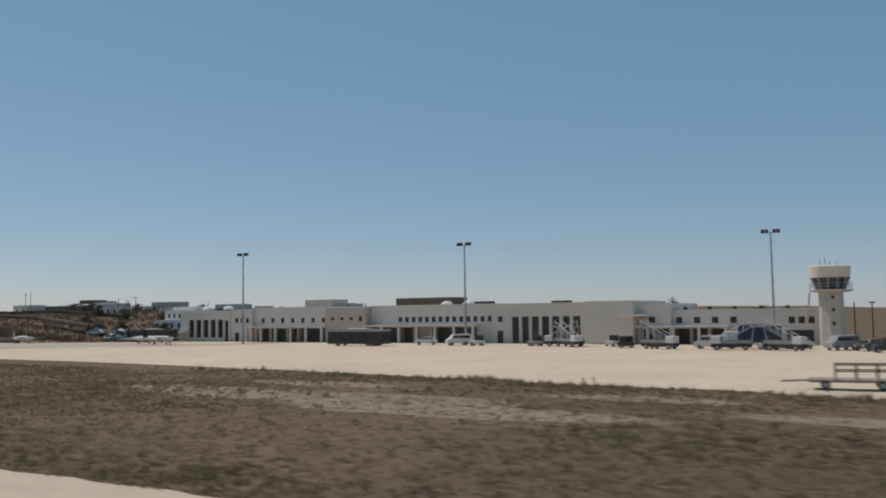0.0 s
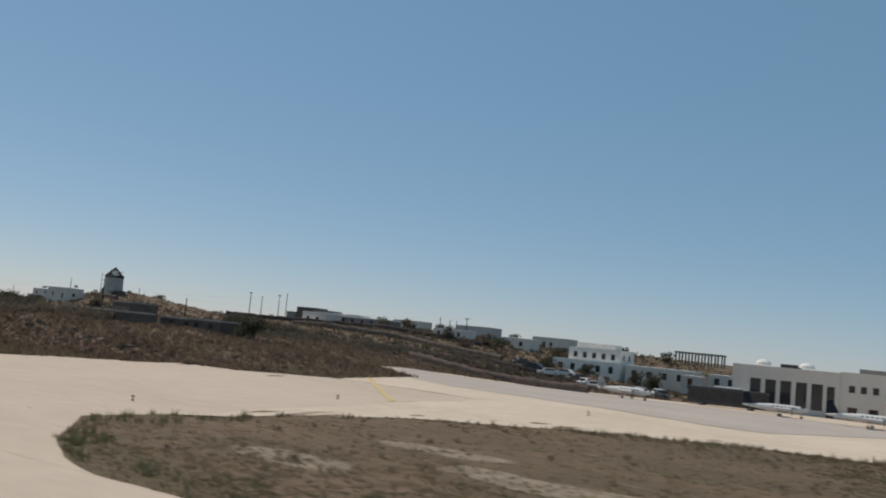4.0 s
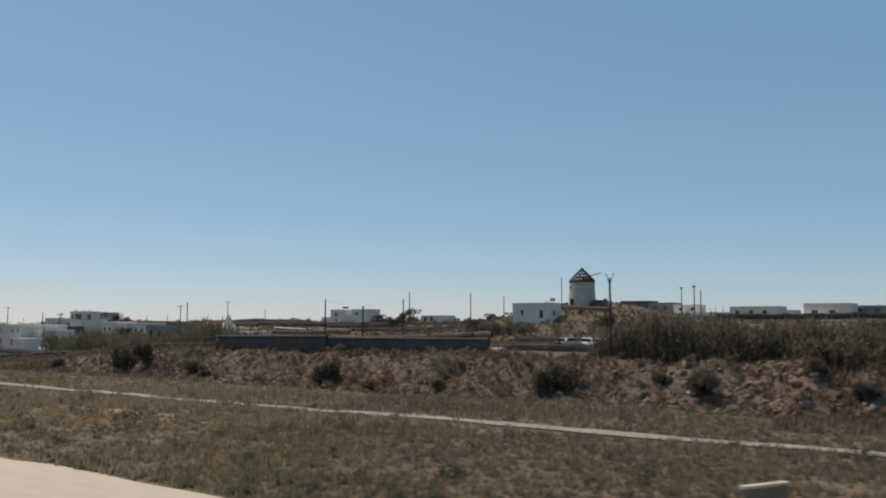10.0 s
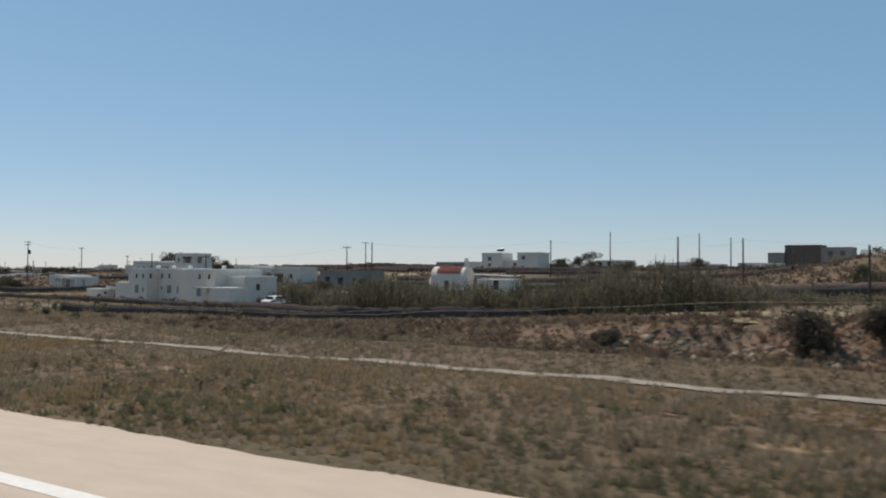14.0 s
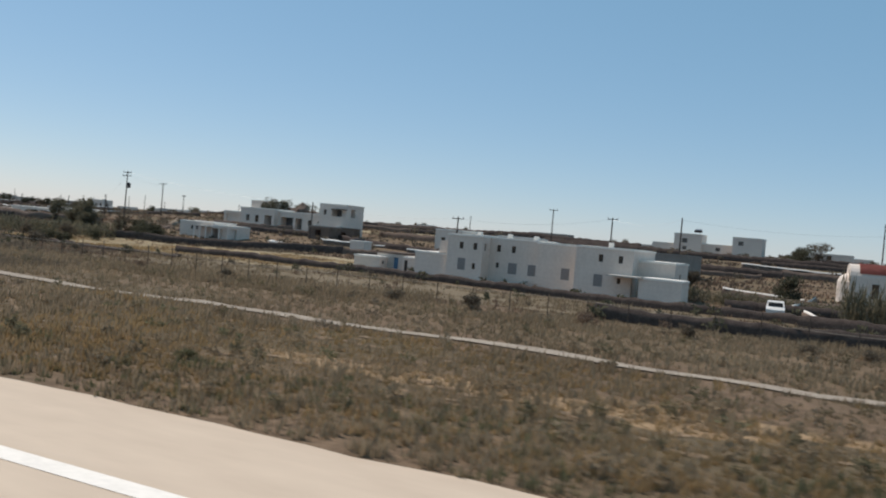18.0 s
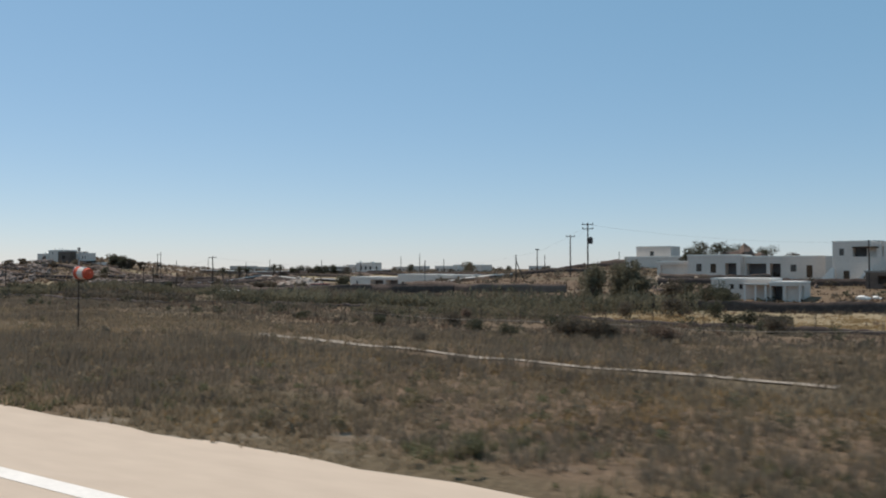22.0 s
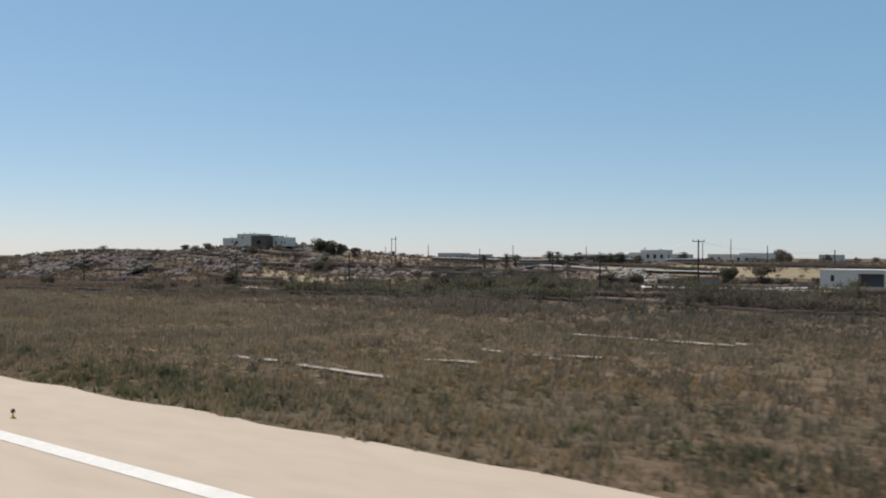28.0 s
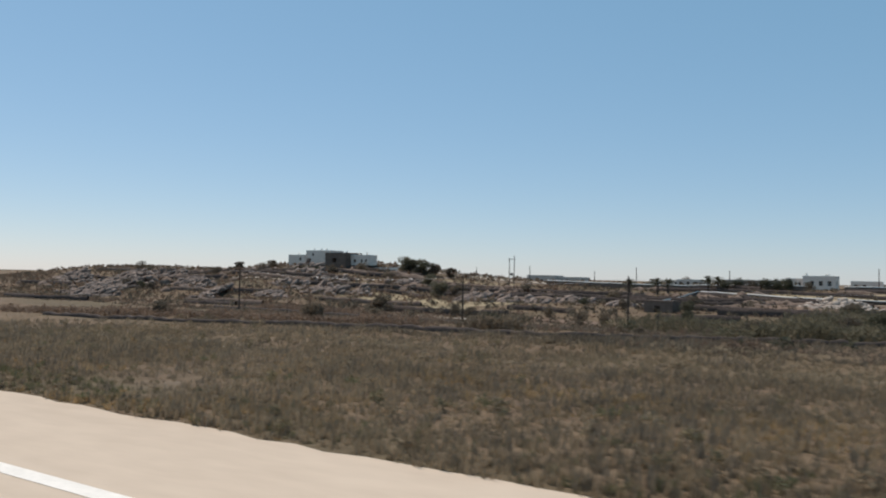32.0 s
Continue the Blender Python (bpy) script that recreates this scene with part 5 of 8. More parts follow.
scrub_field("low_scrub", 50, -188, -5, 20, 58, SHRUB, "small dark cushion scrub", 0.55, 41)
scrub_field("low_scrub", 300, -745, -262, 20, 60, SHRUB, "small grey-green cushion scrub", 0.8, 42)
scrub_field("green_scrub", 300, -745, -262, 19.5, 30, GRASS_B, "low green weeds near the runway", 0.9, 43)
scrub_field("grass_clumps", 1900, -745, -205, 20, 60, GRASS_A, "rounded clumps of dry grass", 0.9, 141)
scrub_field("grass_clumps", 700, -745, -205, 20, 60, GRASS_B, "rounded clumps of olive grass", 0.9, 142)
scrub_field("grass_clumps", 420, -745, -205, 18.6, 34, VERGE, "rounded clumps of green weeds", 0.8, 143)
scrub_field("grass_clumps", 500, -188, -5, 20, 60, GRASS_A, "rounded clumps of dry grass", 0.6, 144)
scrub_field("grass_clumps", 80, -188, -5, 20, 62, VERGE, "rounded clumps of green weeds", 0.55, 145)
scrub_field("bank_scrub", 2000, -420, -205, 52, 62, DRYBUSH, "brown dry scrub on the bank", 1.0, 44)
scrub_field("field_scrub", 360, -760, -400, 62, 110, DRYBUSH, "brown dry scrub of the fields", 1.2, 45)
scrub_field("field_scrub", 260, -760, -400, 62, 120, SHRUB, "olive scrub of the fields", 1.3, 46)
scrub_field("far_scrub", 3600, -1050, -230, 120, 300, SHRUB, "far dark scrub", 2.2, 47, 26)
scrub_field("far_scrub", 700, -700, -230, 62, 130, LEAF, "far dark green scrub", 1.6, 48, 26)

# rounded shrubs on the bank face
for i, (x, y, s, tl) in enumerate(((-359.4, 54.2, 1.25, 1.5), (-355.5, 54.5, 1.0, 1.25), (-347.4, 54.6, 0.95, 0.9), (-329.1, 54.4, 1.05, 1.3), (-307.0, 54.8, 1.0, 1.2), (-307.3, 53.4, 0.9, 1.2),
                                   (-323.3, 53.2, 0.7, 0.7), (-316.6, 53.4, 0.7, 0.7), (-296.5, 54.6, 0.9, 1.2), (-287.0, 54.0, 0.8, 0.8), (-372.0, 54.0, 0.8, 0.8), (-345.0, 53.6, 0.6, 0.8), (-279.6, 56.0, 1.2, 1.3))):
    shrub(x, y, s * 1.3, i, SHRUB, "bank_shrub", "dark rounded shrub growing on the rubble bank", tl, "shrubs on the bank")
for i, (x, y, s) in enumerate(((-415.4, 57.2, 1.1), (-430.2, 57.0, 0.8), (-440.5, 56.5, 0.9), (-447.6, 57.5, 1.0), (-456.5, 58, 1.3), (-433.5, 55.5, 0.8), (-427, 57, 0.7), (-463, 57.8, 0.9), (-480, 58.5, 0.8), (-489, 57.5, 0.7),
                               (-398, 57, 0.8), (-390, 55.5, 0.7), (-405, 56, 0.6), (-525, 75, 1.7), (-534, 60, 1.6), (-529, 60.5, 1.3), (-537, 64, 1.2), (-512, 70, 0.9), (-556, 76, 1.1), (-543, 50, 0.8))):
    shrub(x, y, s, i + 3, SHRUB if i % 3 else DRYBUSH, tall=0.8)
for i, (x, y, s) in enumerate(((-565.6, 26.8, 1.15), (-566.9, 27.9, 0.8), (-384, 27, 0.5), (-452, 24, 0.5), (-337, 22.2, 0.5), (-462, 20.8, 0.55), (-470.5, 20.6, 0.6), (-549, 21.5, 0.7), (-650, 22.5, 0.7), (-637, 22, 0.7), (-655, 21, 0.6), (-600, 21.2, 0.7), (-590, 22, 0.6), (-520, 21, 0.6))):
    shrub(x, y, s, i, FEATHER if i < 2 else VERGE, "green_shrub", "upright green weed clump in the grass", 1.6 if i < 2 else 0.7, "green clumps near the runway")


def reed_bank(name, pts, depth, h, mat, label, seed, per=34, width=0.075):
    """A long thicket of upright cane along a line; one object of stuff."""
    r = np.random.default_rng(seed)
    vs = []
    for (xa, ya), (xb, yb) in zip(pts, pts[1:]):
        n = int(math.hypot(xb - xa, yb - ya) * per)
        f = r.uniform(0, 1, n)
        x, y = xa + (xb - xa) * f + r.normal(0, 0.3, n), ya + (yb - ya) * f + r.uniform(-0.5, 0.5, n) * depth
        g = land(x, y)
        hh = h * (0.66 + 0.36 * grain(x, y, 6, seed) + 0.2 * grain(x, y, 1.9, seed + 2) + 0.08 * r.normal(size=n)).clip(0.2, 1.2)
        for k in range(6):
            z0 = g + hh * (k * 0.15 + r.uniform(-0.06, 0.06, n))
            q = r.uniform(0, 6.283, n)
            w = width * r.uniform(0.5, 1.4, n)
            ln = 0.55 * r.uniform(0.1, 1.0, n)
            a = np.stack([x - w * np.cos(q), y - w * np.sin(q), z0], -1)
            b = np.stack([x + w * np.cos(q), y + w * np.sin(q), z0], -1)
            q2 = r.uniform(0, 6.283, n)
            c = np.stack([x + ln * np.cos(q2), y + ln * np.sin(q2), z0 + hh * r.uniform(0.12, 0.3, n)], -1)
            vs.append(np.stack([a, b, c], 1).reshape(-1, 3))
    v = np.concatenate(vs)
    tagged(new(name, fast_mesh(name, v, np.arange(len(v)).reshape(-1, 3), mat)), label, "reeds", kind="stuff")


THICKET = island_material("grey_brown_thicket", (0.135, 0.106, 0.074), (0.235, 0.185, 0.130))
reed_bank("cane_thicket", [(-307, 61), (-298, 60.6), (-290, 60.2), (-285, 60.5)], 4.5, 4.3, THICKET, "tall grey-brown cane thicket on top of the bank", 51, 95, 0.09)
reed_bank("cane_thicket", [(-291, 57.4), (-287, 57.2), (-283.5, 57.4)], 1.6, 1.9, THICKET, "grey-brown scrub hanging down the bank", 151, 50, 0.09)
spread_tufts("bank_grass", 14000, -408, -207, 52, 62.5, DRYBUSH, "brown dry grass on the rubble bank", 0.42, 50, patchy(-0.5, 7, 51), 8, 0.05, 0.3)
reed_bank("cane_thicket", [(-268, 66), (-262, 66), (-255, 66)], 4, 2.2, SHRUB, "olive thicket along the bank top", 52, 60)
reed_bank("cane_thicket", [(-258, 63.6), (-246, 63.4), (-237, 64)], 2.6, 2.0, THICKET, "low olive scrub along the bank top", 152, 40)
reed_bank("cane_thicket", [(-433, 88.5), (-424, 87), (-405, 85), (-388, 83), (-369, 81)], 6, 5.2, REED, "green cane thicket before the chapel", 53, 66)
reed_bank("cane_thicket", [(-458, 100), (-442, 104), (-430, 108)], 4, 2.2, REED, "green cane beside the field walls", 54)
reed_bank("cane_thicket", [(-650, 104), (-640, 106), (-628, 106)], 6, 2.2, REED, "green cane in the low ground", 55)
reed_bank("cane_thicket", [(-720, 118), (-694, 116), (-668, 120)], 7, 2.6, REED, "green cane in the low ground", 56)
reed_bank("cane_thicket", [(-800, 122), (-775, 118), (-748, 114)], 6, 1.5, DRYBUSH, "brown scrub in the low ground", 57)
reed_bank("cane_thicket", [(-600, 98), (-575, 100), (-556, 100)], 5, 2.2, SHRUB, "olive scrub thicket in the low ground", 58)
reed_bank("cane_thicket", [(-410, 100), (-385, 96), (-360, 104)], 5, 2.2, REED, "green cane thicket below the windmill", 59)

TREES = (
    (-268, 70, 3.2, 3.0), (-262, 70, 3.0, 3.0), (-274, 69, 2.6, 2.4), (-231, 82, 3.0, 2.6), (-243, 90, 3.2, 2.8), (-290, 69, 2.6, 2.6), (-368, 132, 3.2, 2.6), (-345, 140, 2.2, 2.6),
    (-549.5, 104, 6.2, 1.7), (-553.5, 101, 5.6, 1.6), (-546, 108, 3.6, 2.0), (-540, 110, 2.6, 2.2), (-439.5, 110, 3.6, 2.2), (-452, 116, 2.6, 1.8),
    (-558, 176, 4.6, 3.6), (-553, 178, 4.2, 3.2), (-547, 178, 3.6, 2.6), (-445, 194, 3.0, 3.6), (-418, 170, 3.0, 3.4), (-442.5, 206, 4.4, 3.2), (-446.5, 207, 3.4, 2.6), (-416, 210, 3.2, 3.0), (-365, 176, 3.2, 3.0),
    (-673, 190, 4.0, 2.6), (-665.5, 188, 4.4, 3.0), (-651, 176, 2.6, 2.4), (-656, 172, 2.6, 2.2), (-690, 178, 2.6, 2.4), (-699, 182, 2.4, 2.4), (-640, 158, 1.8, 1.6), (-628, 158, 1.6, 1.4),
    (-852, 238, 6.0, 3.6), (-846, 238, 5.2, 3.4), (-840, 239, 4.2, 2.8), (-835, 240, 3.4, 2.4), (-826, 216, 4.0, 2.6), (-905, 226, 3.0, 2.4), (-935, 236, 3.2, 2.8), 
    (-803, 191, 4.6, 3.2), (-799, 192, 3.6, 2.6), (-782, 140, 3.4, 3.0), (-690, 282, 4.6, 3.6), (-58, 182, 6.5, 4.2), (-52, 184, 5.6, 3.6), (-75, 180, 8.2, 1.6), (-228, 182, 2.6, 2.2), (-240, 192, 4.4, 2.4), (-211, 178, 2.8, 2.0))
for i, (x, y, h, rr) in enumerate(TREES):
    tree(x, y, h, rr, i % 5, "tree", ("dark green rounded tree with short trunk", "grey-green spreading tree on the plain", "dense dark evergreen tree")[i % 3], FEATHER if h > 5 and x < -500 else (THICKET, SHRUB, FEATHER)[i % 3] if x < -640 else (LEAF, SHRUB, LEAF)[i % 3], 2600 if x < -640 else 1800, None, "trees of the plain", 0.3 if x < -640 else 0.24, 0.02 if x < -640 else 0.12)
for i, (x, y, h) in enumerate(((-763.2, 224, 5.0), (-756.0, 225.8, 5.2), (-753.6, 227, 4.8), (-744.3, 232, 5.2), (-742.0, 233, 4.8))):
    palm(x, y, h, i % 3)

# ---- stones ----


def stone_mesh(seed, mat):
    def make():
        bm = bmesh.new()
        bmesh.ops.create_icosphere(bm, subdivisions=2, radius=1.0)
        for v in bm.verts:
            n = noise.noise(v.co * 1.1 + Vector((seed * 7.3, 0, 0)))
            m = noise.noise(v.co * 2.7 + Vector((0, seed * 3.1, 0)))
            v.co *= 1 + 0.45 * n + 0.22 * m
            v.co.z *= 0.72
        return mesh_of("boulder", bm, mat)
    return cached(("stone", seed, mat.name), make)


def boulder(x, y, s, seed, mat=None, label="pale weathered boulder", z=None, flat=1.0, group="boulders"):
    ob = new("boulder", stone_mesh(seed % 6, mat or ROCK))
    ob.matrix_basis = pose(x, y, (ground_at(x, y) if z is None else z) + 0.1 * s, 0, 0, seed * 71) @ Matrix.Diagonal((s, s * 0.85, s * flat, 1))
    return tagged(ob, label, "boulder", group)


for i, (x, y, s) in enumerate(((-259.1, 54.4, 0.42), (-257.2, 54.5, 0.36), (-258.2, 54.8, 0.3), (-257.4, 57.2, 0.4), (-270.7, 59.0, 0.75), (-268.2, 59.2, 0.9), (-264.5, 55.0, 0.4), (-276.3, 56.6, 0.5), (-274, 57.6, 0.7), (-272.5, 58.4, 0.6), (-282.5, 55.2, 0.4), (-290, 55.8, 0.35), (-297.2, 54.9, 0.5))):
    boulder(x, y, s, i, WHITER if i < 4 else material("white_spoil_stone", (0.32, 0.28, 0.235), (0.50, 0.455, 0.40), 0.8, 0.9, 0.4) if i == 4 else bpy.data.materials["white_spoil_stone"], "whitewashed stone at the foot of the bank" if i < 4 else "pale quarried boulder on the rubble bank", None, 0.8, "pale boulders of the bank")


def rubble(name, n, spots, lo, hi, mat, label, seed):
    """Many small broken stones joined into one object of stuff."""
    r = np.random.default_rng(seed)
    bm = bmesh.new()
    bmesh.ops.create_icosphere(bm, subdivisions=1, radius=1.0)
    bv = np.array([v.co[:] for v in bm.verts])
    bf = np.array([[v.index for v in f.verts] for f in bm.faces])
    bm.free()
    x, y = spots(r, n)
    ok = ~paved(x, y)
    x, y = x[ok], y[ok]
    n = len(x)
    s = lo + (hi - lo) * r.uniform(0, 1, n) ** 2.5
    v = bv[None] * (1 + r.uniform(-0.42, 0.34, (n, len(bv), 1)))
    v = v * (s[:, None] * r.uniform(0.35, 1.5, (n, 3)))[:, None, :]
    q = r.uniform(0, 6.283, n)
    c, sn = np.cos(q)[:, None], np.sin(q)[:, None]
    vv = np.stack([v[..., 0] * c - v[..., 1] * sn + x[:, None], v[..., 0] * sn + v[..., 1] * c + y[:, None], v[..., 2] * 0.8 + (land(x, y) - 0.12 * s)[:, None]], -1)
    faces = (bf[None] + (np.arange(n) * len(bv))[:, None, None]).reshape(-1, 3)
    tagged(new(name, fast_mesh(name, vv.reshape(-1, 3), faces, mat)), label, "rubble", kind="stuff")


def bank_spots(x0, x1):
    def spots(r, n):
        x = r.uniform(x0, x1, n)
        return x, 52.6 + r.uniform(0, 1, n) ** 1.2 * np.where(x < -340, 5.2, 7.0) + 0.4 * r.normal(size=n)
    return spots


RUB_B = material("brown_rubble_stone", (0.135, 0.092, 0.062), (0.27, 0.195, 0.135), 1.6, 0.95, 0.5, 5)
ROCK_D = material("dark_quarry_stone", (0.085, 0.062, 0.050), (0.175, 0.130, 0.100), 1.2, 0.95, 0.5, 5)
ROCK_M = material("brown_quarry_stone", (0.135, 0.098, 0.071), (0.262, 0.200, 0.150), 1.0, 0.95, 0.5, 5)
RUB_C = material("pale_rubble_stone", (0.19, 0.145, 0.105), (0.34, 0.275, 0.21), 1.2, 0.95, 0.5, 5)
rubble("bank_rubble", 4200, bank_spots(-400, -215), 0.05, 0.26, RUB_B, "brown broken stones of the bank", 61)
rubble("bank_rubble", 600, bank_spots(-375, -232), 0.06, 0.32, RUB_C, "pale broken stones of the bank", 62)
rubble("bank_rubble", 420, lambda r, n: (r.uniform(-372, -345, n), r.uniform(53, 56, n)), 0.08, 0.35, RUB_C, "pale broken stones at the end of the bank", 63)


def hill_spots(cx, cy, rx, ry):
    return lambda r, n: (cx + rx * r.normal(size=n), cy + ry * r.normal(size=n))


OUTCROP = material("brown_granite", (0.10, 0.070, 0.055), (0.20, 0.145, 0.112), 1.2, 0.95, 0.8, 6)
HILLROCK = material("sunlit_granite_outcrop", (0.115, 0.080, 0.062), (0.235, 0.172, 0.132), 1.2, 0.95, 0.9, 7)
rubble("hill_rocks", 220, hill_spots(-884, 200, 30, 16), 0.3, 1.6, HILLROCK, "granite outcrops of the western hill", 64)
rubble("hill_rocks", 200, hill_spots(-945, 190, 24, 14), 0.5, 2.4, HILLROCK, "granite outcrops of the western hill", 65)
rubble("hill_rocks", 170, hill_spots(-802, 214, 18, 6), 0.4, 1.8, HILLROCK, "granite outcrops of the western slope", 66)
rubble("hill_rocks", 160, hill_spots(-735, 212, 10, 4), 0.4, 1.8, HILLROCK, "pale rocks below the villa", 67)
for i, (x, y, s, z) in enumerate(((-557.5, 172, 2.4, 6.6), (-554.6, 171, 2.8, 7.4), (-551.8, 172, 2.2, 6.6), (-549.2, 172, 1.8, 6.0), (-556.0, 170, 2.0, 5.6), (-553.0, 169.5, 1.9, 5.4))):
    boulder(x, y, s, i, OUTCROP, "brown granite boulder of the outcrop behind the house", z, 1.15, "boulders behind the long house")
rubble("hill_rocks", 90, hill_spots(-554, 172, 5, 3), 0.5, 1.6, OUTCROP, "brown rocks between the boulders", 68)
rubble("hill_rocks", 260, lambda r, n: (r.uniform(-569, -557, n), r.uniform(139, 152, n)), 0.2, 0.9, RUB_C, "pale rocks of the slope beside the long house", 168)
rubble("hill_rocks", 200, hill_spots(-548, 134, 5, 4), 0.3, 1.0, HILLROCK, "stone heap beside the porch house", 69)
rubble("hill_rocks", 160, hill_spots(-352, 138, 8, 5), 0.2, 0.7, RUB_C, "stones below the windmill", 70)
rubble("grass_stones", 260, lambda r, n: (r.uniform(-740, -20, n), r.uniform(22, 52, n)), 0.04, 0.16, RUB_C, "scattered pale stones in the grass", 71)


# ---- walls and fields ----


def field_wall(pts, h, mat=None, label="dark dry-stone field wall", coping=None, seed=0, thick=0.5, name="field_wall", group="field walls", level=False):
    """A rough wall along a line, following the land, with an uneven top and knobbly faces."""
    mat = mat or STONE
    vs, fs = [], []
    st = []
    for (xa, ya), (xb, yb) in zip(pts, pts[1:]):
        n = max(2, int(math.hypot(xb - xa, yb - ya) / 0.8))
        st += [(xa + (xb - xa) * i / n, ya + (yb - ya) * i / n) for i in range(n)]
    st.append(pts[-1])
    base = []
    g = np.random.default_rng(seed + 100)
    for i, (x, y) in enumerate(st):
        xa, ya = st[max(0, i - 1)]
        xb, yb = st[min(len(st) - 1, i + 1)]
        d = math.hypot(xb - xa, yb - ya) or 1
        nx, ny = -(yb - ya) / d * thick / 2, (xb - xa) / d * thick / 2
        f = i / (len(st) - 1)
        z = (1 - f) * ground_at(*pts[0]) + f * ground_at(*pts[-1]) if level else ground_at(x, y)
        base.append(z)
        j = g.uniform(-1, 1, 6) * (0.0 if coping else 1.0)
        t = h + 0.12 * j[0]
        for sx, zz in ((1.15 + 0.12 * j[1], z - 0.4), (1.0 + 0.15 * j[2], z + t * 0.5), (0.8 + 0.1 * j[3], z + t), (-0.8 + 0.1 * j[4], z + t), (-1.0, z + t * 0.5), (-1.15, z - 0.4)):
            vs.append((x + nx * sx, y + ny * sx, zz))
        if i:
            o = 6 * i
            for k in range(5):
                fs.append((o - 6 + k, o - 5 + k, o + 1 + k, o + k))
    n = len(vs)
    ob = tagged(new(name, fast_mesh(name, vs, fs, mat)), label, "wall", group)
    me = ob.data
    if coping:
        vs, fs = [], []
        for i, (x, y) in enumerate(st):
            z = base[i] + h
            vs += [(x, y - thick * 0.6, z), (x, y - thick * 0.6, z + 0.2), (x, y + thick * 0.6, z + 0.2), (x, y + thick * 0.6, z)]
            if i:
                o = 4 * i
                fs += [(o - 4 + k, o - 3 + k, o + 1 + k, o + k) for k in range(3)]
        part("coping", fast_mesh("coping", vs, fs, coping), coping, ob, "pale painted wall top")
    return ob


PLAIN = material("dark_block_wall", (0.066, 0.055, 0.051), (0.110, 0.093, 0.086), 1.5, 0.92, 0.3, 6)
field_wall([(-348.9, 58.3), (-342, 58.9), (-334.5, 59.6)], 1.6, PLAIN, "plain dark block wall on the bank top", BROWNWALL, 1, 0.3, "block_wall", level=True)
field_wall([(-360.5, 149.3), (-355, 148.9), (-349.2, 149.3)], 1.0, BROWNWALL, "stone terrace wall at the foot of the windmill", None, 3, 0.7, level=True)
field_wall([(-336.5, 61.2), (-327, 62), (-318.4, 63)], 1.35, PLAIN, "plain dark block wall on the bank top", BROWNWALL, 2, 0.3, "block_wall", level=True)
for i, (pts, h) in enumerate((
        ([(-512, 86), (-484, 86.5), (-458, 86), (-438, 84), (-414, 79)], 0.8), ([(-449, 63.8), (-434, 66), (-412, 69), (-398, 77), (-384, 84)], 1.0), ([(-436, 80), (-414, 76), (-396, 82), (-378, 84)], 1.1),
        ([(-444, 92), (-424, 94), (-400, 96)], 1.2), ([(-446, 110), (-428, 106), (-404, 108)], 1.0), ([(-566, 86), (-540, 80), (-522, 78), (-500, 74)], 0.4), ([(-548, 100), (-537, 105), (-520, 110), (-506, 116)], 1.2),
        ([(-506, 116), (-494, 118), (-480, 112)], 1.0), ([(-560, 140), (-540, 142), (-524, 141)], 1.1), ([(-524, 141), (-508, 134), (-492, 132)], 1.0), ([(-527, 162), (-508, 158), (-480, 156)], 1.2),
        ([(-500, 190), (-470, 186), (-430, 184)], 1.3), ([(-560, 215), (-520, 205), (-480, 200)], 1.5), ([(-600, 205), (-575, 202), (-545, 206)], 1.2), ([(-660, 205), (-630, 200), (-600, 196)], 1.2), ([(-690, 190), (-655, 188), (-625, 190)], 1.1),
        ([(-410, 130), (-385, 128), (-360, 126)], 1.2), ([(-350, 118), (-325, 115), (-300, 118)], 1.1), ([(-330, 84), (-305, 82), (-285, 80)], 0.9), ([(-300, 165), (-270, 170), (-240, 165)], 1.2), ([(-340, 180), (-300, 190), (-260, 195)], 1.2),
        ([(-700, 208), (-725, 214), (-760, 212)], 1.1), ([(-800, 222), (-835, 226), (-862, 224)], 1.1), ([(-850, 210), (-880, 216), (-915, 214)], 1.1), ([(-900, 190), (-930, 196), (-965, 192)], 1.2), ([(-770, 205), (-800, 208), (-830, 204)], 1.0),
        ([(-700, 100), (-730, 104), (-765, 110), (-800, 112)], 0.7), ([(-640, 98), (-670, 96), (-700, 100)], 0.6), ([(-1000, 215), (-970, 222), (-930, 226)], 1.2), ([(-690, 226), (-720, 232), (-760, 236)], 1.0), ([(-650, 235), (-690, 240), (-712, 244)], 1.0))):
    field_wall(pts, h, STONE if i == 1 else (STONE, BROWNWALL, STONE)[i % 3], "long dark dry-stone wall beyond the fence" if i == 1 else ("dark dry-stone field wall", "brown dry-stone field wall", "dark dry-stone field wall")[i % 3], None, i, 0.6)
for i, (pts, h) in enumerate((([(-800, 244), (-770, 242), (-742, 245), (-722, 248)], 1.3), ([(-678, 160), (-662, 161), (-646, 158)], 0.7), ([(-672, 166), (-655, 164)], 0.6), ([(-669.9, 138.7), (-667, 134), (-655, 134), (-638.3, 134)], 0.5), ([(-646, 158), (-632, 158), (-618, 160), (-606, 156)], 0.7), ([(-714, 250), (-704, 251)], 1.2),
                              ([(-524, 136), (-514, 134), (-504, 135), (-492, 137)], 0.25), ([(-519.5, 130), (-513, 130.4)], 0.7), ([(-500, 126), (-490, 127), (-480, 127)], 0.9), ([(-452, 160), (-436, 158)], 0.9), ([(-437.2, 119), (-438.3, 100), (-434.3, 83)], 0.6), ([(-448, 116), (-438, 112)], 0.7),
                              ([(-609, 158), (-600, 152), (-596, 154)], 0.7))):
    field_wall(pts, h, BROWNWALL, "stone garden wall with white painted top", WHITER, i + 40, 0.5, "garden_wall", "white-topped garden walls")


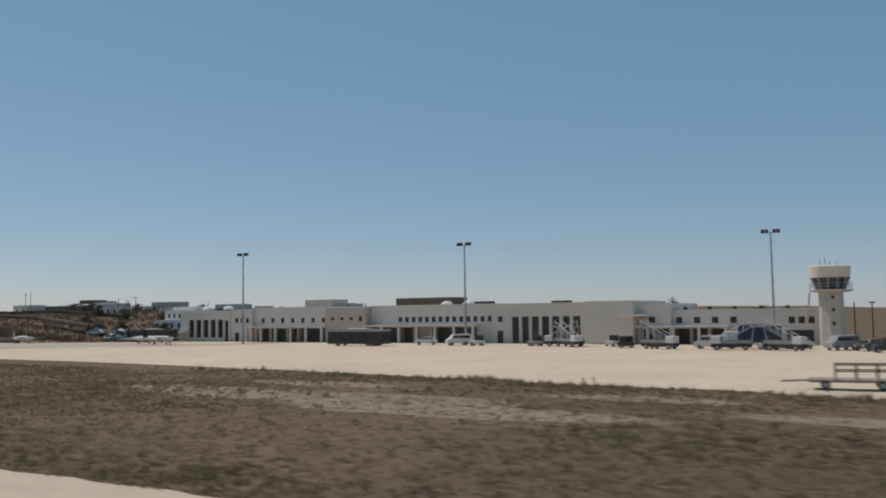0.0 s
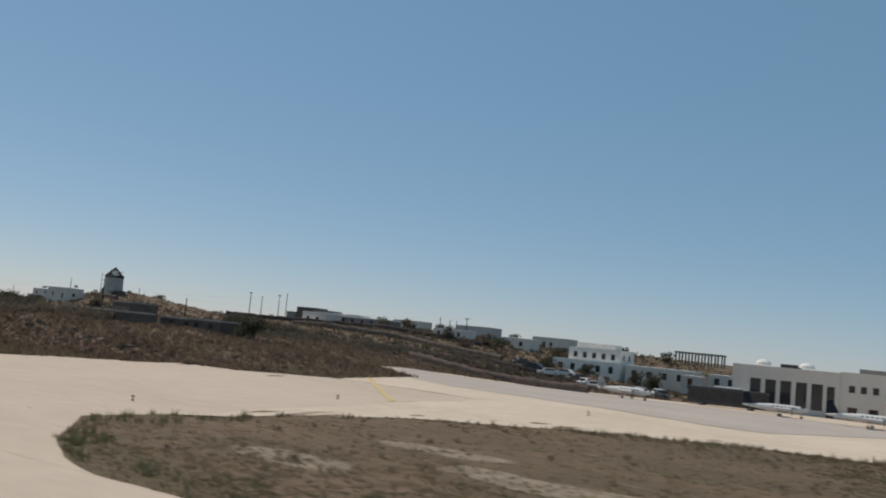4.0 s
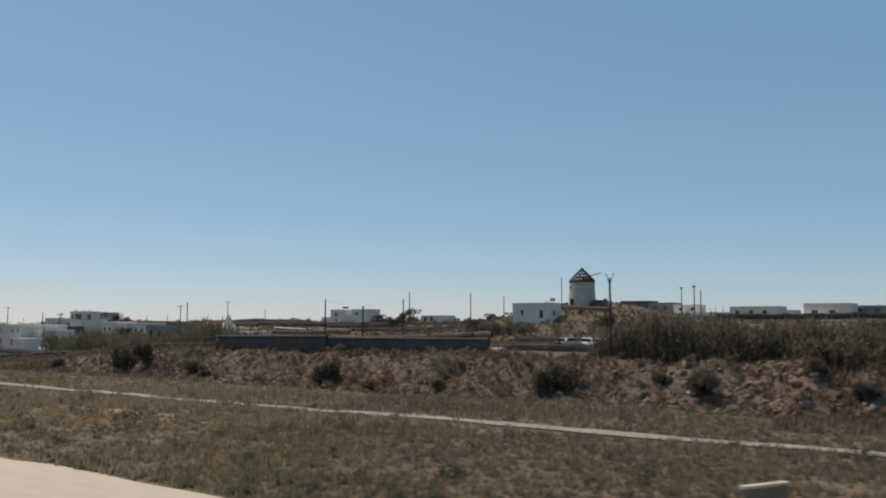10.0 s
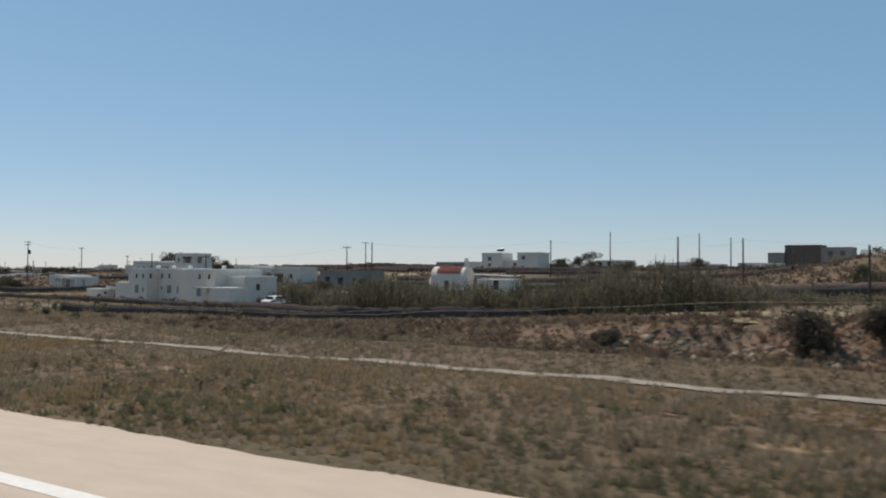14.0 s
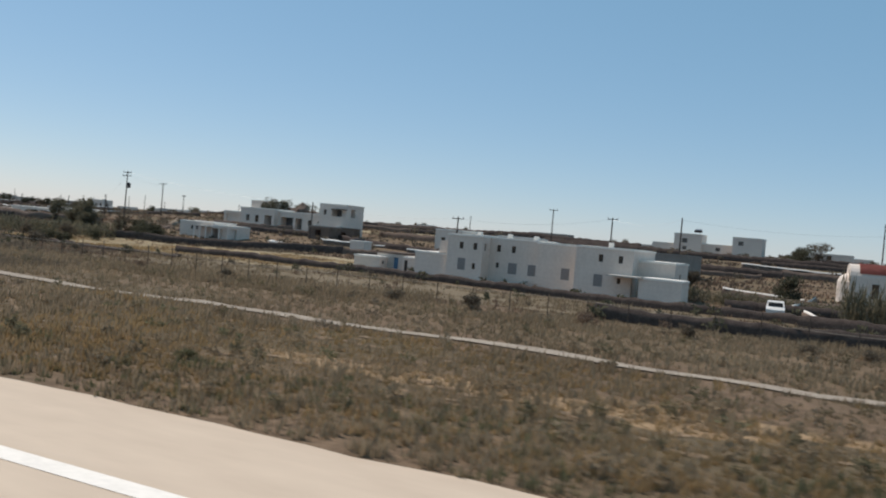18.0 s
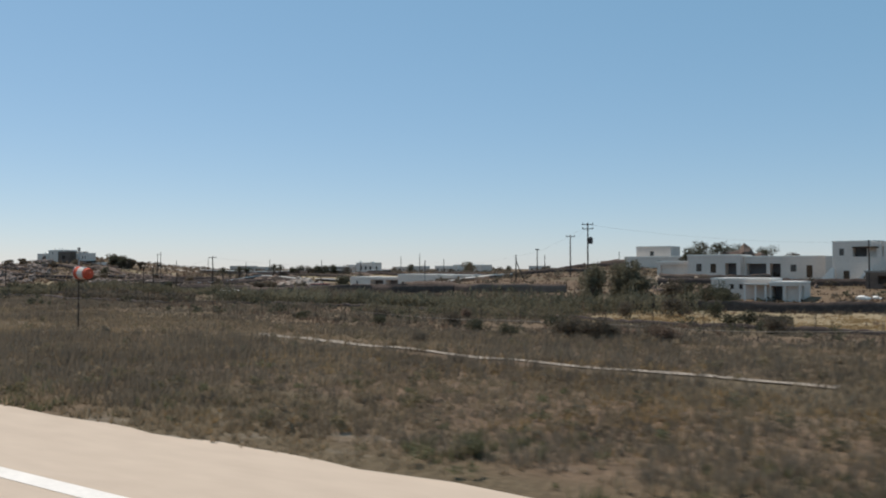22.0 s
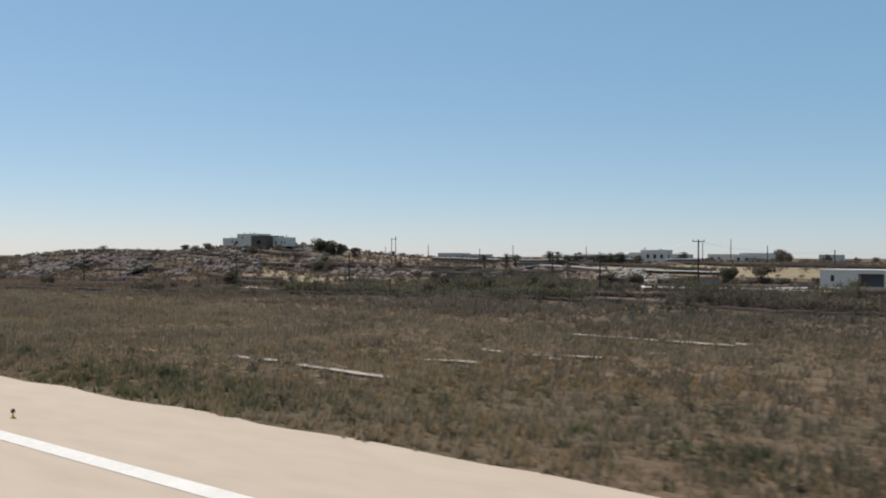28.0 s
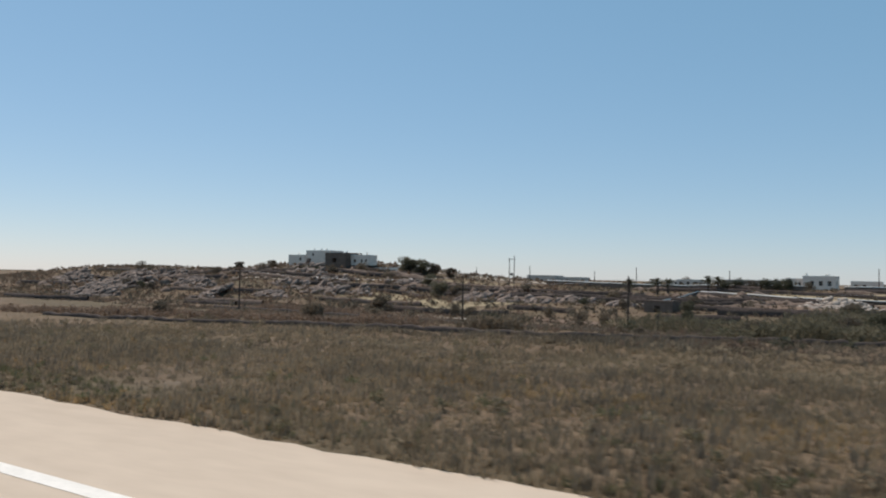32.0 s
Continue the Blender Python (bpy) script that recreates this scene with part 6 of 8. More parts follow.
def field(name, x0, x1, low, high, mat, label):
    xs = span(x0, x1, 1.5)
    draped(name, xs, np.interp(xs, [x0, x1], low) + uneven(xs, 3, 0.5), np.interp(xs, [x0, x1], high) + uneven(xs, 5, 0.6), mat, label, "field", 0.05, 12)


field("straw_field", -548, -487, (79, 80), (103, 110), STRAW_FIELD, "pale dry straw field between stone walls")
field("dry_field", -500, -440, (64, 64), (84, 82), DRYFIELD, "dry brownish field before the white house")
field("red_field", -446, -394, (66, 66), (72, 76), REDEARTH, "strip of reddish bare earth")
field("straw_field", -376, -349.5, (58.6, 59.4), (78, 72), STRAW_FIELD, "dry straw slope beside the block wall")
field("straw_field", -828, -772, (176, 157), (192, 184), STRAW_FIELD, "golden-brown field below the hilltop house")
field("dirt_track", -766, -746, (129, 130), (132.5, 133), DIRTROAD, "pale track in the low ground")
field("dirt_track", -724, -713, (131, 132), (134, 135), DIRTROAD, "pale track in the low ground")
field("dirt_track", -752, -738, (193, 206), (198, 212), DIRTROAD, "pale road climbing to the villa")
field("dirt_track", -905, -858, (196, 197), (200, 199.5), DIRTROAD, "pale track across the hill")
field("straw_field", -735, -650, (214, 214), (240, 246), STRAW_FIELD, "pale terraced field behind the bungalow")
field("dry_field", -640, -560, (196, 214), (240, 250), DRYFIELD, "brown terraced field on the slope")
field("straw_field", -540, -470, (168, 168), (186, 182), STRAW_FIELD, "pale field below the ridge wall")
field("red_field", -738, -700, (188, 186), (212, 203), REDEARTH, "brown field below the villa wall")
field("red_field", -800, -735, (140, 136), (152, 150), REDEARTH, "brown bare field in the low ground")
field("dirt_track", -870, -800, (250, 246), (255, 251), DIRTROAD, "pale dirt track on the slope")
field("dirt_track", -345, -300, (88, 90), (104, 104), DIRTROAD, "pale earth yard where cars stand")

# ---- fence, poles, wires ----


def fence(x0, x1, y, step, label):
    t = thing("perimeter_fence", x0, y, 0, 0, label, "fence")
    n = int((x1 - x0) / step)
    post = mesh_of("post", tube(bmesh.new(), (0, 0, -0.2), (0, 0, 1.9), 0.04, 0.035, 6), BARK)
    tops = []
    for i in range(n + 1):
        x = x0 + i * step
        p = new("post", post)
        p.parent = t
        yy = 1.2 * float(grain(x, 0, 40, 77))
        z = ground_at(x, y + yy)
        p.matrix_basis = pose(i * step, yy, z)
        tops.append((i * step, yy, z))
    for hh in (0.6, 1.2, 1.8):
        bm = bmesh.new()
        for a, b in zip(tops, tops[1:]):
            tube(bm, (a[0], a[1], a[2] + hh), (b[0], b[1], b[2] + hh), 0.006, sides=3)
        part("wire", bm, BARK, t)


fence(-518, -404, 61.2, 3.0, "wire perimeter fence on thin steel posts")
fence(-800, -600, 76, 4.0, "low wire fence on thin posts")
fence(-600, -518, 66, 4.0, "wire perimeter fence on thin steel posts")


def pole(x, y, top, kind, turn=20):
    z = ground_at(x, y) - 0.1
    h = top - z
    t = thing("utility_pole", x, y, z, turn, {"p": "plain dark wooden utility pole", "t": "wooden utility pole with crossarm", "x": "wooden utility pole carrying a transformer", "y": "wooden utility pole with forked insulator head", "l": "thin street lamp on a pole", "a": "wooden utility pole with a slanting brace"}[kind], "utility pole", "utility poles")
    key = (kind, round(h, 1))
    part("shaft", cached(("shaft", round(h, 1), kind == "y"), lambda: mesh_of("shaft", tube(bmesh.new(), (0, 0, -0.4), (0, 0, h), 0.09 if kind == "y" else 0.15, 0.07 if kind == "y" else 0.10, 7), WOOD)), WOOD, t)
    if kind in "tx":
        for k, zz in enumerate((h - 0.3, h - 1.0) if kind == "x" else (h - 0.3,)):
            part("crossarm", boxed((-0.9, 0.9, -0.16, -0.06, zz - 0.06, zz + 0.06)), WOOD, t)
            for dx in (-0.8, 0, 0.8):
                part("insulator", tube(bmesh.new(), (dx, -0.11, zz + 0.06), (dx, -0.11, zz + 0.3), 0.06, 0.04, 6), DARK, t)
    if kind == "x":
        part("transformer", lathe(bmesh.new(), [(0.32, h - 3.4), (0.36, h - 3.3), (0.36, h - 2.5), (0.2, h - 2.3)], 12, 0.45, 0), DARK, t)
    if kind == "y":
        for sx in (-1, 1):
            part("fork", tube(bmesh.new(), (0, 0, h - 0.5), (sx * 0.3, 0, h + 0.3), 0.035, sides=5), STEEL, t)
    if kind == "l":
        part("lamp_head", boxed((-0.5, 0.5, -0.2, 0.2, h - 0.1, h + 0.15)), DARK, t)
    if kind == "a":
        part("brace", tube(bmesh.new(), (1.7, 0, -0.3), (0.05, 0, h * 0.75), 0.11, 0.09, 6), WOOD, t)
    return (x, y, top - 0.3)


P = [pole(*a) for a in (
    (-279.3, 214.4, 12.9, "t"), (-353.3, 207.4, 14.4, "p"), (-293.0, 124.1, 9.3, "p"), (-304.9, 58.8, 9.1, "y"), (-387.6, 113.4, 10.3, "p"), (-471.2, 144.2, 10.9, "t"),
    (-567.3, 128.6, 12.9, "x"), (-488.5, 120.4, 8.5, "t"), (-494.2, 178.8, 13.2, "t"), (-458.1, 136.5, 11.3, "p"), (-427.0, 153.6, 11.8, "p"), (-409.3, 190.0, 14.3, "p"),
    (-383.9, 131.0, 10.7, "p"), (-345.4, 142.0, 11.2, "p"), (-352.8, 201.7, 14.9, "l"), (-361.9, 95.0, 8.4, "p"), (-588.9, 143.0, 8.1, "a"), (-624.2, 162.5, 7.4, "p"))]
P += [pole(*a) for a in (
    (-645.3, 164.6, 7.0, "p"), (-655.3, 127.0, 8.2, "t"), (-583.5, 154.9, 12.1, "t"), (-527.5, 137.1, 9.6, "p"), (-684.7, 133.8, 6.2, "p"), (-686.3, 142.0, 4.5, "p"),
    (-667.0, 118.0, 5.4, "p"), (-715.6, 114.3, 6.1, "p"), (-739.0, 107.6, 5.8, "t"), (-778.0, 98.7, 6.3, "t"), (-367.1, 230.0, 16.0, "l"), (-363.5, 230.0, 17.0, "p"),
    (-288.1, 214.0, 12.6, "p"), (-286.0, 216.0, 12.0, "p"), (-282.5, 214.0, 11.7, "p"), (-405.3, 200.0, 13.6, "p"), (-430.2, 190.0, 15.0, "p"), (-331.0, 300.0, 12.7, "p"))]
P += [pole(*a) for a in ((-41.6, 190.0, 6.4, "p"), (-38.4, 190.0, 6.3, "l"), (-707.6, 262.0, 10.1, "p"), (-698.8, 262.0, 11.2, "p"), (-687.9, 262.0, 9.1, "p"), (-748.0, 262.0, 9.0, "p"), (-777.6, 262.0, 9.7, "p"), (-792.2, 262.0, 8.3, "p"), (-816.6, 262.0, 9.9, "p"), (-838.6, 262.0, 9.2, "p"), (-640.0, 250.0, 10.0, "p"), (-610.0, 240.0, 10.4, "p"), (-540.0, 235.0, 12.0, "p"), (-610.0, 190.0, 10.2, "l"))]
t = thing("twin_pole_transformer", -800.6, 223.5, ground_at(-800, 223) - 0.1, 15, "pair of wooden poles carrying a transformer", "utility pole")
for sx in (-0.75, 0.75):
    part("shaft", tube(bmesh.new(), (sx, 0, -0.4), (sx, 0, 9.6 + 0.7 * (sx > 0)), 0.15, 0.1, 7), WOOD, t)
part("crossarm", boxed((-1.1, 1.1, -0.1, 0.1, 9.2, 9.35)), WOOD, t)
part("transformer", boxed((-0.35, 0.35, -0.3, 0.3, 4.4, 5.2)), DARK, t)


def cable(a, b, sag, group="overhead cables", r=0.009):
    bm = bmesh.new()
    last = None
    for i in range(11):
        f = i / 10
        p = Vector(a).lerp(Vector(b), f) - Vector((0, 0, sag * 4 * f * (1 - f)))
        if last is not None:
            tube(bm, last, p, r, sides=4)
        last = p
    solo("overhead_cable", bm, STEEL, "thin grey overhead cable between poles", "cable", group)


for i, j in ((6, 20), (6, 21), (21, 7), (7, 5), (5, 9), (9, 10), (10, 11), (4, 12), (12, 13), (13, 1), (16, 17), (17, 18), (18, 19), (19, 22), (22, 24), (6, 16), (23, 25), (25, 26), (26, 27), (0, 2)):
    cable(P[i], P[j], 0.9)
# pale pipe that runs along the field side of the fence
bm = bmesh.new()
last = None
for x in span(-560, -312, 4):
    p = Vector((x, 64.5 + 1.5 * float(grain(x, 3, 60, 9)), ground_at(x, 64.5) + 0.95 + 0.15 * float(grain(x, 1, 17, 4))))
    if last is not None:
        tube(bm, last, p, 0.022, sides=5)
    last = p
solo("water_pipe", bm, CONCRETE, "thin pale pipe running along the fields", "pipe")

# ---- airport things ----
t = thing("windsock_mast", -574.4, 43.5, ground_at(-574.4, 43.5) - 0.1, 0, "thin mast with drooping orange and faded white windsock", "windsock")
part("mast", tube(bmesh.new(), (0, 0, -0.2), (0, 0, 4.9), 0.07, 0.055, 7), WOOD, t)
part("upper_mast", tube(bmesh.new(), (0, 0, 4.9), (0, 0, 6.9), 0.055, 0.05, 7), STEEL, t)
part("lamp_arm", tube(bmesh.new(), (-0.3, 0, 6.75), (0.3, 0, 6.75), 0.04, 0.04, 5), STEEL, t)
part("warning_lamp", lathe(bmesh.new(), [(0.09, 6.85), (0.12, 6.95), (0.1, 7.12), (0.03, 7.18)], 8), DARK, t)
# even cream-white for the band between the orange ones
PALE_CLOTH = material("pale_sock_cloth", (0.60, 0.52, 0.45), (0.68, 0.60, 0.52), 1.0, 0.9, 0.1)
for x0, x1, r0, r1, mt in ((0.0, 0.5, 0.56, 0.55, ORANGE), (0.5, 1.2, 0.55, 0.50, PALE_CLOTH), (1.2, 1.52, 0.50, 0.42, ORANGE), (1.52, 1.8, 0.22, 0.12, ORANGE)):
    part("sock_segment", tube(bmesh.new(), (x0, 0, 5.0 - 0.05 * x0), (x1, 0, 5.0 - 0.05 * x1), r0, r1, 16), mt, t, "faded cloth band" if mt is PALE_CLOTH else "orange-red band")
part("hoop", tube(bmesh.new(), (-0.03, 0, 5.0), (0.02, 0, 5.0), 0.585, 0.585, 16), STEEL, t)
t = thing("runway_sign", -283.1, 22.8, ground_at(-282.5, 23.5), 62, "low box-shaped runway sign on a pale slab", "sign")
t.matrix_basis = pose(-283.9, 23.6, ground_at(-283.5, 24.2), 0, 0, 64) @ Matrix.Diagonal((0.8, 0.5, 0.75, 1))
part("slab", boxed((-0.3, 2.3, -0.5, 0.6, -0.1, 0.09)), CONCRETE, t)
part("case", bevelled(boxed((0, 2.0, 0, 0.35, 0.2, 1.24)), 0.03, 1), material("brown_sign_face", (0.17, 0.13, 0.09), (0.25, 0.195, 0.14), 1.0, 0.7, 0.1), t)
part("cap", boxed((-0.04, 2.04, -0.05, 0.42, 1.24, 1.34)), material("yellowish_sign_cap", (0.50, 0.44, 0.30), (0.60, 0.53, 0.38), 1.0, 0.7, 0.1), t)
for u in (0.3, 1.6):
    part("foot", boxed((u, u + 0.12, 0.1, 0.22, 0.05, 0.22)), STEEL, t)


SLAB = material("bleached_concrete", (0.36, 0.31, 0.255), (0.52, 0.455, 0.385), 1.5, 0.95, 0.4, 6)


def slab(x0, x1, y, w, label="pale concrete strip sunk in the grass"):
    n = max(2, int((x1 - x0) / 0.5))
    xs = np.linspace(x0, x1, n)
    draped("concrete_slab", xs, y - w / 2 + uneven(xs, 21, 0.08), y + w / 2 + uneven(xs, 22, 0.08), SLAB, label, "slab", 0.14, 2, "structure")


for a in ((-640.3, -636.2, 28.2, 0.5), (-635.0, -629.4, 27.9, 0.5), (-632.5, -629.4, 34.0, 0.55), (-633.0, -631.6, 39.7, 0.5), (-630.7, -625.5, 39.7, 0.5), (-627.7, -627.0, 38.0, 0.5), (-634.0, -629.1, 51.3, 0.5), (-628.8, -623.0, 51.3, 0.5), (-625.4, -624.5, 44.7, 0.6), (-623.3, -622.6, 52.3, 0.5)):
    slab(*a)
for i, (x, y) in enumerate(((-232.9, 34.4), (-265, 20.6), (-337.3, 14.2), (-411.5, 14.2), (-485.7, 14.1), (-559.9, 14.2), (-634.1, 14.2), (-708.3, 14.2))):
    t = thing("edge_light", x, y, ground_at(x, y) + 0.01, 0, "small elevated runway edge light", "edge light", "runway edge lights")
    part("base", cached("lb", lambda: mesh_of("base", lathe(bmesh.new(), [(0.09, 0), (0.08, 0.05), (0.03, 0.06), (0.03, 0.2)], 10), YELLOW)), YELLOW, t)
    part("lens", cached("ll", lambda: mesh_of("lens", lathe(bmesh.new(), [(0.06, 0.19), (0.07, 0.23), (0.06, 0.29), (0.02, 0.32)], 10), DARK)), DARK, t)
for x, y in ((-47.4, 60.9), (-46.6, 61.0), (-25.5, 58.6), (-24.6, 58.7), (-128, 63.8), (-30.5, 58.5), (-192.7, 34.1), (-189.8, 49.4), (-206.2, 83.6), (-177.6, 65.9)):
    t = thing("marker_post", x, y, ground_at(x, y), 0, "short dark taxiway marker post", "marker", "taxiway markers")
    part("post", cached("mp", lambda: mesh_of("post", lathe(bmesh.new(), [(0.11, -0.05), (0.11, 0.03), (0.04, 0.06), (0.04, 0.24), (0.08, 0.27), (0.06, 0.36)], 8), DARK)), DARK, t)
xs = span(-211, -187.5, 0.5)
mid = np.interp(xs, [-211, -196, -187.5], [80, 62.3, 52.8])
draped("taxi_line", xs, mid - 0.45, mid + 0.45, material("worn_yellow_paint", (0.56, 0.42, 0.22), (0.63, 0.47, 0.24), 0.8, 0.95, 0.1), "broad worn yellow taxi line", "road marking", 0.055, 1)
xs = span(-215, -160, 0.75)
draped("apron_edge", xs, tarmac_near(xs) + 0.74 * (tarmac_far(xs) - tarmac_near(xs)), tarmac_far(xs) + 3, APRON, "pale concrete strip along the far side of the tarmac", "apron", 0.07, 6)


def wheels(t, spots, r, w=0.22):
    for x, y in spots:
        ob = part("wheel", cached(("tyre", r, w), lambda: mesh_of("wheel", bevelled(tube(bmesh.new(), (0, -w / 2, 0), (0, w / 2, 0), r, r, 14), 0.03, 1), TYRE)), TYRE, t)
        ob.matrix_basis = pose(x, y, r)
        part("rim", cached(("rim", r, w), lambda: mesh_of("rim", tube(bmesh.new(), (0, -w / 2 - 0.015, 0), (0, w / 2 + 0.015, 0), r * 0.55, r * 0.55, 10), STEEL)), STEEL, ob)


def apron_bus(x, y, turn, body, label):
    t = thing("apron_bus", x, y, ground_at(x, y) + 0.03, turn, label, "bus", "apron buses")
    part("body", bevelled(boxed((0, 12, -1.4, 1.4, 0.35, 0.85)), 0.1, 2), BLACKPAINT if body is SILVER else body, t)
    part("roof", bevelled(boxed((0, 12, -1.4, 1.4, 2.6, 3.0)), 0.1, 2), body, t)
    part("glazing", boxed((0.06, 11.94, -1.36, 1.36, 0.8, 2.65)), DARK, t)
    for u in (0.05, 2.3, 4.6, 6.9, 9.2, 11.55):
        part("pillar", boxed((u, u + 0.35, -1.41, 1.41, 0.8, 2.62)), DARK, t)
    part("roof_unit", bevelled(boxed((4, 8, -0.9, 0.9, 3.0, 3.25)), 0.06, 1), METALPAINT, t)
    wheels(t, [(2.2, -1.25), (2.2, 1.25), (9.6, -1.25), (9.6, 1.25)], 0.48)


apron_bus(-125.8, 131.5, 6, SILVER, "long grey apron bus with dark windows")
apron_bus(-192.5, 141.8, 4, BLACKPAINT, "long dark apron bus parked at the terminal end")


def car(x, y, turn, paint, label, van=False, z=None, group="parked cars"):
    t = thing("van" if van else "car", x, y, (ground_at(x, y) if z is None else z) + 0.03, turn, label, "van" if van else "car", group)
    prof = [(0, 0.35), (0.0, 0.75), (0.25, 0.9), (0.9, 1.0), (1.5, 1.5), (3.2, 1.52), (3.9, 1.0), (4.25, 0.92), (4.3, 0.4)]
    if van:
        prof = [(0, 0.35), (0.0, 0.95), (0.15, 1.1), (0.55, 1.2), (1.15, 1.95), (4.4, 2.05), (4.6, 1.9), (4.65, 0.4)]

    def body():
        bm = bmesh.new()
        a = [bm.verts.new((p, -0.84 + 0.1 * (q > 1.2), q)) for p, q in prof]
        b = [bm.verts.new((p, 0.84 - 0.1 * (q > 1.2), q)) for p, q in prof]
        n = len(prof)
        for i in range(n):
            bm.faces.new((a[i], a[(i + 1) % n], b[(i + 1) % n], b[i]))
        bm.faces.new(a[::-1])
        bm.faces.new(b)
        return mesh_of("body", bm, paint)

    part("body", cached(("car", van, paint.name), body), paint, t)
    for sy in (-1, 1):
        if van:
            part("window", boxed((1.05, 4.2, sy * 0.81 - 0.03, sy * 0.81 + 0.03, 1.3, 1.8)), GLASS, t)
        else:
            part("window", boxed((1.35, 3.35, sy * 0.79 - 0.03, sy * 0.79 + 0.03, 1.05, 1.42)), GLASS, t)
        part("headlight", boxed((-0.02, 0.06, sy * 0.6 - 0.15, sy * 0.6 + 0.15, 0.62, 0.78)), METALPAINT, t)
    part("windscreen", boxed((0.92, 1.0, -0.65, 0.65, 1.0, 1.42)), GLASS, t)
    wheels(t, [(0.85, -0.78), (0.85, 0.78), (3.5, -0.78), (3.5, 0.78)], 0.32, 0.2)


COLS = (SILVER, METALPAINT, BLACKPAINT, METALPAINT, BLACKPAINT, METALPAINT, SILVER)
NAMES = ("silver", "white", "black", "white", "black", "white", "silver")
for i in range(9):
    car(-329.5 + i * 2.6, 94 + (i % 3) * 2.2, 70 + 25 * (i % 4), COLS[i % 7], NAMES[i % 7] + (" van parked on the earth yard" if i == 5 else " car parked on the earth yard"), i == 5)
car(-438.8, 88.5, 96, METALPAINT, "small white car parked behind the stone wall")
car(-402, 118, 0, METALPAINT, "white van parked behind the cane", True)
car(-395, 124, 20, SILVER, "silver car parked behind the cane")
for i, (x, y) in enumerate(((-231, 158), (-226, 154), (-221, 157), (-216, 152), (-212, 149), (-208, 153), (-205, 147), (-236, 162), (-201, 150), (-198, 146), (-226, 162))):
    car(x, y, 30 * (i % 5), COLS[(i + 2) % 7], NAMES[(i + 2) % 7] + " car parked beyond the apron", False, None, "cars parked beyond the apron")
for i, (x, y) in enumerate(((-57.6, 131), (-50.4, 138), (-45.5, 133), (-39.0, 128), (-35.0, 126), (-31.5, 131), (-28, 134), (-24, 130), (-112, 139), (-104.5, 138))):
    car(x, y, 15 * (i % 6), COLS[(i * 2 + 1) % 7], NAMES[(i * 2 + 1) % 7] + " service vehicle on the apron", i % 3 == 0, None, "service vehicles on the apron")


def tug(x, y, turn, label, paint):
    t = thing("baggage_tractor", x, y, ground_at(x, y) + 0.03, turn, label, "tractor", "apron service equipment")
    part("body", bevelled(boxed((0, 2.6, -0.7, 0.7, 0.3, 0.95)), 0.06, 1), paint, t)
    part("cab", bevelled(boxed((1.2, 2.3, -0.62, 0.62, 0.95, 1.85)), 0.05, 1), DARK, t)
    wheels(t, [(0.5, -0.65), (0.5, 0.65), (2.1, -0.65), (2.1, 0.65)], 0.3, 0.2)


def stair_truck(x, y, turn, label):
    t = thing("passenger_stairs", x, y, ground_at(x, y) + 0.03, turn, label, "boarding stairs", "apron service equipment")
    part("chassis", bevelled(boxed((0, 5.5, -0.9, 0.9, 0.4, 0.9)), 0.05, 1), DARK, t)
    part("cab", bevelled(boxed((0, 1.3, -0.85, 0.85, 0.9, 1.9)), 0.06, 1), METALPAINT, t)
    bm = bmesh.new()
    for i in range(12):
        box(bm, 1.0 + i * 0.38, 1.45 + i * 0.38, -0.7, 0.7, 0.95 + i * 0.2, 1.05 + i * 0.2)
    part("steps", bm, STEEL, t)
    for sy in (-0.75, 0.75):
        bm = bmesh.new()
        tube(bm, (1.0, sy, 1.9), (5.6, sy, 4.3), 0.05, sides=5)
        for i in range(5):
            tube(bm, (1.1 + i * 1.1, sy, 1.0 + i * 0.58), (1.1 + i * 1.1, sy, 1.95 + i * 0.58), 0.035, sides=5)
        part("handrail", bm, METALPAINT, t)
        part("side_panel", boxed((1.0, 5.6, sy - 0.03, sy + 0.03, 0.9, 1.4)), SILVER, t)
    part("platform", boxed((5.2, 6.6, -0.8, 0.8, 3.2, 3.35)), STEEL, t)
    part("support", tube(bmesh.new(), (5.3, 0, 0.6), (5.8, 0, 3.2), 0.1, sides=6), STEEL, t)
    wheels(t, [(0.8, -0.8), (0.8, 0.8), (4.6, -0.8), (4.6, 0.8)], 0.38)


for i, (x, y, a) in enumerate(((-84.5, 137, 20), (-77.5, 135, 150), (-59.5, 128, 165), (-54, 126, 10), (-41.5, 125, 160))):
    stair_truck(x, y, a, "white mobile boarding stairs parked on the apron")
for i, (x, y, a) in enumerate(((-88, 138, 0), (-81, 139, 30), (-73.5, 138, 80), (-70.5, 134, 10), (-67.5, 133, 200), (-63.5, 130, 15), (-48, 129, 40), (-119, 133, 20), (-99.5, 138, 10), (-38, 132, 60), (-33, 121, 20))):
    tug(x, y, a, ("small silver", "small black", "small white")[i % 3] + " baggage tractor on the apron", (SILVER, BLACKPAINT, METALPAINT)[i % 3])
t = thing("cargo_truck", -54, 134, ground_at(-54, 134) + 0.03, 5, "dark blue catering truck with white cab", "truck", "apron service equipment")
part("box_body", bevelled(boxed((2.2, 8.0, -1.2, 1.2, 0.9, 3.4)), 0.05, 1), NAVY, t)
part("cab", bevelled(boxed((0, 2.1, -1.1, 1.1, 0.6, 2.5)), 0.12, 2), METALPAINT, t)
part("windscreen", boxed((-0.02, 0.04, -0.95, 0.95, 1.5, 2.2)), GLASS, t)
part("lift_platform", boxed((2.0, 5.6, -1.1, 1.1, 3.5, 3.65)), STEEL, t)
wheels(t, [(1.1, -1.05), (1.1, 1.05), (6.4, -1.05), (6.4, 1.05)], 0.45)
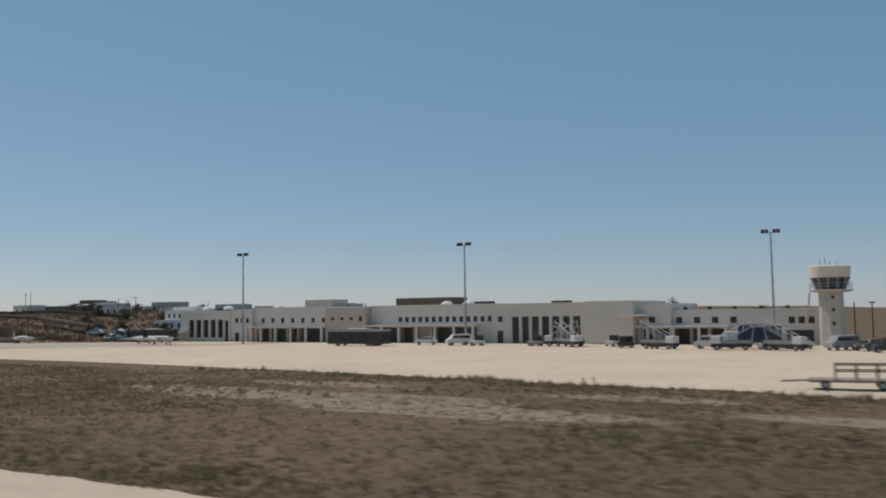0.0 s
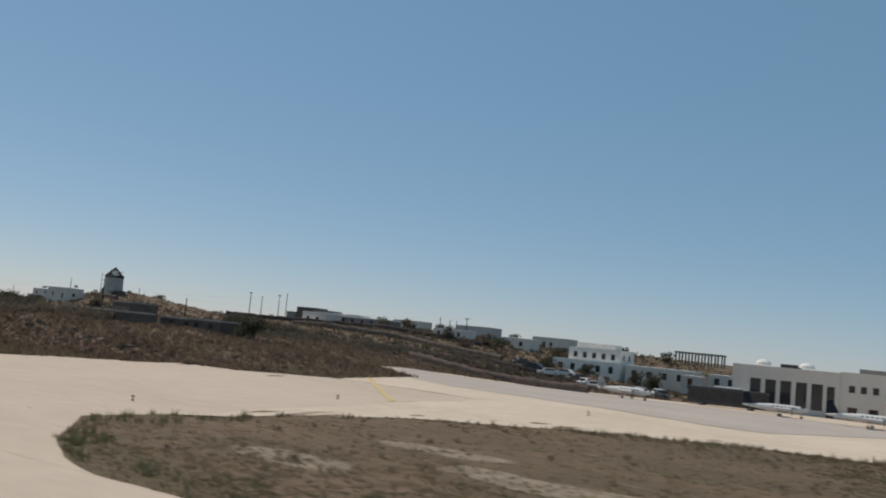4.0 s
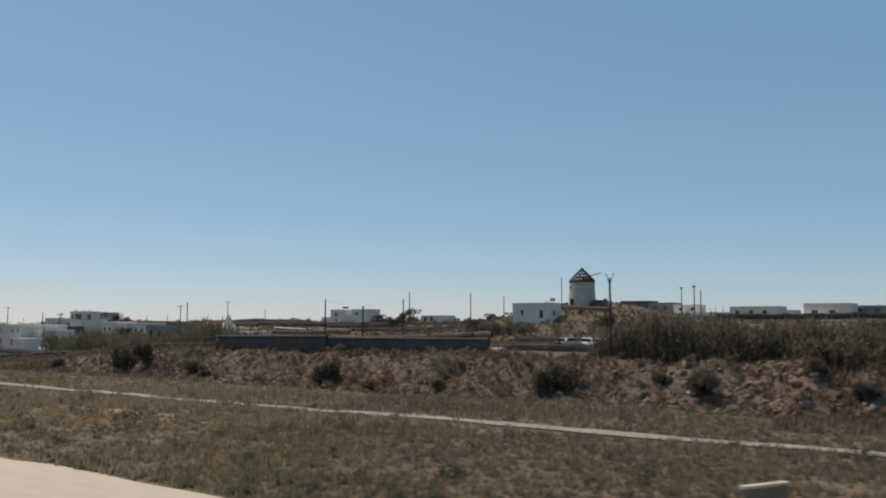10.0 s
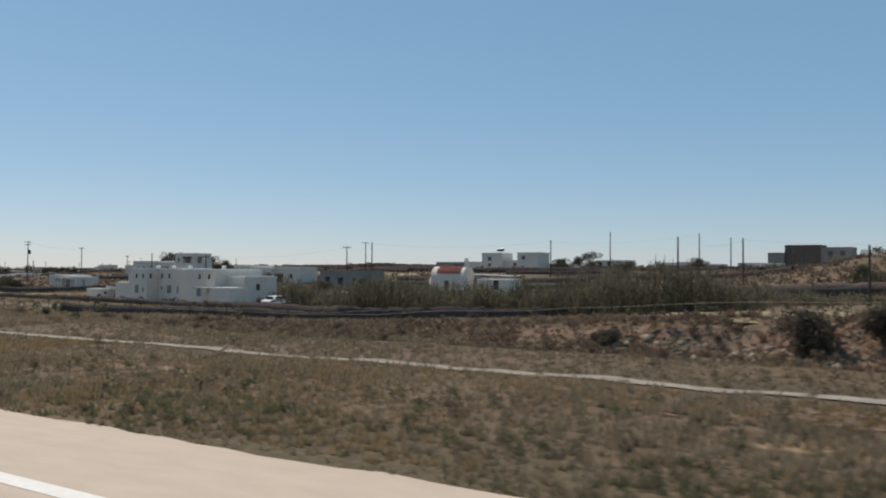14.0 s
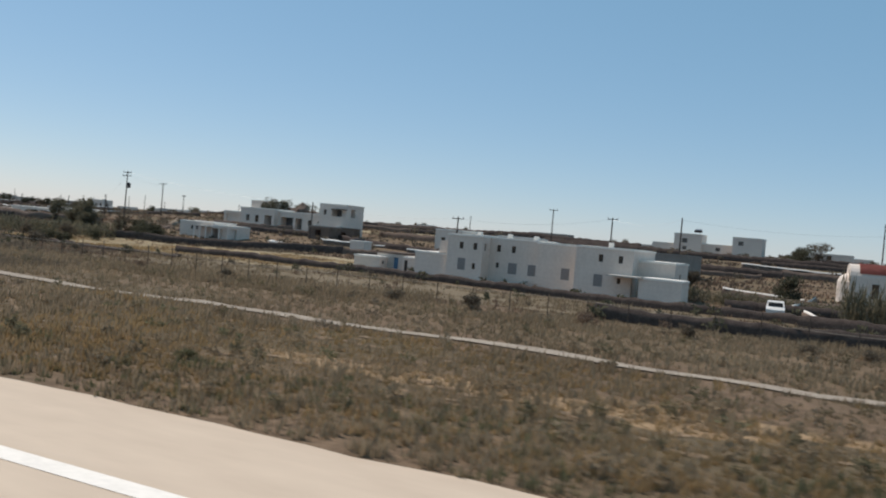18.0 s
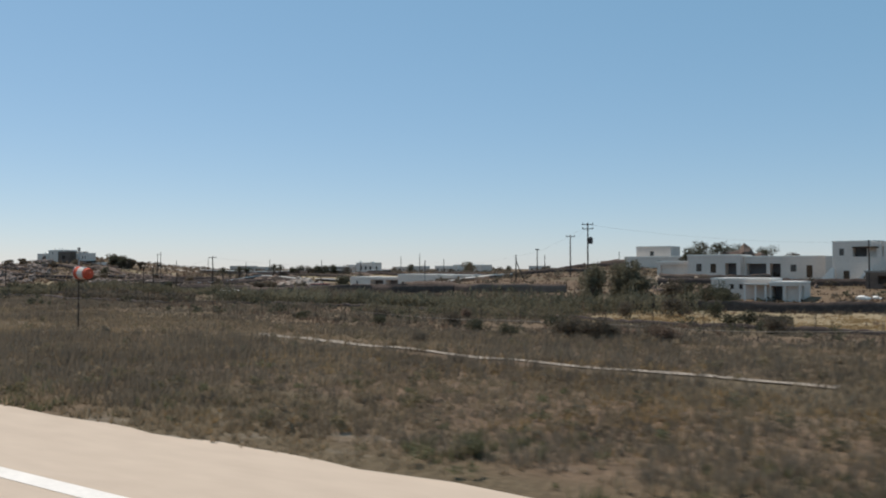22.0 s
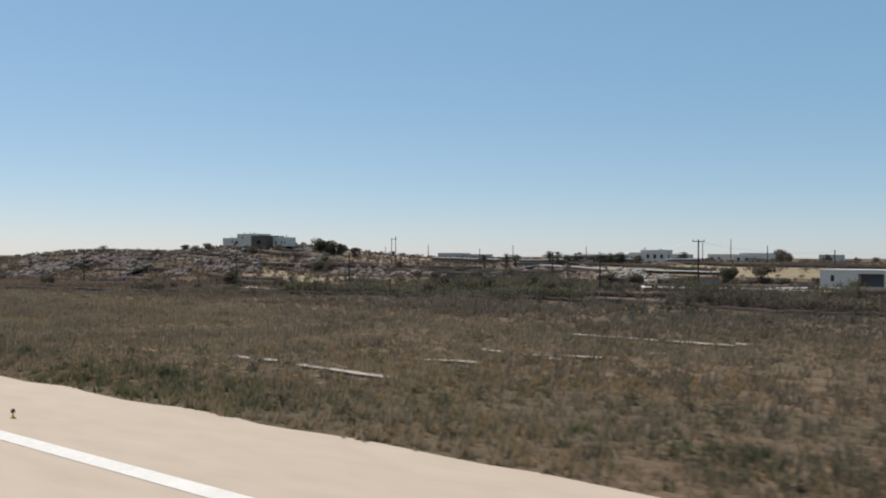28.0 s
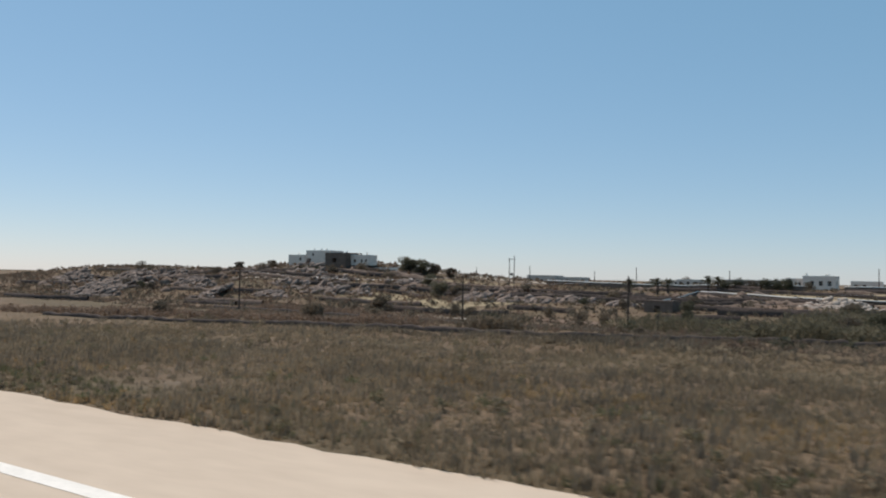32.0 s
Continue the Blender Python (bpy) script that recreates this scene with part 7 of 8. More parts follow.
t = thing("baggage_trailer", -31.8, 60.0, ground_at(-30, 60) + 0.03, 8, "flat baggage trailer with low rails at the apron edge", "trailer")
part("deck", bevelled(boxed((0, 5.2, -0.9, 0.9, 0.45, 0.65)), 0.03, 1), CONCRETE, t)
for sy in (-0.85, 0.85):
    for zz in (1.15, 1.55):
        part("rail", tube(bmesh.new(), (1.6, sy, zz), (5.1, sy, zz), 0.045, sides=6), BARK, t)
    for u in (1.6, 2.8, 4.0, 5.1):
        part("rail_post", tube(bmesh.new(), (u, sy, 0.6), (u, sy, 1.58), 0.045, sides=6), BARK, t)
part("drawbar", tube(bmesh.new(), (-1.6, 0, 0.45), (0.2, 0, 0.55), 0.07, sides=6), CONCRETE, t)
wheels(t, [(1.0, -0.8), (1.0, 0.8), (4.2, -0.8), (4.2, 0.8)], 0.3)


def small_plane(x, y, turn, s, label, high_tail=True):
    t = thing("small_airplane", x, y, ground_at(x, y) + 0.03, turn, label, "airplane", "parked small airplanes")
    t.matrix_basis = t.matrix_basis @ Matrix.Diagonal((s, s, s, 1))
    bm = bmesh.new()
    lathe(bm, [(0.08, 0), (0.45, 0.6), (0.72, 1.6), (0.8, 3.2), (0.78, 7.0), (0.55, 9.6), (0.22, 12.2), (0.1, 13)], 16)
    bmesh.ops.rotate(bm, matrix=Matrix.Rotation(math.pi / 2, 3, "Y"), verts=bm.verts, cent=(0, 0, 0))
    bmesh.ops.translate(bm, vec=(0, 0, 1.75), verts=bm.verts)
    part("fuselage", bm, METALPAINT, t)
    for sy in (-1, 1):
        bm = bmesh.new()
        vs = [bm.verts.new(p) for p in ((4.6, sy * 0.5, 1.5), (6.6, sy * 0.5, 1.5), (6.2, sy * 7.6, 1.95), (5.2, sy * 7.6, 1.95))]
        f = bm.faces.new(vs)
        bmesh.ops.solidify(bm, geom=[f], thickness=0.16)
        part("wing", bm, METALPAINT, t)
        bm = bmesh.new()
        tube(bm, (3.2, sy * 2.4, 1.65), (6.6, sy * 2.4, 1.7), 0.42, 0.3, 12)
        part("engine", bm, METALPAINT, t)
        for q in range(3):
            bm = bmesh.new()
            a = q * 2.09 + 0.4
            tube(bm, (3.1, sy * 2.4, 1.65), (3.1, sy * 2.4 + 1.1 * math.cos(a), 1.65 + 1.1 * math.sin(a)), 0.07, 0.04, 5)
            part("propeller_blade", bm, DARK, t)
        zt = 4.1 if high_tail else 2.4
        bm = bmesh.new()
        f = bm.faces.new([bm.verts.new(p) for p in ((11.4, sy * 0.05, zt), (12.6, sy * 0.05, zt), (12.6, sy * 2.4, zt), (12.0, sy * 2.4, zt))])
        bmesh.ops.solidify(bm, geom=[f], thickness=0.1)
        part("tailplane", bm, METALPAINT, t)
        for k in range(6):
            part("cabin_window", boxed((2.6 + k * 0.8, 3.0 + k * 0.8, sy * 0.76 - 0.03, sy * 0.76 + 0.03, 1.95, 2.2)), GLASS, t)
    bm = bmesh.new()
    f = bm.faces.new([bm.verts.new(p) for p in ((10.6, 0, 1.9), (12.9, 0, 1.85), (12.9, 0, 4.3), (11.9, 0, 4.3))])
    bmesh.ops.solidify(bm, geom=[f], thickness=0.14)
    part("fin", bm, NAVY if high_tail else METALPAINT, t)
    part("cockpit_glass", boxed((1.0, 1.7, -0.5, 0.5, 2.1, 2.42)), GLASS, t)
    for u, v in ((1.4, 0), (5.6, -2.2), (5.6, 2.2)):
        part("landing_leg", tube(bmesh.new(), (u, v, 0.3), (u, v, 1.5), 0.07, sides=6), STEEL, t)
    wheels(t, [(1.4, 0), (5.6, -2.2), (5.6, 2.2)], 0.3, 0.16)


small_plane(-160, 124, 178, 0.72, "white twin-propeller airplane parked on the tarmac")
small_plane(-172.5, 131, 186, 0.68, "white twin-propeller airplane with high tail")
small_plane(-188.5, 112, 172, 0.62, "small white propeller airplane parked on the tarmac", False)

# ---- thickets between the runway and the villas ----
tree(-551.7, 105.4, 6.0, 2.2, 1, "bushy_tree", "large grey-green bushy tree beside a pole", FEATHER, 9000, None, "", 0.17, 0.05)
tree(-548.2, 103.6, 4.0, 2.6, 2, "bushy_tree", "lower grey-green bushy tree beside a pole", FEATHER, 5000, None, "", 0.17, 0.05)
tree(-556.0, 107.0, 4.4, 2.4, 3, "bushy_tree", "lower grey-green bushy tree beside a pole", FEATHER, 4500, None, "", 0.17, 0.05)
for i, (x, y, s) in enumerate(((-530.2, 79.9, 1.15), (-528.6, 80.0, 1.25), (-527.0, 80.1, 1.2), (-525.6, 80.2, 1.1))):
    shrub(x, y, s, i, LEAF, "green_shrub", "dense dark green shrub before the straw field", 1.0, "dense shrubs by the straw field")
for i, (x, y, s, tl) in enumerate(((-536.2, 60.0, 1.5, 0.9), (-538.5, 62.5, 1.3, 1.0), (-533.6, 61.0, 1.2, 0.8), (-541.0, 58.6, 1.1, 0.8), (-531.0, 63.5, 1.1, 0.8), (-546.0, 62.0, 1.2, 0.8), (-551.0, 66.0, 1.3, 0.9), (-558.0, 64.0, 1.0, 0.8), (-563.0, 70.0, 1.3, 0.8), (-570.0, 66.0, 1.1, 0.7), (-540.0, 92.0, 1.6, 1.2), (-536.0, 94.0, 1.4, 1.2), (-544.0, 88.0, 1.5, 1.0))):
    shrub(x, y, s, i + 1, (SHRUB, LEAF)[i % 2], "shrub", "dark olive shrub in the hollow", tl, "shrubs of the hollow")
reed_bank("cane_thicket", [(-600, 92), (-580, 90), (-566, 92), (-552, 96), (-540, 100)], 7, 2.8, FEATHER, "olive scrub thicket round the pole", 81, 26, 0.1)
reed_bank("cane_thicket", [(-575, 82), (-560, 80), (-546, 82)], 6, 2.0, REED, "green cane in the hollow", 82, 26)
for i, (x, y, h, rr) in enumerate(((-565.5, 171.0, 5.0, 2.8), (-562.5, 170.0, 6.6, 3.2), (-559.5, 170.5, 6.0, 2.8))):
    tree(x, y, h, rr, i, "tree", "dense dark tree behind the porch house", LEAF, 2200, None, "trees behind the porch house", 0.26, 0.05)

tree(-488.6, 138.0, 3.2, 1.9, 1, "tree", "small grey-green tree before the long white house", SHRUB, 1500, None, "garden trees", 0.2, 0.1)
tree(-486.2, 138.6, 2.6, 1.6, 2, "tree", "small grey-green tree before the long white house", SHRUB, 1300, None, "garden trees", 0.2, 0.1)
for i, (x, y, h, rr) in enumerate(((-541.5, 108.5, 3.2, 2.6), (-538.6, 106.0, 2.6, 2.2), (-544.5, 110.0, 3.0, 2.2))):
    tree(x, y, h, rr, i, "bushy_tree", "dark green bushy tree before the porch house", LEAF, 2200, None, "bushes before the porch house", 0.17, 0.02)
reed_bank("cane_thicket", [(-368, 130), (-362, 131), (-355, 132)], 3, 2.6, REED, "green cane below the white cottage", 83, 26)
reed_bank("cane_thicket", [(-690, 100), (-680, 98), (-670, 98), (-660, 101)], 8, 2.4, REED, "green cane thicket in the low ground", 84, 34, 0.11)
for i, (x, y, s) in enumerate(((-684, 99, 1.5), (-681, 97.5, 1.8), (-677, 98.5, 1.4), (-673.5, 98, 1.9), (-670, 99.5, 1.6), (-666.5, 99, 2.0), (-662.5, 101, 1.5))):
    shrub(x, y, s, i, (SHRUB, LEAF)[i % 2], "thicket_shrub", "broad dark green shrub in the low ground", 0.95, "shrubs of the low ground")
for i, (x, y, h, rr) in enumerate(((-903, 236, 3.0, 2.6), (-896, 235, 3.4, 2.8), (-889, 235, 3.2, 2.4), (-849, 237, 5.0, 3.6), (-843, 237, 4.6, 3.4))):
    tree(x, y, h, rr, i, "tree", "dense dark tree on the rocky hill", LEAF, 2600, None, "trees on the rocky hill", 0.32, 0.02)
boulder(-526.2, 124.5, 1.0, 3, WHITER, "whitewashed boulder beside the garden wall", None, 0.7, "pale garden boulders")
boulder(-524.7, 124.9, 0.7, 4, WHITER, "whitewashed boulder beside the garden wall", None, 0.7, "pale garden boulders")

# scrub on the western hill and the windmill rise
scrub_field("hill_scrub", 2200, -1040, -780, 150, 262, DRYBUSH, "brown dry scrub of the western hill", 2.0, 91, 26)
scrub_field("hill_scrub", 1100, -1040, -700, 150, 250, SHRUB, "olive scrub of the western hill", 2.2, 92, 26)
scrub_field("mill_scrub", 1500, -400, -310, 108, 176, DRYBUSH, "brown dry scrub round the windmill", 1.1, 93, 26)
scrub_field("mill_scrub", 800, -420, -300, 100, 180, SHRUB, "olive scrub round the windmill", 1.1, 94, 26)
scrub_field("mound_scrub", 900, -262, -203, 52, 100, DRYBUSH, "brown scrub on the mound behind the taxiway", 0.7, 95)
scrub_field("mound_scrub", 300, -262, -203, 56, 110, SHRUB, "olive scrub on the mound behind the taxiway", 0.9, 96)
spread_tufts("mound_grass", 5000, -290, -203, 46, 110, GRASS_A, "pale dry grass on the mound behind the taxiway", 0.5, 96, everywhere, 7, 0.09, 0.45)
spread_tufts("mound_grass", 9000, -290, -203, 46, 110, DRYBUSH, "brown grass on the mound behind the taxiway", 0.55, 97, everywhere, 7, 0.09, 0.45)
spread_tufts("mound_grass", 7000, -290, -203, 46, 110, GRASS_B, "olive grass on the mound behind the taxiway", 0.5, 98, patchy(0.1, 14, 99), 7, 0.09, 0.45)

# rough dry-stone walls that part the far fields
g = np.random.default_rng(7)
for i in range(64):
    x, y = -1000 + 12.2 * i + g.uniform(-5, 5), float(g.choice([118, 135, 150, 168, 190, 215, 240, 262])) + g.uniform(-6, 6)
    n = g.uniform(14, 34)
    if not (-560 < x < -420 and y < 150) and not (-385 < x < -290 and y < 222):
        field_wall([(x, y), (x + n * 0.5, y + g.uniform(-3, 3)), (x + n, y + g.uniform(-5, 5))], g.uniform(0.8, 1.4), STONE if i % 3 else BROWNWALL, "dark dry-stone wall between far fields", None, i + 80, 0.6)

# dark scrub and trees of the plain behind the apron
scrub_field("plain_scrub", 1500, -345, -190, 104, 262, SHRUB, "dark olive scrub of the plain", 1.5, 101, 26)
scrub_field("plain_scrub", 1300, -345, -190, 96, 240, DRYBUSH, "brown dry scrub of the plain", 1.3, 102, 26)
scrub_field("plain_scrub", 500, -300, -190, 150, 262, LEAF, "dark green scrub of the plain", 1.8, 103, 26)
reed_bank("cane_thicket", [(-262, 112), (-244, 120), (-228, 130), (-212, 142)], 6, 2.6, SHRUB, "olive scrub thicket behind the tarmac", 104, 22, 0.12)
reed_bank("cane_thicket", [(-300, 128), (-280, 132), (-262, 136)], 6, 2.4, LEAF, "dark scrub thicket on the plain", 105, 22, 0.12)
g = np.random.default_rng(17)
for i in range(26):
    x, y = g.uniform(-330, -196), g.uniform(168, 262)
    if x < -296 and y < 200:
        y += 45
    tree(x, y, g.uniform(2.4, 4.2), g.uniform(1.8, 3.2), i % 5, "tree", "dark low tree between far houses", (LEAF, SHRUB)[i % 2], 900, None, "low trees between far houses", 0.28, 0.1)

# dark thicket behind the rubble bank
reed_bank("cane_thicket", [(-277, 65), (-268, 66), (-258, 66.5)], 5, 3.0, LEAF, "dense dark green thicket behind the rubble bank", 111, 40, 0.12)
for i, (x, y, s) in enumerate(((-275, 65, 1.7), (-271, 66.5, 2.0), (-266, 66, 2.1), (-261, 67, 1.9), (-288, 62.5, 1.2), (-293, 62.3, 1.3), (-299, 62, 1.2))):
    shrub(x, y, s, i, (LEAF, SHRUB)[i > 3], "thicket_shrub", "broad dark green shrub behind the rubble bank", 1.15, "shrubs of the dark thicket")


def bare_ground(name, spots, mat, label, seed):
    """Irregular flat scabs of bare earth round the given places (x, y, length, width, count); one object of stuff."""
    r = np.random.default_rng(seed)
    vs, fs = [], []
    for cx, cy, rx, ry, n in spots:
        for k in range(n * 2):
            x, y = cx + rx * r.normal() * 0.5, cy + ry * r.normal() * 0.5
            a, b = r.uniform(0.12, 0.8), r.uniform(0.1, 0.35)
            if paved(x, y) or paved(x + a, y) or paved(x - a, y) or paved(x, y - b):
                continue
            i, q = len(vs), np.arange(9) * 2 * math.pi / 9
            m = r.uniform(0.6, 1.2, 9)
            px, py = x + a * m * np.cos(q), y + b * m * np.sin(q)
            z = land(px, py) + 0.03 + 0.02 * r.uniform()
            vs += [(x, y, float(land(x, y)) + 0.06)] + list(zip(px, py, z))
            fs += [(i, i + 1 + j, i + 1 + (j + 1) % 9) for j in range(9)]
    tagged(new(name, fast_mesh(name, vs, fs, mat, True)), label, "bare earth", kind="stuff")


PALE = island_material("pale_dry_litter", (0.27, 0.20, 0.132), (0.40, 0.31, 0.215))
spread_tufts("pale_litter", 5000, -112, -5, 24, 58, PALE, "pale dry litter on the island", 0.1, 121, patchy(0.05, 12, 122), 9, 0.10, 0.5, 0.9)
spread_tufts("pale_litter", 3500, -188, -100, 20, 48, PALE, "pale dry litter on the island", 0.09, 123, patchy(0.15, 9, 124), 9, 0.09, 0.45, 0.9)
bare_ground("bare_earth", ((-300, 36, 16, 2, 24), (-345, 32, 20, 3, 34), (-372, 38, 16, 3, 24), (-395, 30, 18, 3, 26), (-440, 26, 16, 2.6, 24), (-455, 34, 14, 3, 20), (-640, 27, 14, 3, 22), (-655, 36, 20, 3, 22)),
            material("reddish_bare_earth", (0.17, 0.115, 0.072), (0.27, 0.19, 0.12), 0.8, 0.95, 0.5, 5), "reddish bare earth in the dry grass", 122)

ISLE = island_material("reddish_island_blades", (0.200, 0.150, 0.080), (0.310, 0.234, 0.128))
ISLE_OLIVE = island_material("olive_island_blades", (0.160, 0.134, 0.072), (0.250, 0.208, 0.115))
spread_tufts("island_grass", 24000, -189, -5, 19.5, 62, ISLE_OLIVE, "olive-brown grass cover of the island", 0.2, 205, off_bare(-0.1, 15, 206), 6, 0.08, 0.36, 0.7)
spread_tufts("island_grass", 20000, -189, -5, 19.5, 62, ISLE, "reddish-brown grass cover of the island", 0.15, 207, off_bare(-0.45, 11, 208), 6, 0.08, 0.36, 0.8)
spread_tufts("island_rim", 9000, -189, -5, 20, 63, VERGE, "green weeds along the rim of the island", 0.5, 209, lambda x, y, r: ((y > island_high(x) - 1.6 - r.uniform(0, 1.6, x.shape)) | ((x < -160) & (y < island_low(x) + r.uniform(0, 2.5, x.shape))) | (x < -184)) & (y < island_high(x)) & (y > island_low(x)), 9, 0.06, 0.3)

g = np.random.default_rng(77)
for x, w, h in ((-437, 5, 1.7), (-429, 7, 2.0), (-421, 4, 1.5), (-414.5, 6, 1.9), (-407, 5, 1.6)):
    y = 233 + g.uniform(-4, 8)
    house("low_white_house", x, y, on(x + w / 2, y), w, 5, h + 0.5, g.uniform(-8, 8), [(w * 0.4, w * 0.4 + 0.9, 0.9, 1.7, "w")], (), "small low white house on the far plain", FAR)
for i, (x, y, q) in enumerate(((-432, 228, 1.6), (-425, 230, 1.4), (-410, 229, 1.7), (-403, 230, 1.5), (-367, 131, 1.3), (-364.5, 130, 1.5), (-361.5, 129.5, 1.6), (-358.5, 129, 1.4), (-355.5, 128.5, 1.3))):
    shrub(x, y, q, i, (SHRUB, THICKET)[i % 2], "thicket_shrub", "grey-green shrub on the plain", 1.1, "shrubs of the plain")

# scattered far houses and bushes along the skyline
g = np.random.default_rng(91)
for i in range(24):
    x, y, w, h = -800 + i * 15 + g.uniform(0, 7), g.uniform(282, 345), g.uniform(4, 10), g.uniform(2.1, 3.1)
    if i % 5 == 3:
        continue
    house("low_white_house", x, y, on(x + w / 2, y) - 0.2, w, 6, h, g.uniform(-10, 10), row(max(1, int(w / 3)), 1.0, 2.6, 1.0, 0.9, 1.9), (), ("small far white house on the skyline", "small far cream house on the skyline")[i % 3 == 1], FAR, CREAM if i % 3 == 1 else WHITE, WHITER)
for i in range(46):
    x, y = -790 + i * 7.8 + g.uniform(-3, 3), g.uniform(262, 330)
    if -757 < x < -712 and y < 285:
        continue
    shrub(x, y, g.uniform(1.3, 2.3), i, (SHRUB, THICKET, LEAF)[i % 3], "skyline_shrub", ("grey-green bush on the skyline", "brown bush on the skyline", "dark green bush on the skyline")[i % 3], g.uniform(0.9, 1.4), "bushes on the skyline")

# broken slabs in the rubble bank
rubble("bank_rubble", 800, lambda r, n: (r.uniform(-302, -226, n), 52.8 + r.uniform(0, 1, n) * 4.6), 0.08, 0.42, ROCK_M, "angular quarry stones of the bank", 211)
rubble("bank_rubble", 420, lambda r, n: (r.uniform(-300, -210, n), 52.8 + r.uniform(0, 1, n) * 4.4), 0.12, 0.5, ROCK_D, "dark broken stones of the bank", 212)
for i, (x, y, s) in enumerate(((-276.4, 59.3, 1.5), (-274.6, 60.2, 1.9), (-272.8, 61.0, 1.8))):
    shrub(x, y, s, i + 1, LEAF, "thicket_shrub", "broad dark green shrub beside the hut", 1.25, "shrubs of the dark thicket")
for i, (x, y, s) in enumerate(((-290.0, 55.8, 0.7), (-284.5, 55.6, 0.7), (-300, 56.4, 0.7))):
    shrub(x, y, s, i, THICKET, "bank_shrub", "grey-brown shrub hanging on the bank", 1.3, "shrubs on the bank")

# low cover of the far fields
spread_tufts("far_grass", 34000, -1050, -205, 108, 300, DRYBUSH, "brown low cover of the far fields", 0.6, 221, far_cover(-0.5, 30, 222), 5, 0.24, 0.9)
spread_tufts("far_grass", 24000, -1050, -205, 104, 290, SHRUB, "olive low cover of the far fields", 0.6, 223, far_cover(-0.1, 26, 224), 5, 0.24, 0.9)

# thickets and a low wall at the far rim of the western grass
RIM = [(-760, 55), (-740, 58), (-718, 62), (-700, 64.5), (-683, 73), (-665, 81), (-645, 83), (-628, 77), (-606, 76), (-594, 85), (-580, 87), (-562, 89)]
field_wall([(x, y - 0.6) for x, y in RIM], 0.35, STONE, "low dark stone wall at the rim of the grass", None, 301, 0.6)
reed_bank("cane_thicket", [(-775, 56), (-750, 60), (-735, 63), (-716, 66)], 5, 1.1, DRYBUSH, "low brown scrub at the rim of the grass", 302, 30, 0.1)
reed_bank("cane_thicket", [(-712, 68), (-706, 69)], 4, 2.0, THICKET, "grey-brown scrub at the rim of the grass", 303, 46, 0.1)
reed_bank("cane_thicket", [(-690, 73), (-676, 79), (-664, 85), (-652, 86)], 6, 2.0, REED, "green cane thicket at the rim of the grass", 304, 50, 0.1)
reed_bank("cane_thicket", [(-642, 86), (-634, 82), (-626, 79.5), (-612, 79), (-604, 79)], 5, 2.1, SHRUB, "olive thicket at the rim of the grass", 305, 46, 0.1)
reed_bank("cane_thicket", [(-602, 82), (-594, 88), (-580, 90), (-566, 92)], 5, 2.2, FEATHER, "grey-green thicket at the rim of the grass", 306, 40, 0.1)
for i, (x, y, s) in enumerate(((-748, 61, 1.4), (-728, 65, 1.6), (-709, 69, 1.3), (-687, 75, 1.3), (-671, 82, 1.7), (-656, 86, 1.5), (-637, 83, 1.7), (-620, 80, 1.6), (-609, 79.5, 1.4), (-597, 86, 1.5), (-586, 89, 1.6), (-573, 91, 1.4))):
    shrub(x, y, s, i, (SHRUB, THICKET, LEAF)[i % 3], "thicket_shrub", "broad olive shrub at the rim of the grass", 1.0, "shrubs at the rim of the grass")
g = np.random.default_rng(41)
for i in range(34):
    x, y = g.uniform(-720, -385), g.uniform(128, 215)
    n = g.uniform(12, 30)
    if -366 < x + n < -340 or (-566 < x + n and x < -490 and y < 165) or (-480 < x + n and x < -425 and y < 140) or (-654 < x + n and x < -610 and y < 176):
        continue
    field_wall([(x, y), (x + n * 0.5, y + g.uniform(-2, 2)), (x + n, y + g.uniform(-4, 4))], g.uniform(0.7, 1.2), (STONE, BROWNWALL)[i % 2], "dry-stone wall between small fields", None, i + 320, 0.6)

# ledges and terraces of the western hill


def ledge(x, y, n, h, seed):
    """A long flat granite ledge with a broken edge."""
    g = np.random.default_rng(seed)
    k = max(6, int(n / 1.4))
    vs, fs = [], []
    for i in range(k + 1):
        u = x + n * i / k
        v = y + 1.2 * float(grain(u, y, 6, seed))
        z = ground_at(u, v)
        t = h * (1 - (2 * i / k - 1) ** 4) * g.uniform(0.55, 1.1)
        w = g.uniform(1.6, 3.4)
        vs += [(u, v - 0.6 + g.uniform(-0.4, 0.4), z - 0.3), (u + g.uniform(-0.3, 0.3), v - 0.2, z + t * 0.7), (u, v + 0.5, z + t), (u, v + w, z + t * 0.7), (u, v + w + 1.0, z - 0.3)]
        if i:
            o = 5 * i
            fs += [(o - 5 + j, o + j, o + 1 + j, o - 4 + j) for j in range(4)]
    ob = new("granite_ledge", fast_mesh("granite_ledge", vs, fs, HILLROCK))
    tagged(ob, "long pale granite ledge on the hillside", "rock", "granite ledges of the hill")


g = np.random.default_rng(23)
for i in range(14):
    x, y = g.uniform(-985, -775), g.uniform(196, 236)
    ledge(x, y, g.uniform(7, 22), g.uniform(0.7, 2.2), 300 + i)
for i in range(16):
    ledge(g.uniform(-775, -690), g.uniform(196, 240), g.uniform(6, 16), g.uniform(0.5, 1.3), 400 + i)
for i, (x, y, n) in enumerate(((-905, 207, 48), (-880, 220, 34), (-935, 192, 40), (-820, 214, 60), (-790, 206, 60), (-970, 214, 50), (-770, 198, 44), (-812, 199, 40))):
    field_wall([(x, y), (x + n * 0.4, y + 2), (x + n * 0.7, y + 1), (x + n, y + 4)], 1.3, STONE, "dark terrace wall on the western hill", None, i + 200, 0.7)
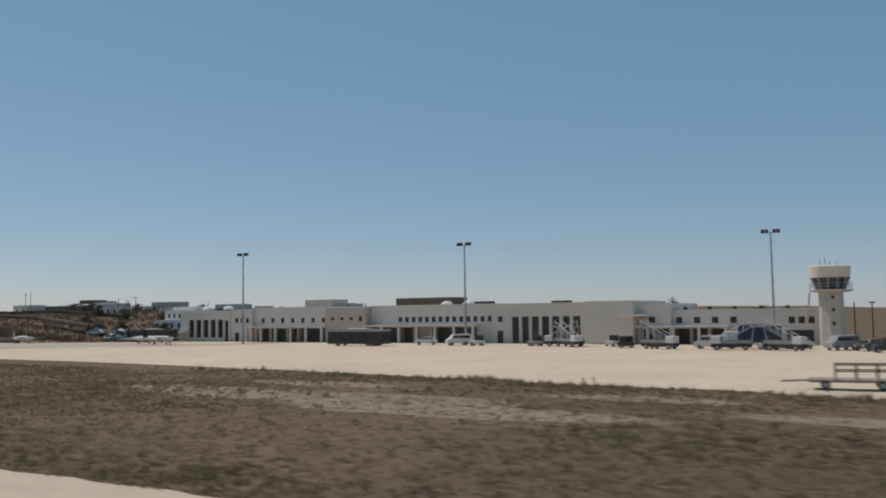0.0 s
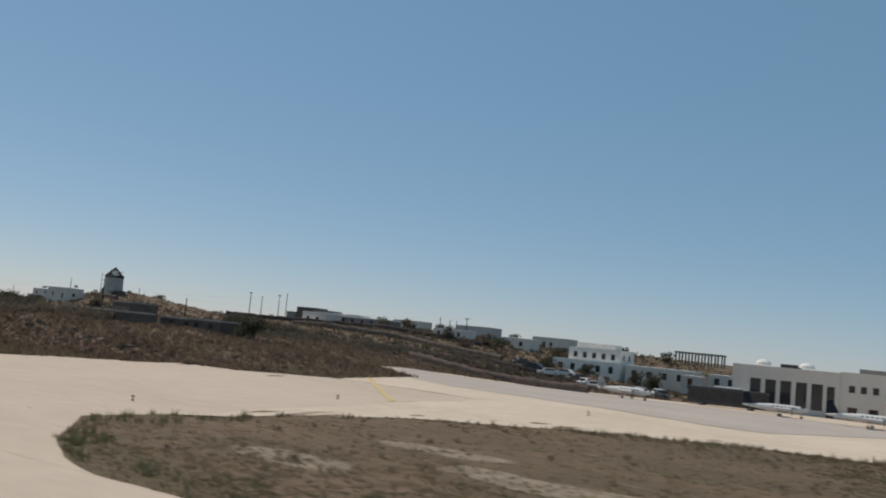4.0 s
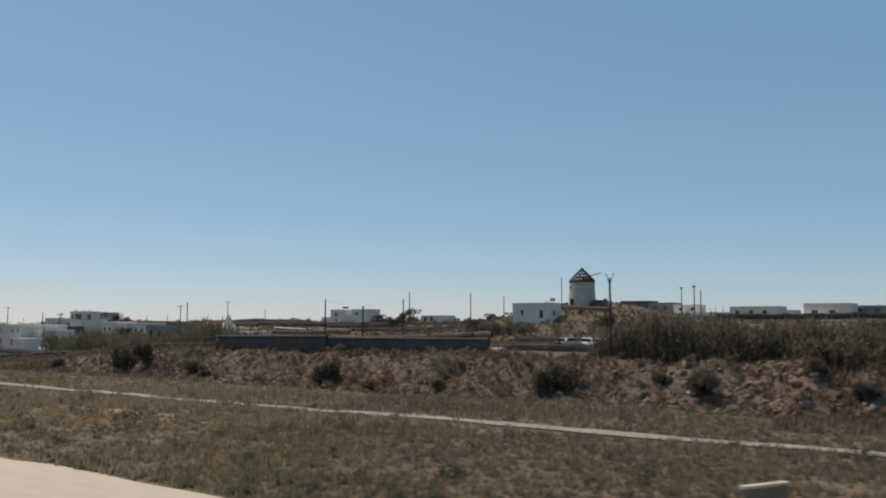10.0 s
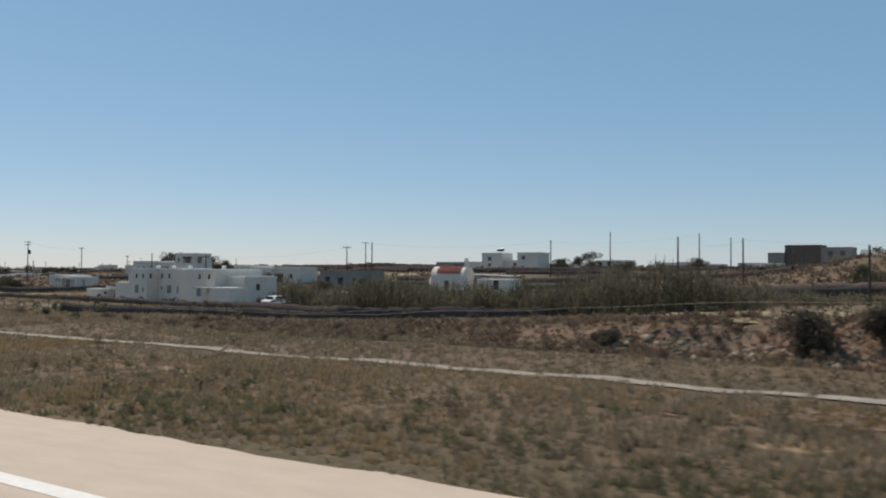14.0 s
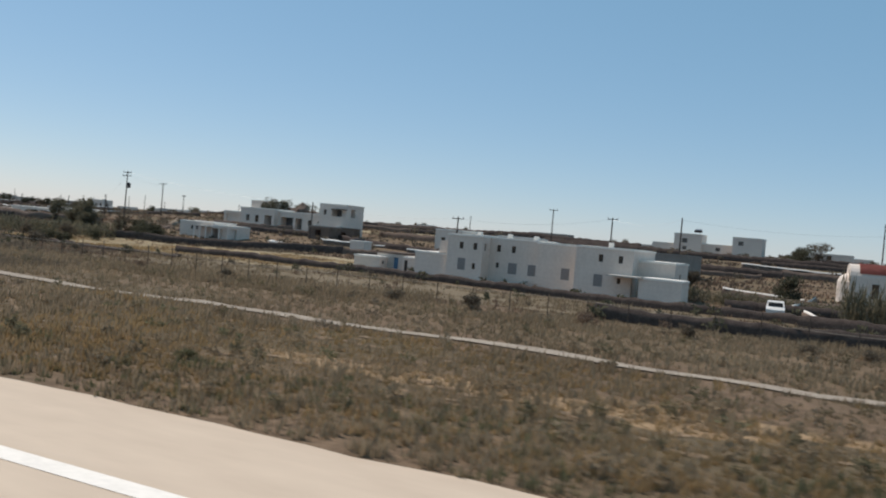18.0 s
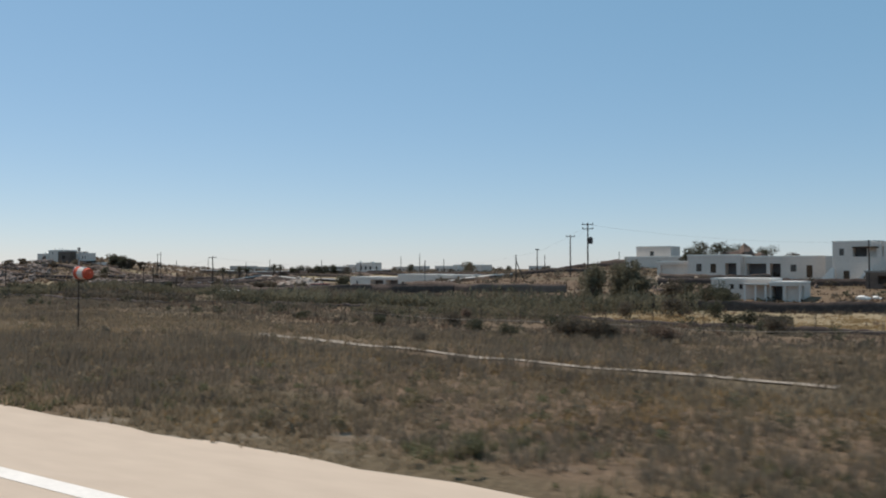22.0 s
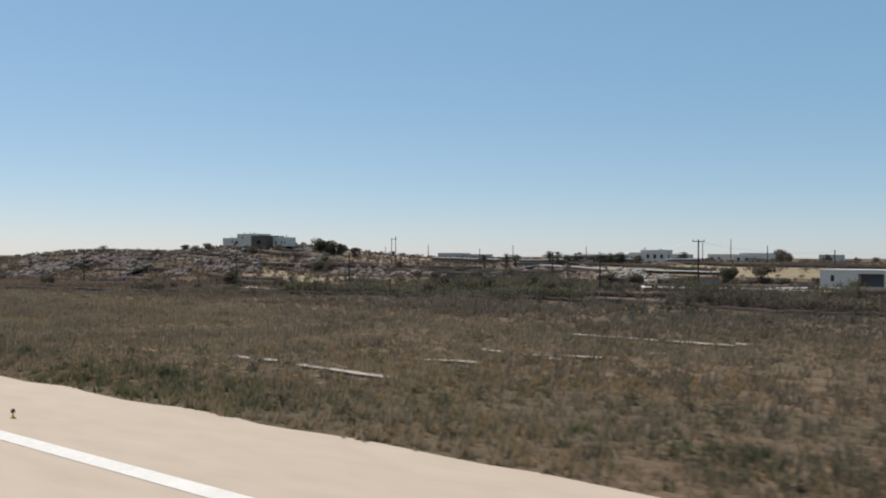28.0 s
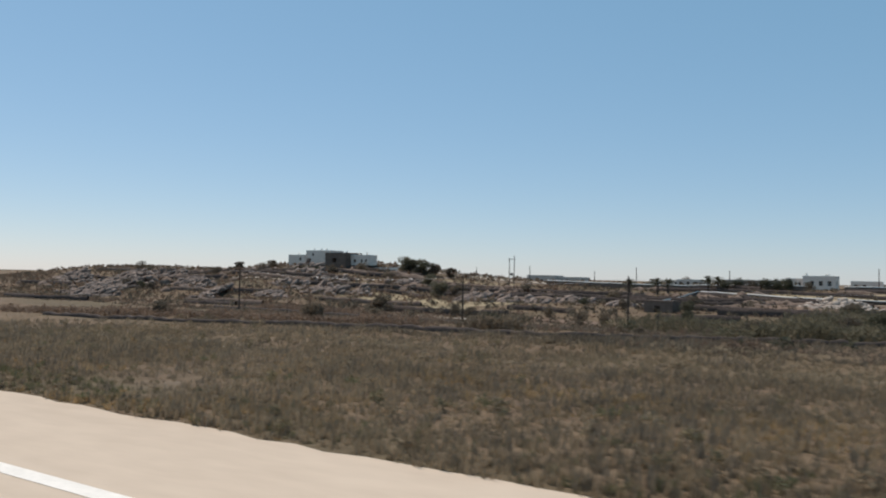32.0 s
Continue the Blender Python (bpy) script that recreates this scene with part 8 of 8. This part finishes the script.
for x0, x1, a, b in ((-850, -822, 206, 211), (-915, -895, 199, 203), (-840, -800, 226, 236)):
    field("straw_field", x0, x1, (a, a + 2), (b, b + 2), STRAW_FIELD, "small golden terrace field on the hill")
for i, (x, y, h, rr) in enumerate(((-862, 226, 3.6, 3.0), (-870, 220, 3.0, 2.6), (-898, 214, 3.4, 3.0), (-915, 208, 3.2, 3.0), (-842, 216, 3.4, 2.8), (-950, 214, 3.4, 3.2), (-970, 220, 3.8, 3.2), (-985, 226, 4.2, 3.4), (-815, 208, 3.0, 2.6), (-790, 214, 2.8, 2.6), (-760, 206, 2.8, 2.8), (-736, 198, 3.0, 2.6), (-700, 186, 2.8, 2.6), (-676, 176, 2.6, 2.4))):
    tree(x, y, h, rr, i % 5, "tree", "dark low bush tree on the hillside", (THICKET, SHRUB)[i % 2], 1200, None, "bush trees of the hillside", 0.26, 0.1)
# granite crags of the western hill
CRAG = material("pale_fissured_granite", (0.130, 0.097, 0.078), (0.300, 0.235, 0.195), 0.9, 0.95, 1.0, 9)


def crag(a, b, h, w, seed, mat=None, label="fissured pale granite crag on the hillside", size=1.0, dip=24):
    """A craggy ridge from a to b: overlapping tilted slabs with dark gaps between them."""
    g = np.random.default_rng(seed)
    dx, dy = b[0] - a[0], b[1] - a[1]
    d = math.hypot(dx, dy)
    corner = np.array([(-1, -1, -1), (1, -1, -1), (1, 1, -1), (-1, 1, -1), (-1, -1, 1), (1, -1, 1), (1, 1, 1), (-1, 1, 1)], float)
    quad = np.array([(0, 3, 2, 1), (4, 5, 6, 7), (0, 1, 5, 4), (1, 2, 6, 5), (2, 3, 7, 6), (3, 0, 4, 7)])
    vs, fs = [], []
    for k in range(int(d * w / 2.2 / size ** 2)):
        u, v = g.uniform(0, 1), g.uniform(-1, 1)
        x, y = a[0] + dx * u - dy / d * v * w / 2, a[1] + dy * u + dx / d * v * w / 2
        top = h * max(0.0, 1 - abs(2 * u - 1) ** 2.4) * (0.5 + 0.5 * v if v > -0.9 else 0.1) * g.uniform(0.6, 1.05)
        half = size * np.array([g.uniform(0.9, 2.6), g.uniform(0.7, 1.5), g.uniform(0.3, 0.75)])
        c = corner * half * g.uniform(0.72, 1.0, (8, 3))
        c[4:, :2] *= g.uniform(0.6, 0.9)
        m = pose(x, y, ground_at(x, y) + top - half[2] * 0.6, g.normal(10, 9), g.normal(-dip, 13), g.normal(0, 24))
        vs += [tuple(m @ Vector(q)) for q in c]
        fs += (quad + 8 * k).tolist()
    tagged(new("granite_crag", fast_mesh("granite_crag", vs, fs, mat or CRAG)), label, "rock", "granite crags of the hill")


for i, (a, b, h, w) in enumerate((
        ((-873, 176), (-855, 152), 2.4, 6), ((-852, 170), (-838, 166), 1.8, 5), ((-844, 181), (-827, 178), 3.2, 7), ((-828, 182), (-818, 180), 2.4, 5), ((-893, 223), (-873, 221), 2.9, 6), ((-884, 214), (-868, 213), 2.2, 5),
        ((-950, 186), (-908, 168), 5.0, 15), ((-926, 158), (-892, 148), 3.0, 10), ((-905, 181), (-882, 176), 2.4, 7), ((-960, 204), (-925, 200), 4.2, 10), ((-910, 212), (-894, 214), 2.4, 6), ((-866, 190), (-850, 187), 1.8, 6),
        ((-797, 187), (-780, 190), 2.0, 5), ((-792, 181), (-768, 185), 1.2, 4), ((-768, 190), (-758, 191), 1.8, 4), ((-753, 187), (-744, 188), 1.5, 4), ((-985, 190), (-955, 178), 4.0, 12), ((-866, 204), (-850, 206), 1.6, 4), ((-840, 216), (-822, 218), 1.5, 4))):
    crag(a, b, h, w, 500 + i)
SPOIL = material("pale_spoil_heap", (0.30, 0.245, 0.20), (0.46, 0.39, 0.33), 0.8, 0.95, 0.8, 6)
crag((-715, 206.5), (-700, 205), 2.0, 5, 531, SPOIL, "pale spoil heap below the villa wall", 0.6, 5)
crag((-698, 200.5), (-690, 200), 1.6, 4, 532, SPOIL, "pale spoil heap below the villa wall", 0.6, 5)
field_wall([(-746, 198), (-744.6, 212), (-744.4, 226)], 0.9, STONE, "stone wall along the climbing road", WHITER, 540, 0.5, "garden_wall", "white-topped garden walls")
field_wall([(-744.2, 226), (-732, 222.6), (-721, 219), (-710, 216)], 0.85, BROWNWALL, "long brown garden wall with white top", WHITER, 541, 0.5, "garden_wall", "white-topped garden walls")
field_wall([(-743, 222.5), (-732, 219.4), (-721, 216), (-711, 213.4)], 0.9, STONE, "dark retaining wall below the garden wall", None, 547, 0.5)
field_wall([(-709, 217), (-698, 217.6), (-684, 218)], 0.8, STONE, "dark garden wall with white top", WHITER, 542, 0.5, "garden_wall", "white-topped garden walls")
field_wall([(-737, 184), (-722, 184), (-706, 186), (-694, 190)], 1.2, STONE, "dark terrace wall below the villa", None, 543, 0.6)
field_wall([(-857, 194), (-838, 198), (-820, 203), (-806, 204)], 1.3, STONE, "dark terrace wall above the golden field", None, 544, 0.6)
field_wall([(-892, 203), (-874, 200), (-857, 197)], 1.2, BROWNWALL, "brown terrace wall along the hill track", None, 545, 0.6)
field_wall([(-880, 231), (-862, 231), (-842, 234)], 1.0, STONE, "dark terrace wall below the hilltop house", None, 546, 0.6)
house("stone_store", -528.0, 137, on(-526, 137), 4.8, 4, 2.5, 0, [(1.6, 3.0, 0.8, 2.0, "b")], (), "small flat-roofed stone store among field walls", FAR, BROWNWALL, GREYWALL, category="store")
house("stone_store", -736.5, 170, -1.6, 6.0, 5, 2.9, 0, [(2.2, 3.4, 0.1, 2.0, "b")], (), "dark flat-roofed stone store in the low ground", FAR, BROWNWALL, BROWNWALL, category="store")
for i, (x, y, q, k) in enumerate(((-742.5, 240, 2.2, 0), (-739, 241, 2.3, 0), (-735.6, 242, 2.3, 1), (-732.4, 243, 2.5, 0), (-729.4, 244, 2.6, 0), (-726.6, 246, 2.4, 0), (-722.2, 248, 2.0, 1), (-743.2, 125, 1.1, 0), (-741.0, 125.4, 1.0, 0), (-738.6, 125, 1.1, 0), (-755, 133, 1.7, 1), (-760, 136, 1.5, 1), (-732, 132, 2.0, 2), (-727, 130, 1.8, 2), (-880, 218, 1.9, 0), (-876, 219, 1.6, 0), (-884, 220, 1.5, 1), (-915, 172, 2.2, 1), (-905, 170, 2.0, 0), (-898, 168, 1.8, 1), (-745, 103, 1.6, 2), (-751, 102, 1.5, 2), (-712, 136, 1.6, 2), (-720, 150, 2.0, 0), (-728, 172, 2.0, 0), (-742, 172, 1.8, 1), (-756, 182, 1.5, 0), (-837, 189, 1.4, 1), (-770, 150, 1.6, 1), (-748, 150, 1.7, 2))):
    shrub(x, y, q, i, (LEAF, SHRUB, THICKET)[k], "thicket_shrub", ("dark green shrub on the western slope", "olive shrub on the western slope", "grey-brown shrub in the low ground")[k], 1.1, "shrubs of the western slope")
spread_tufts("golden_grass", 3500, -188, -5, 22, 58, GOLD, "golden dry grass of the island", 0.16, 133, patchy(0.28, 10, 134), 7, 0.06)
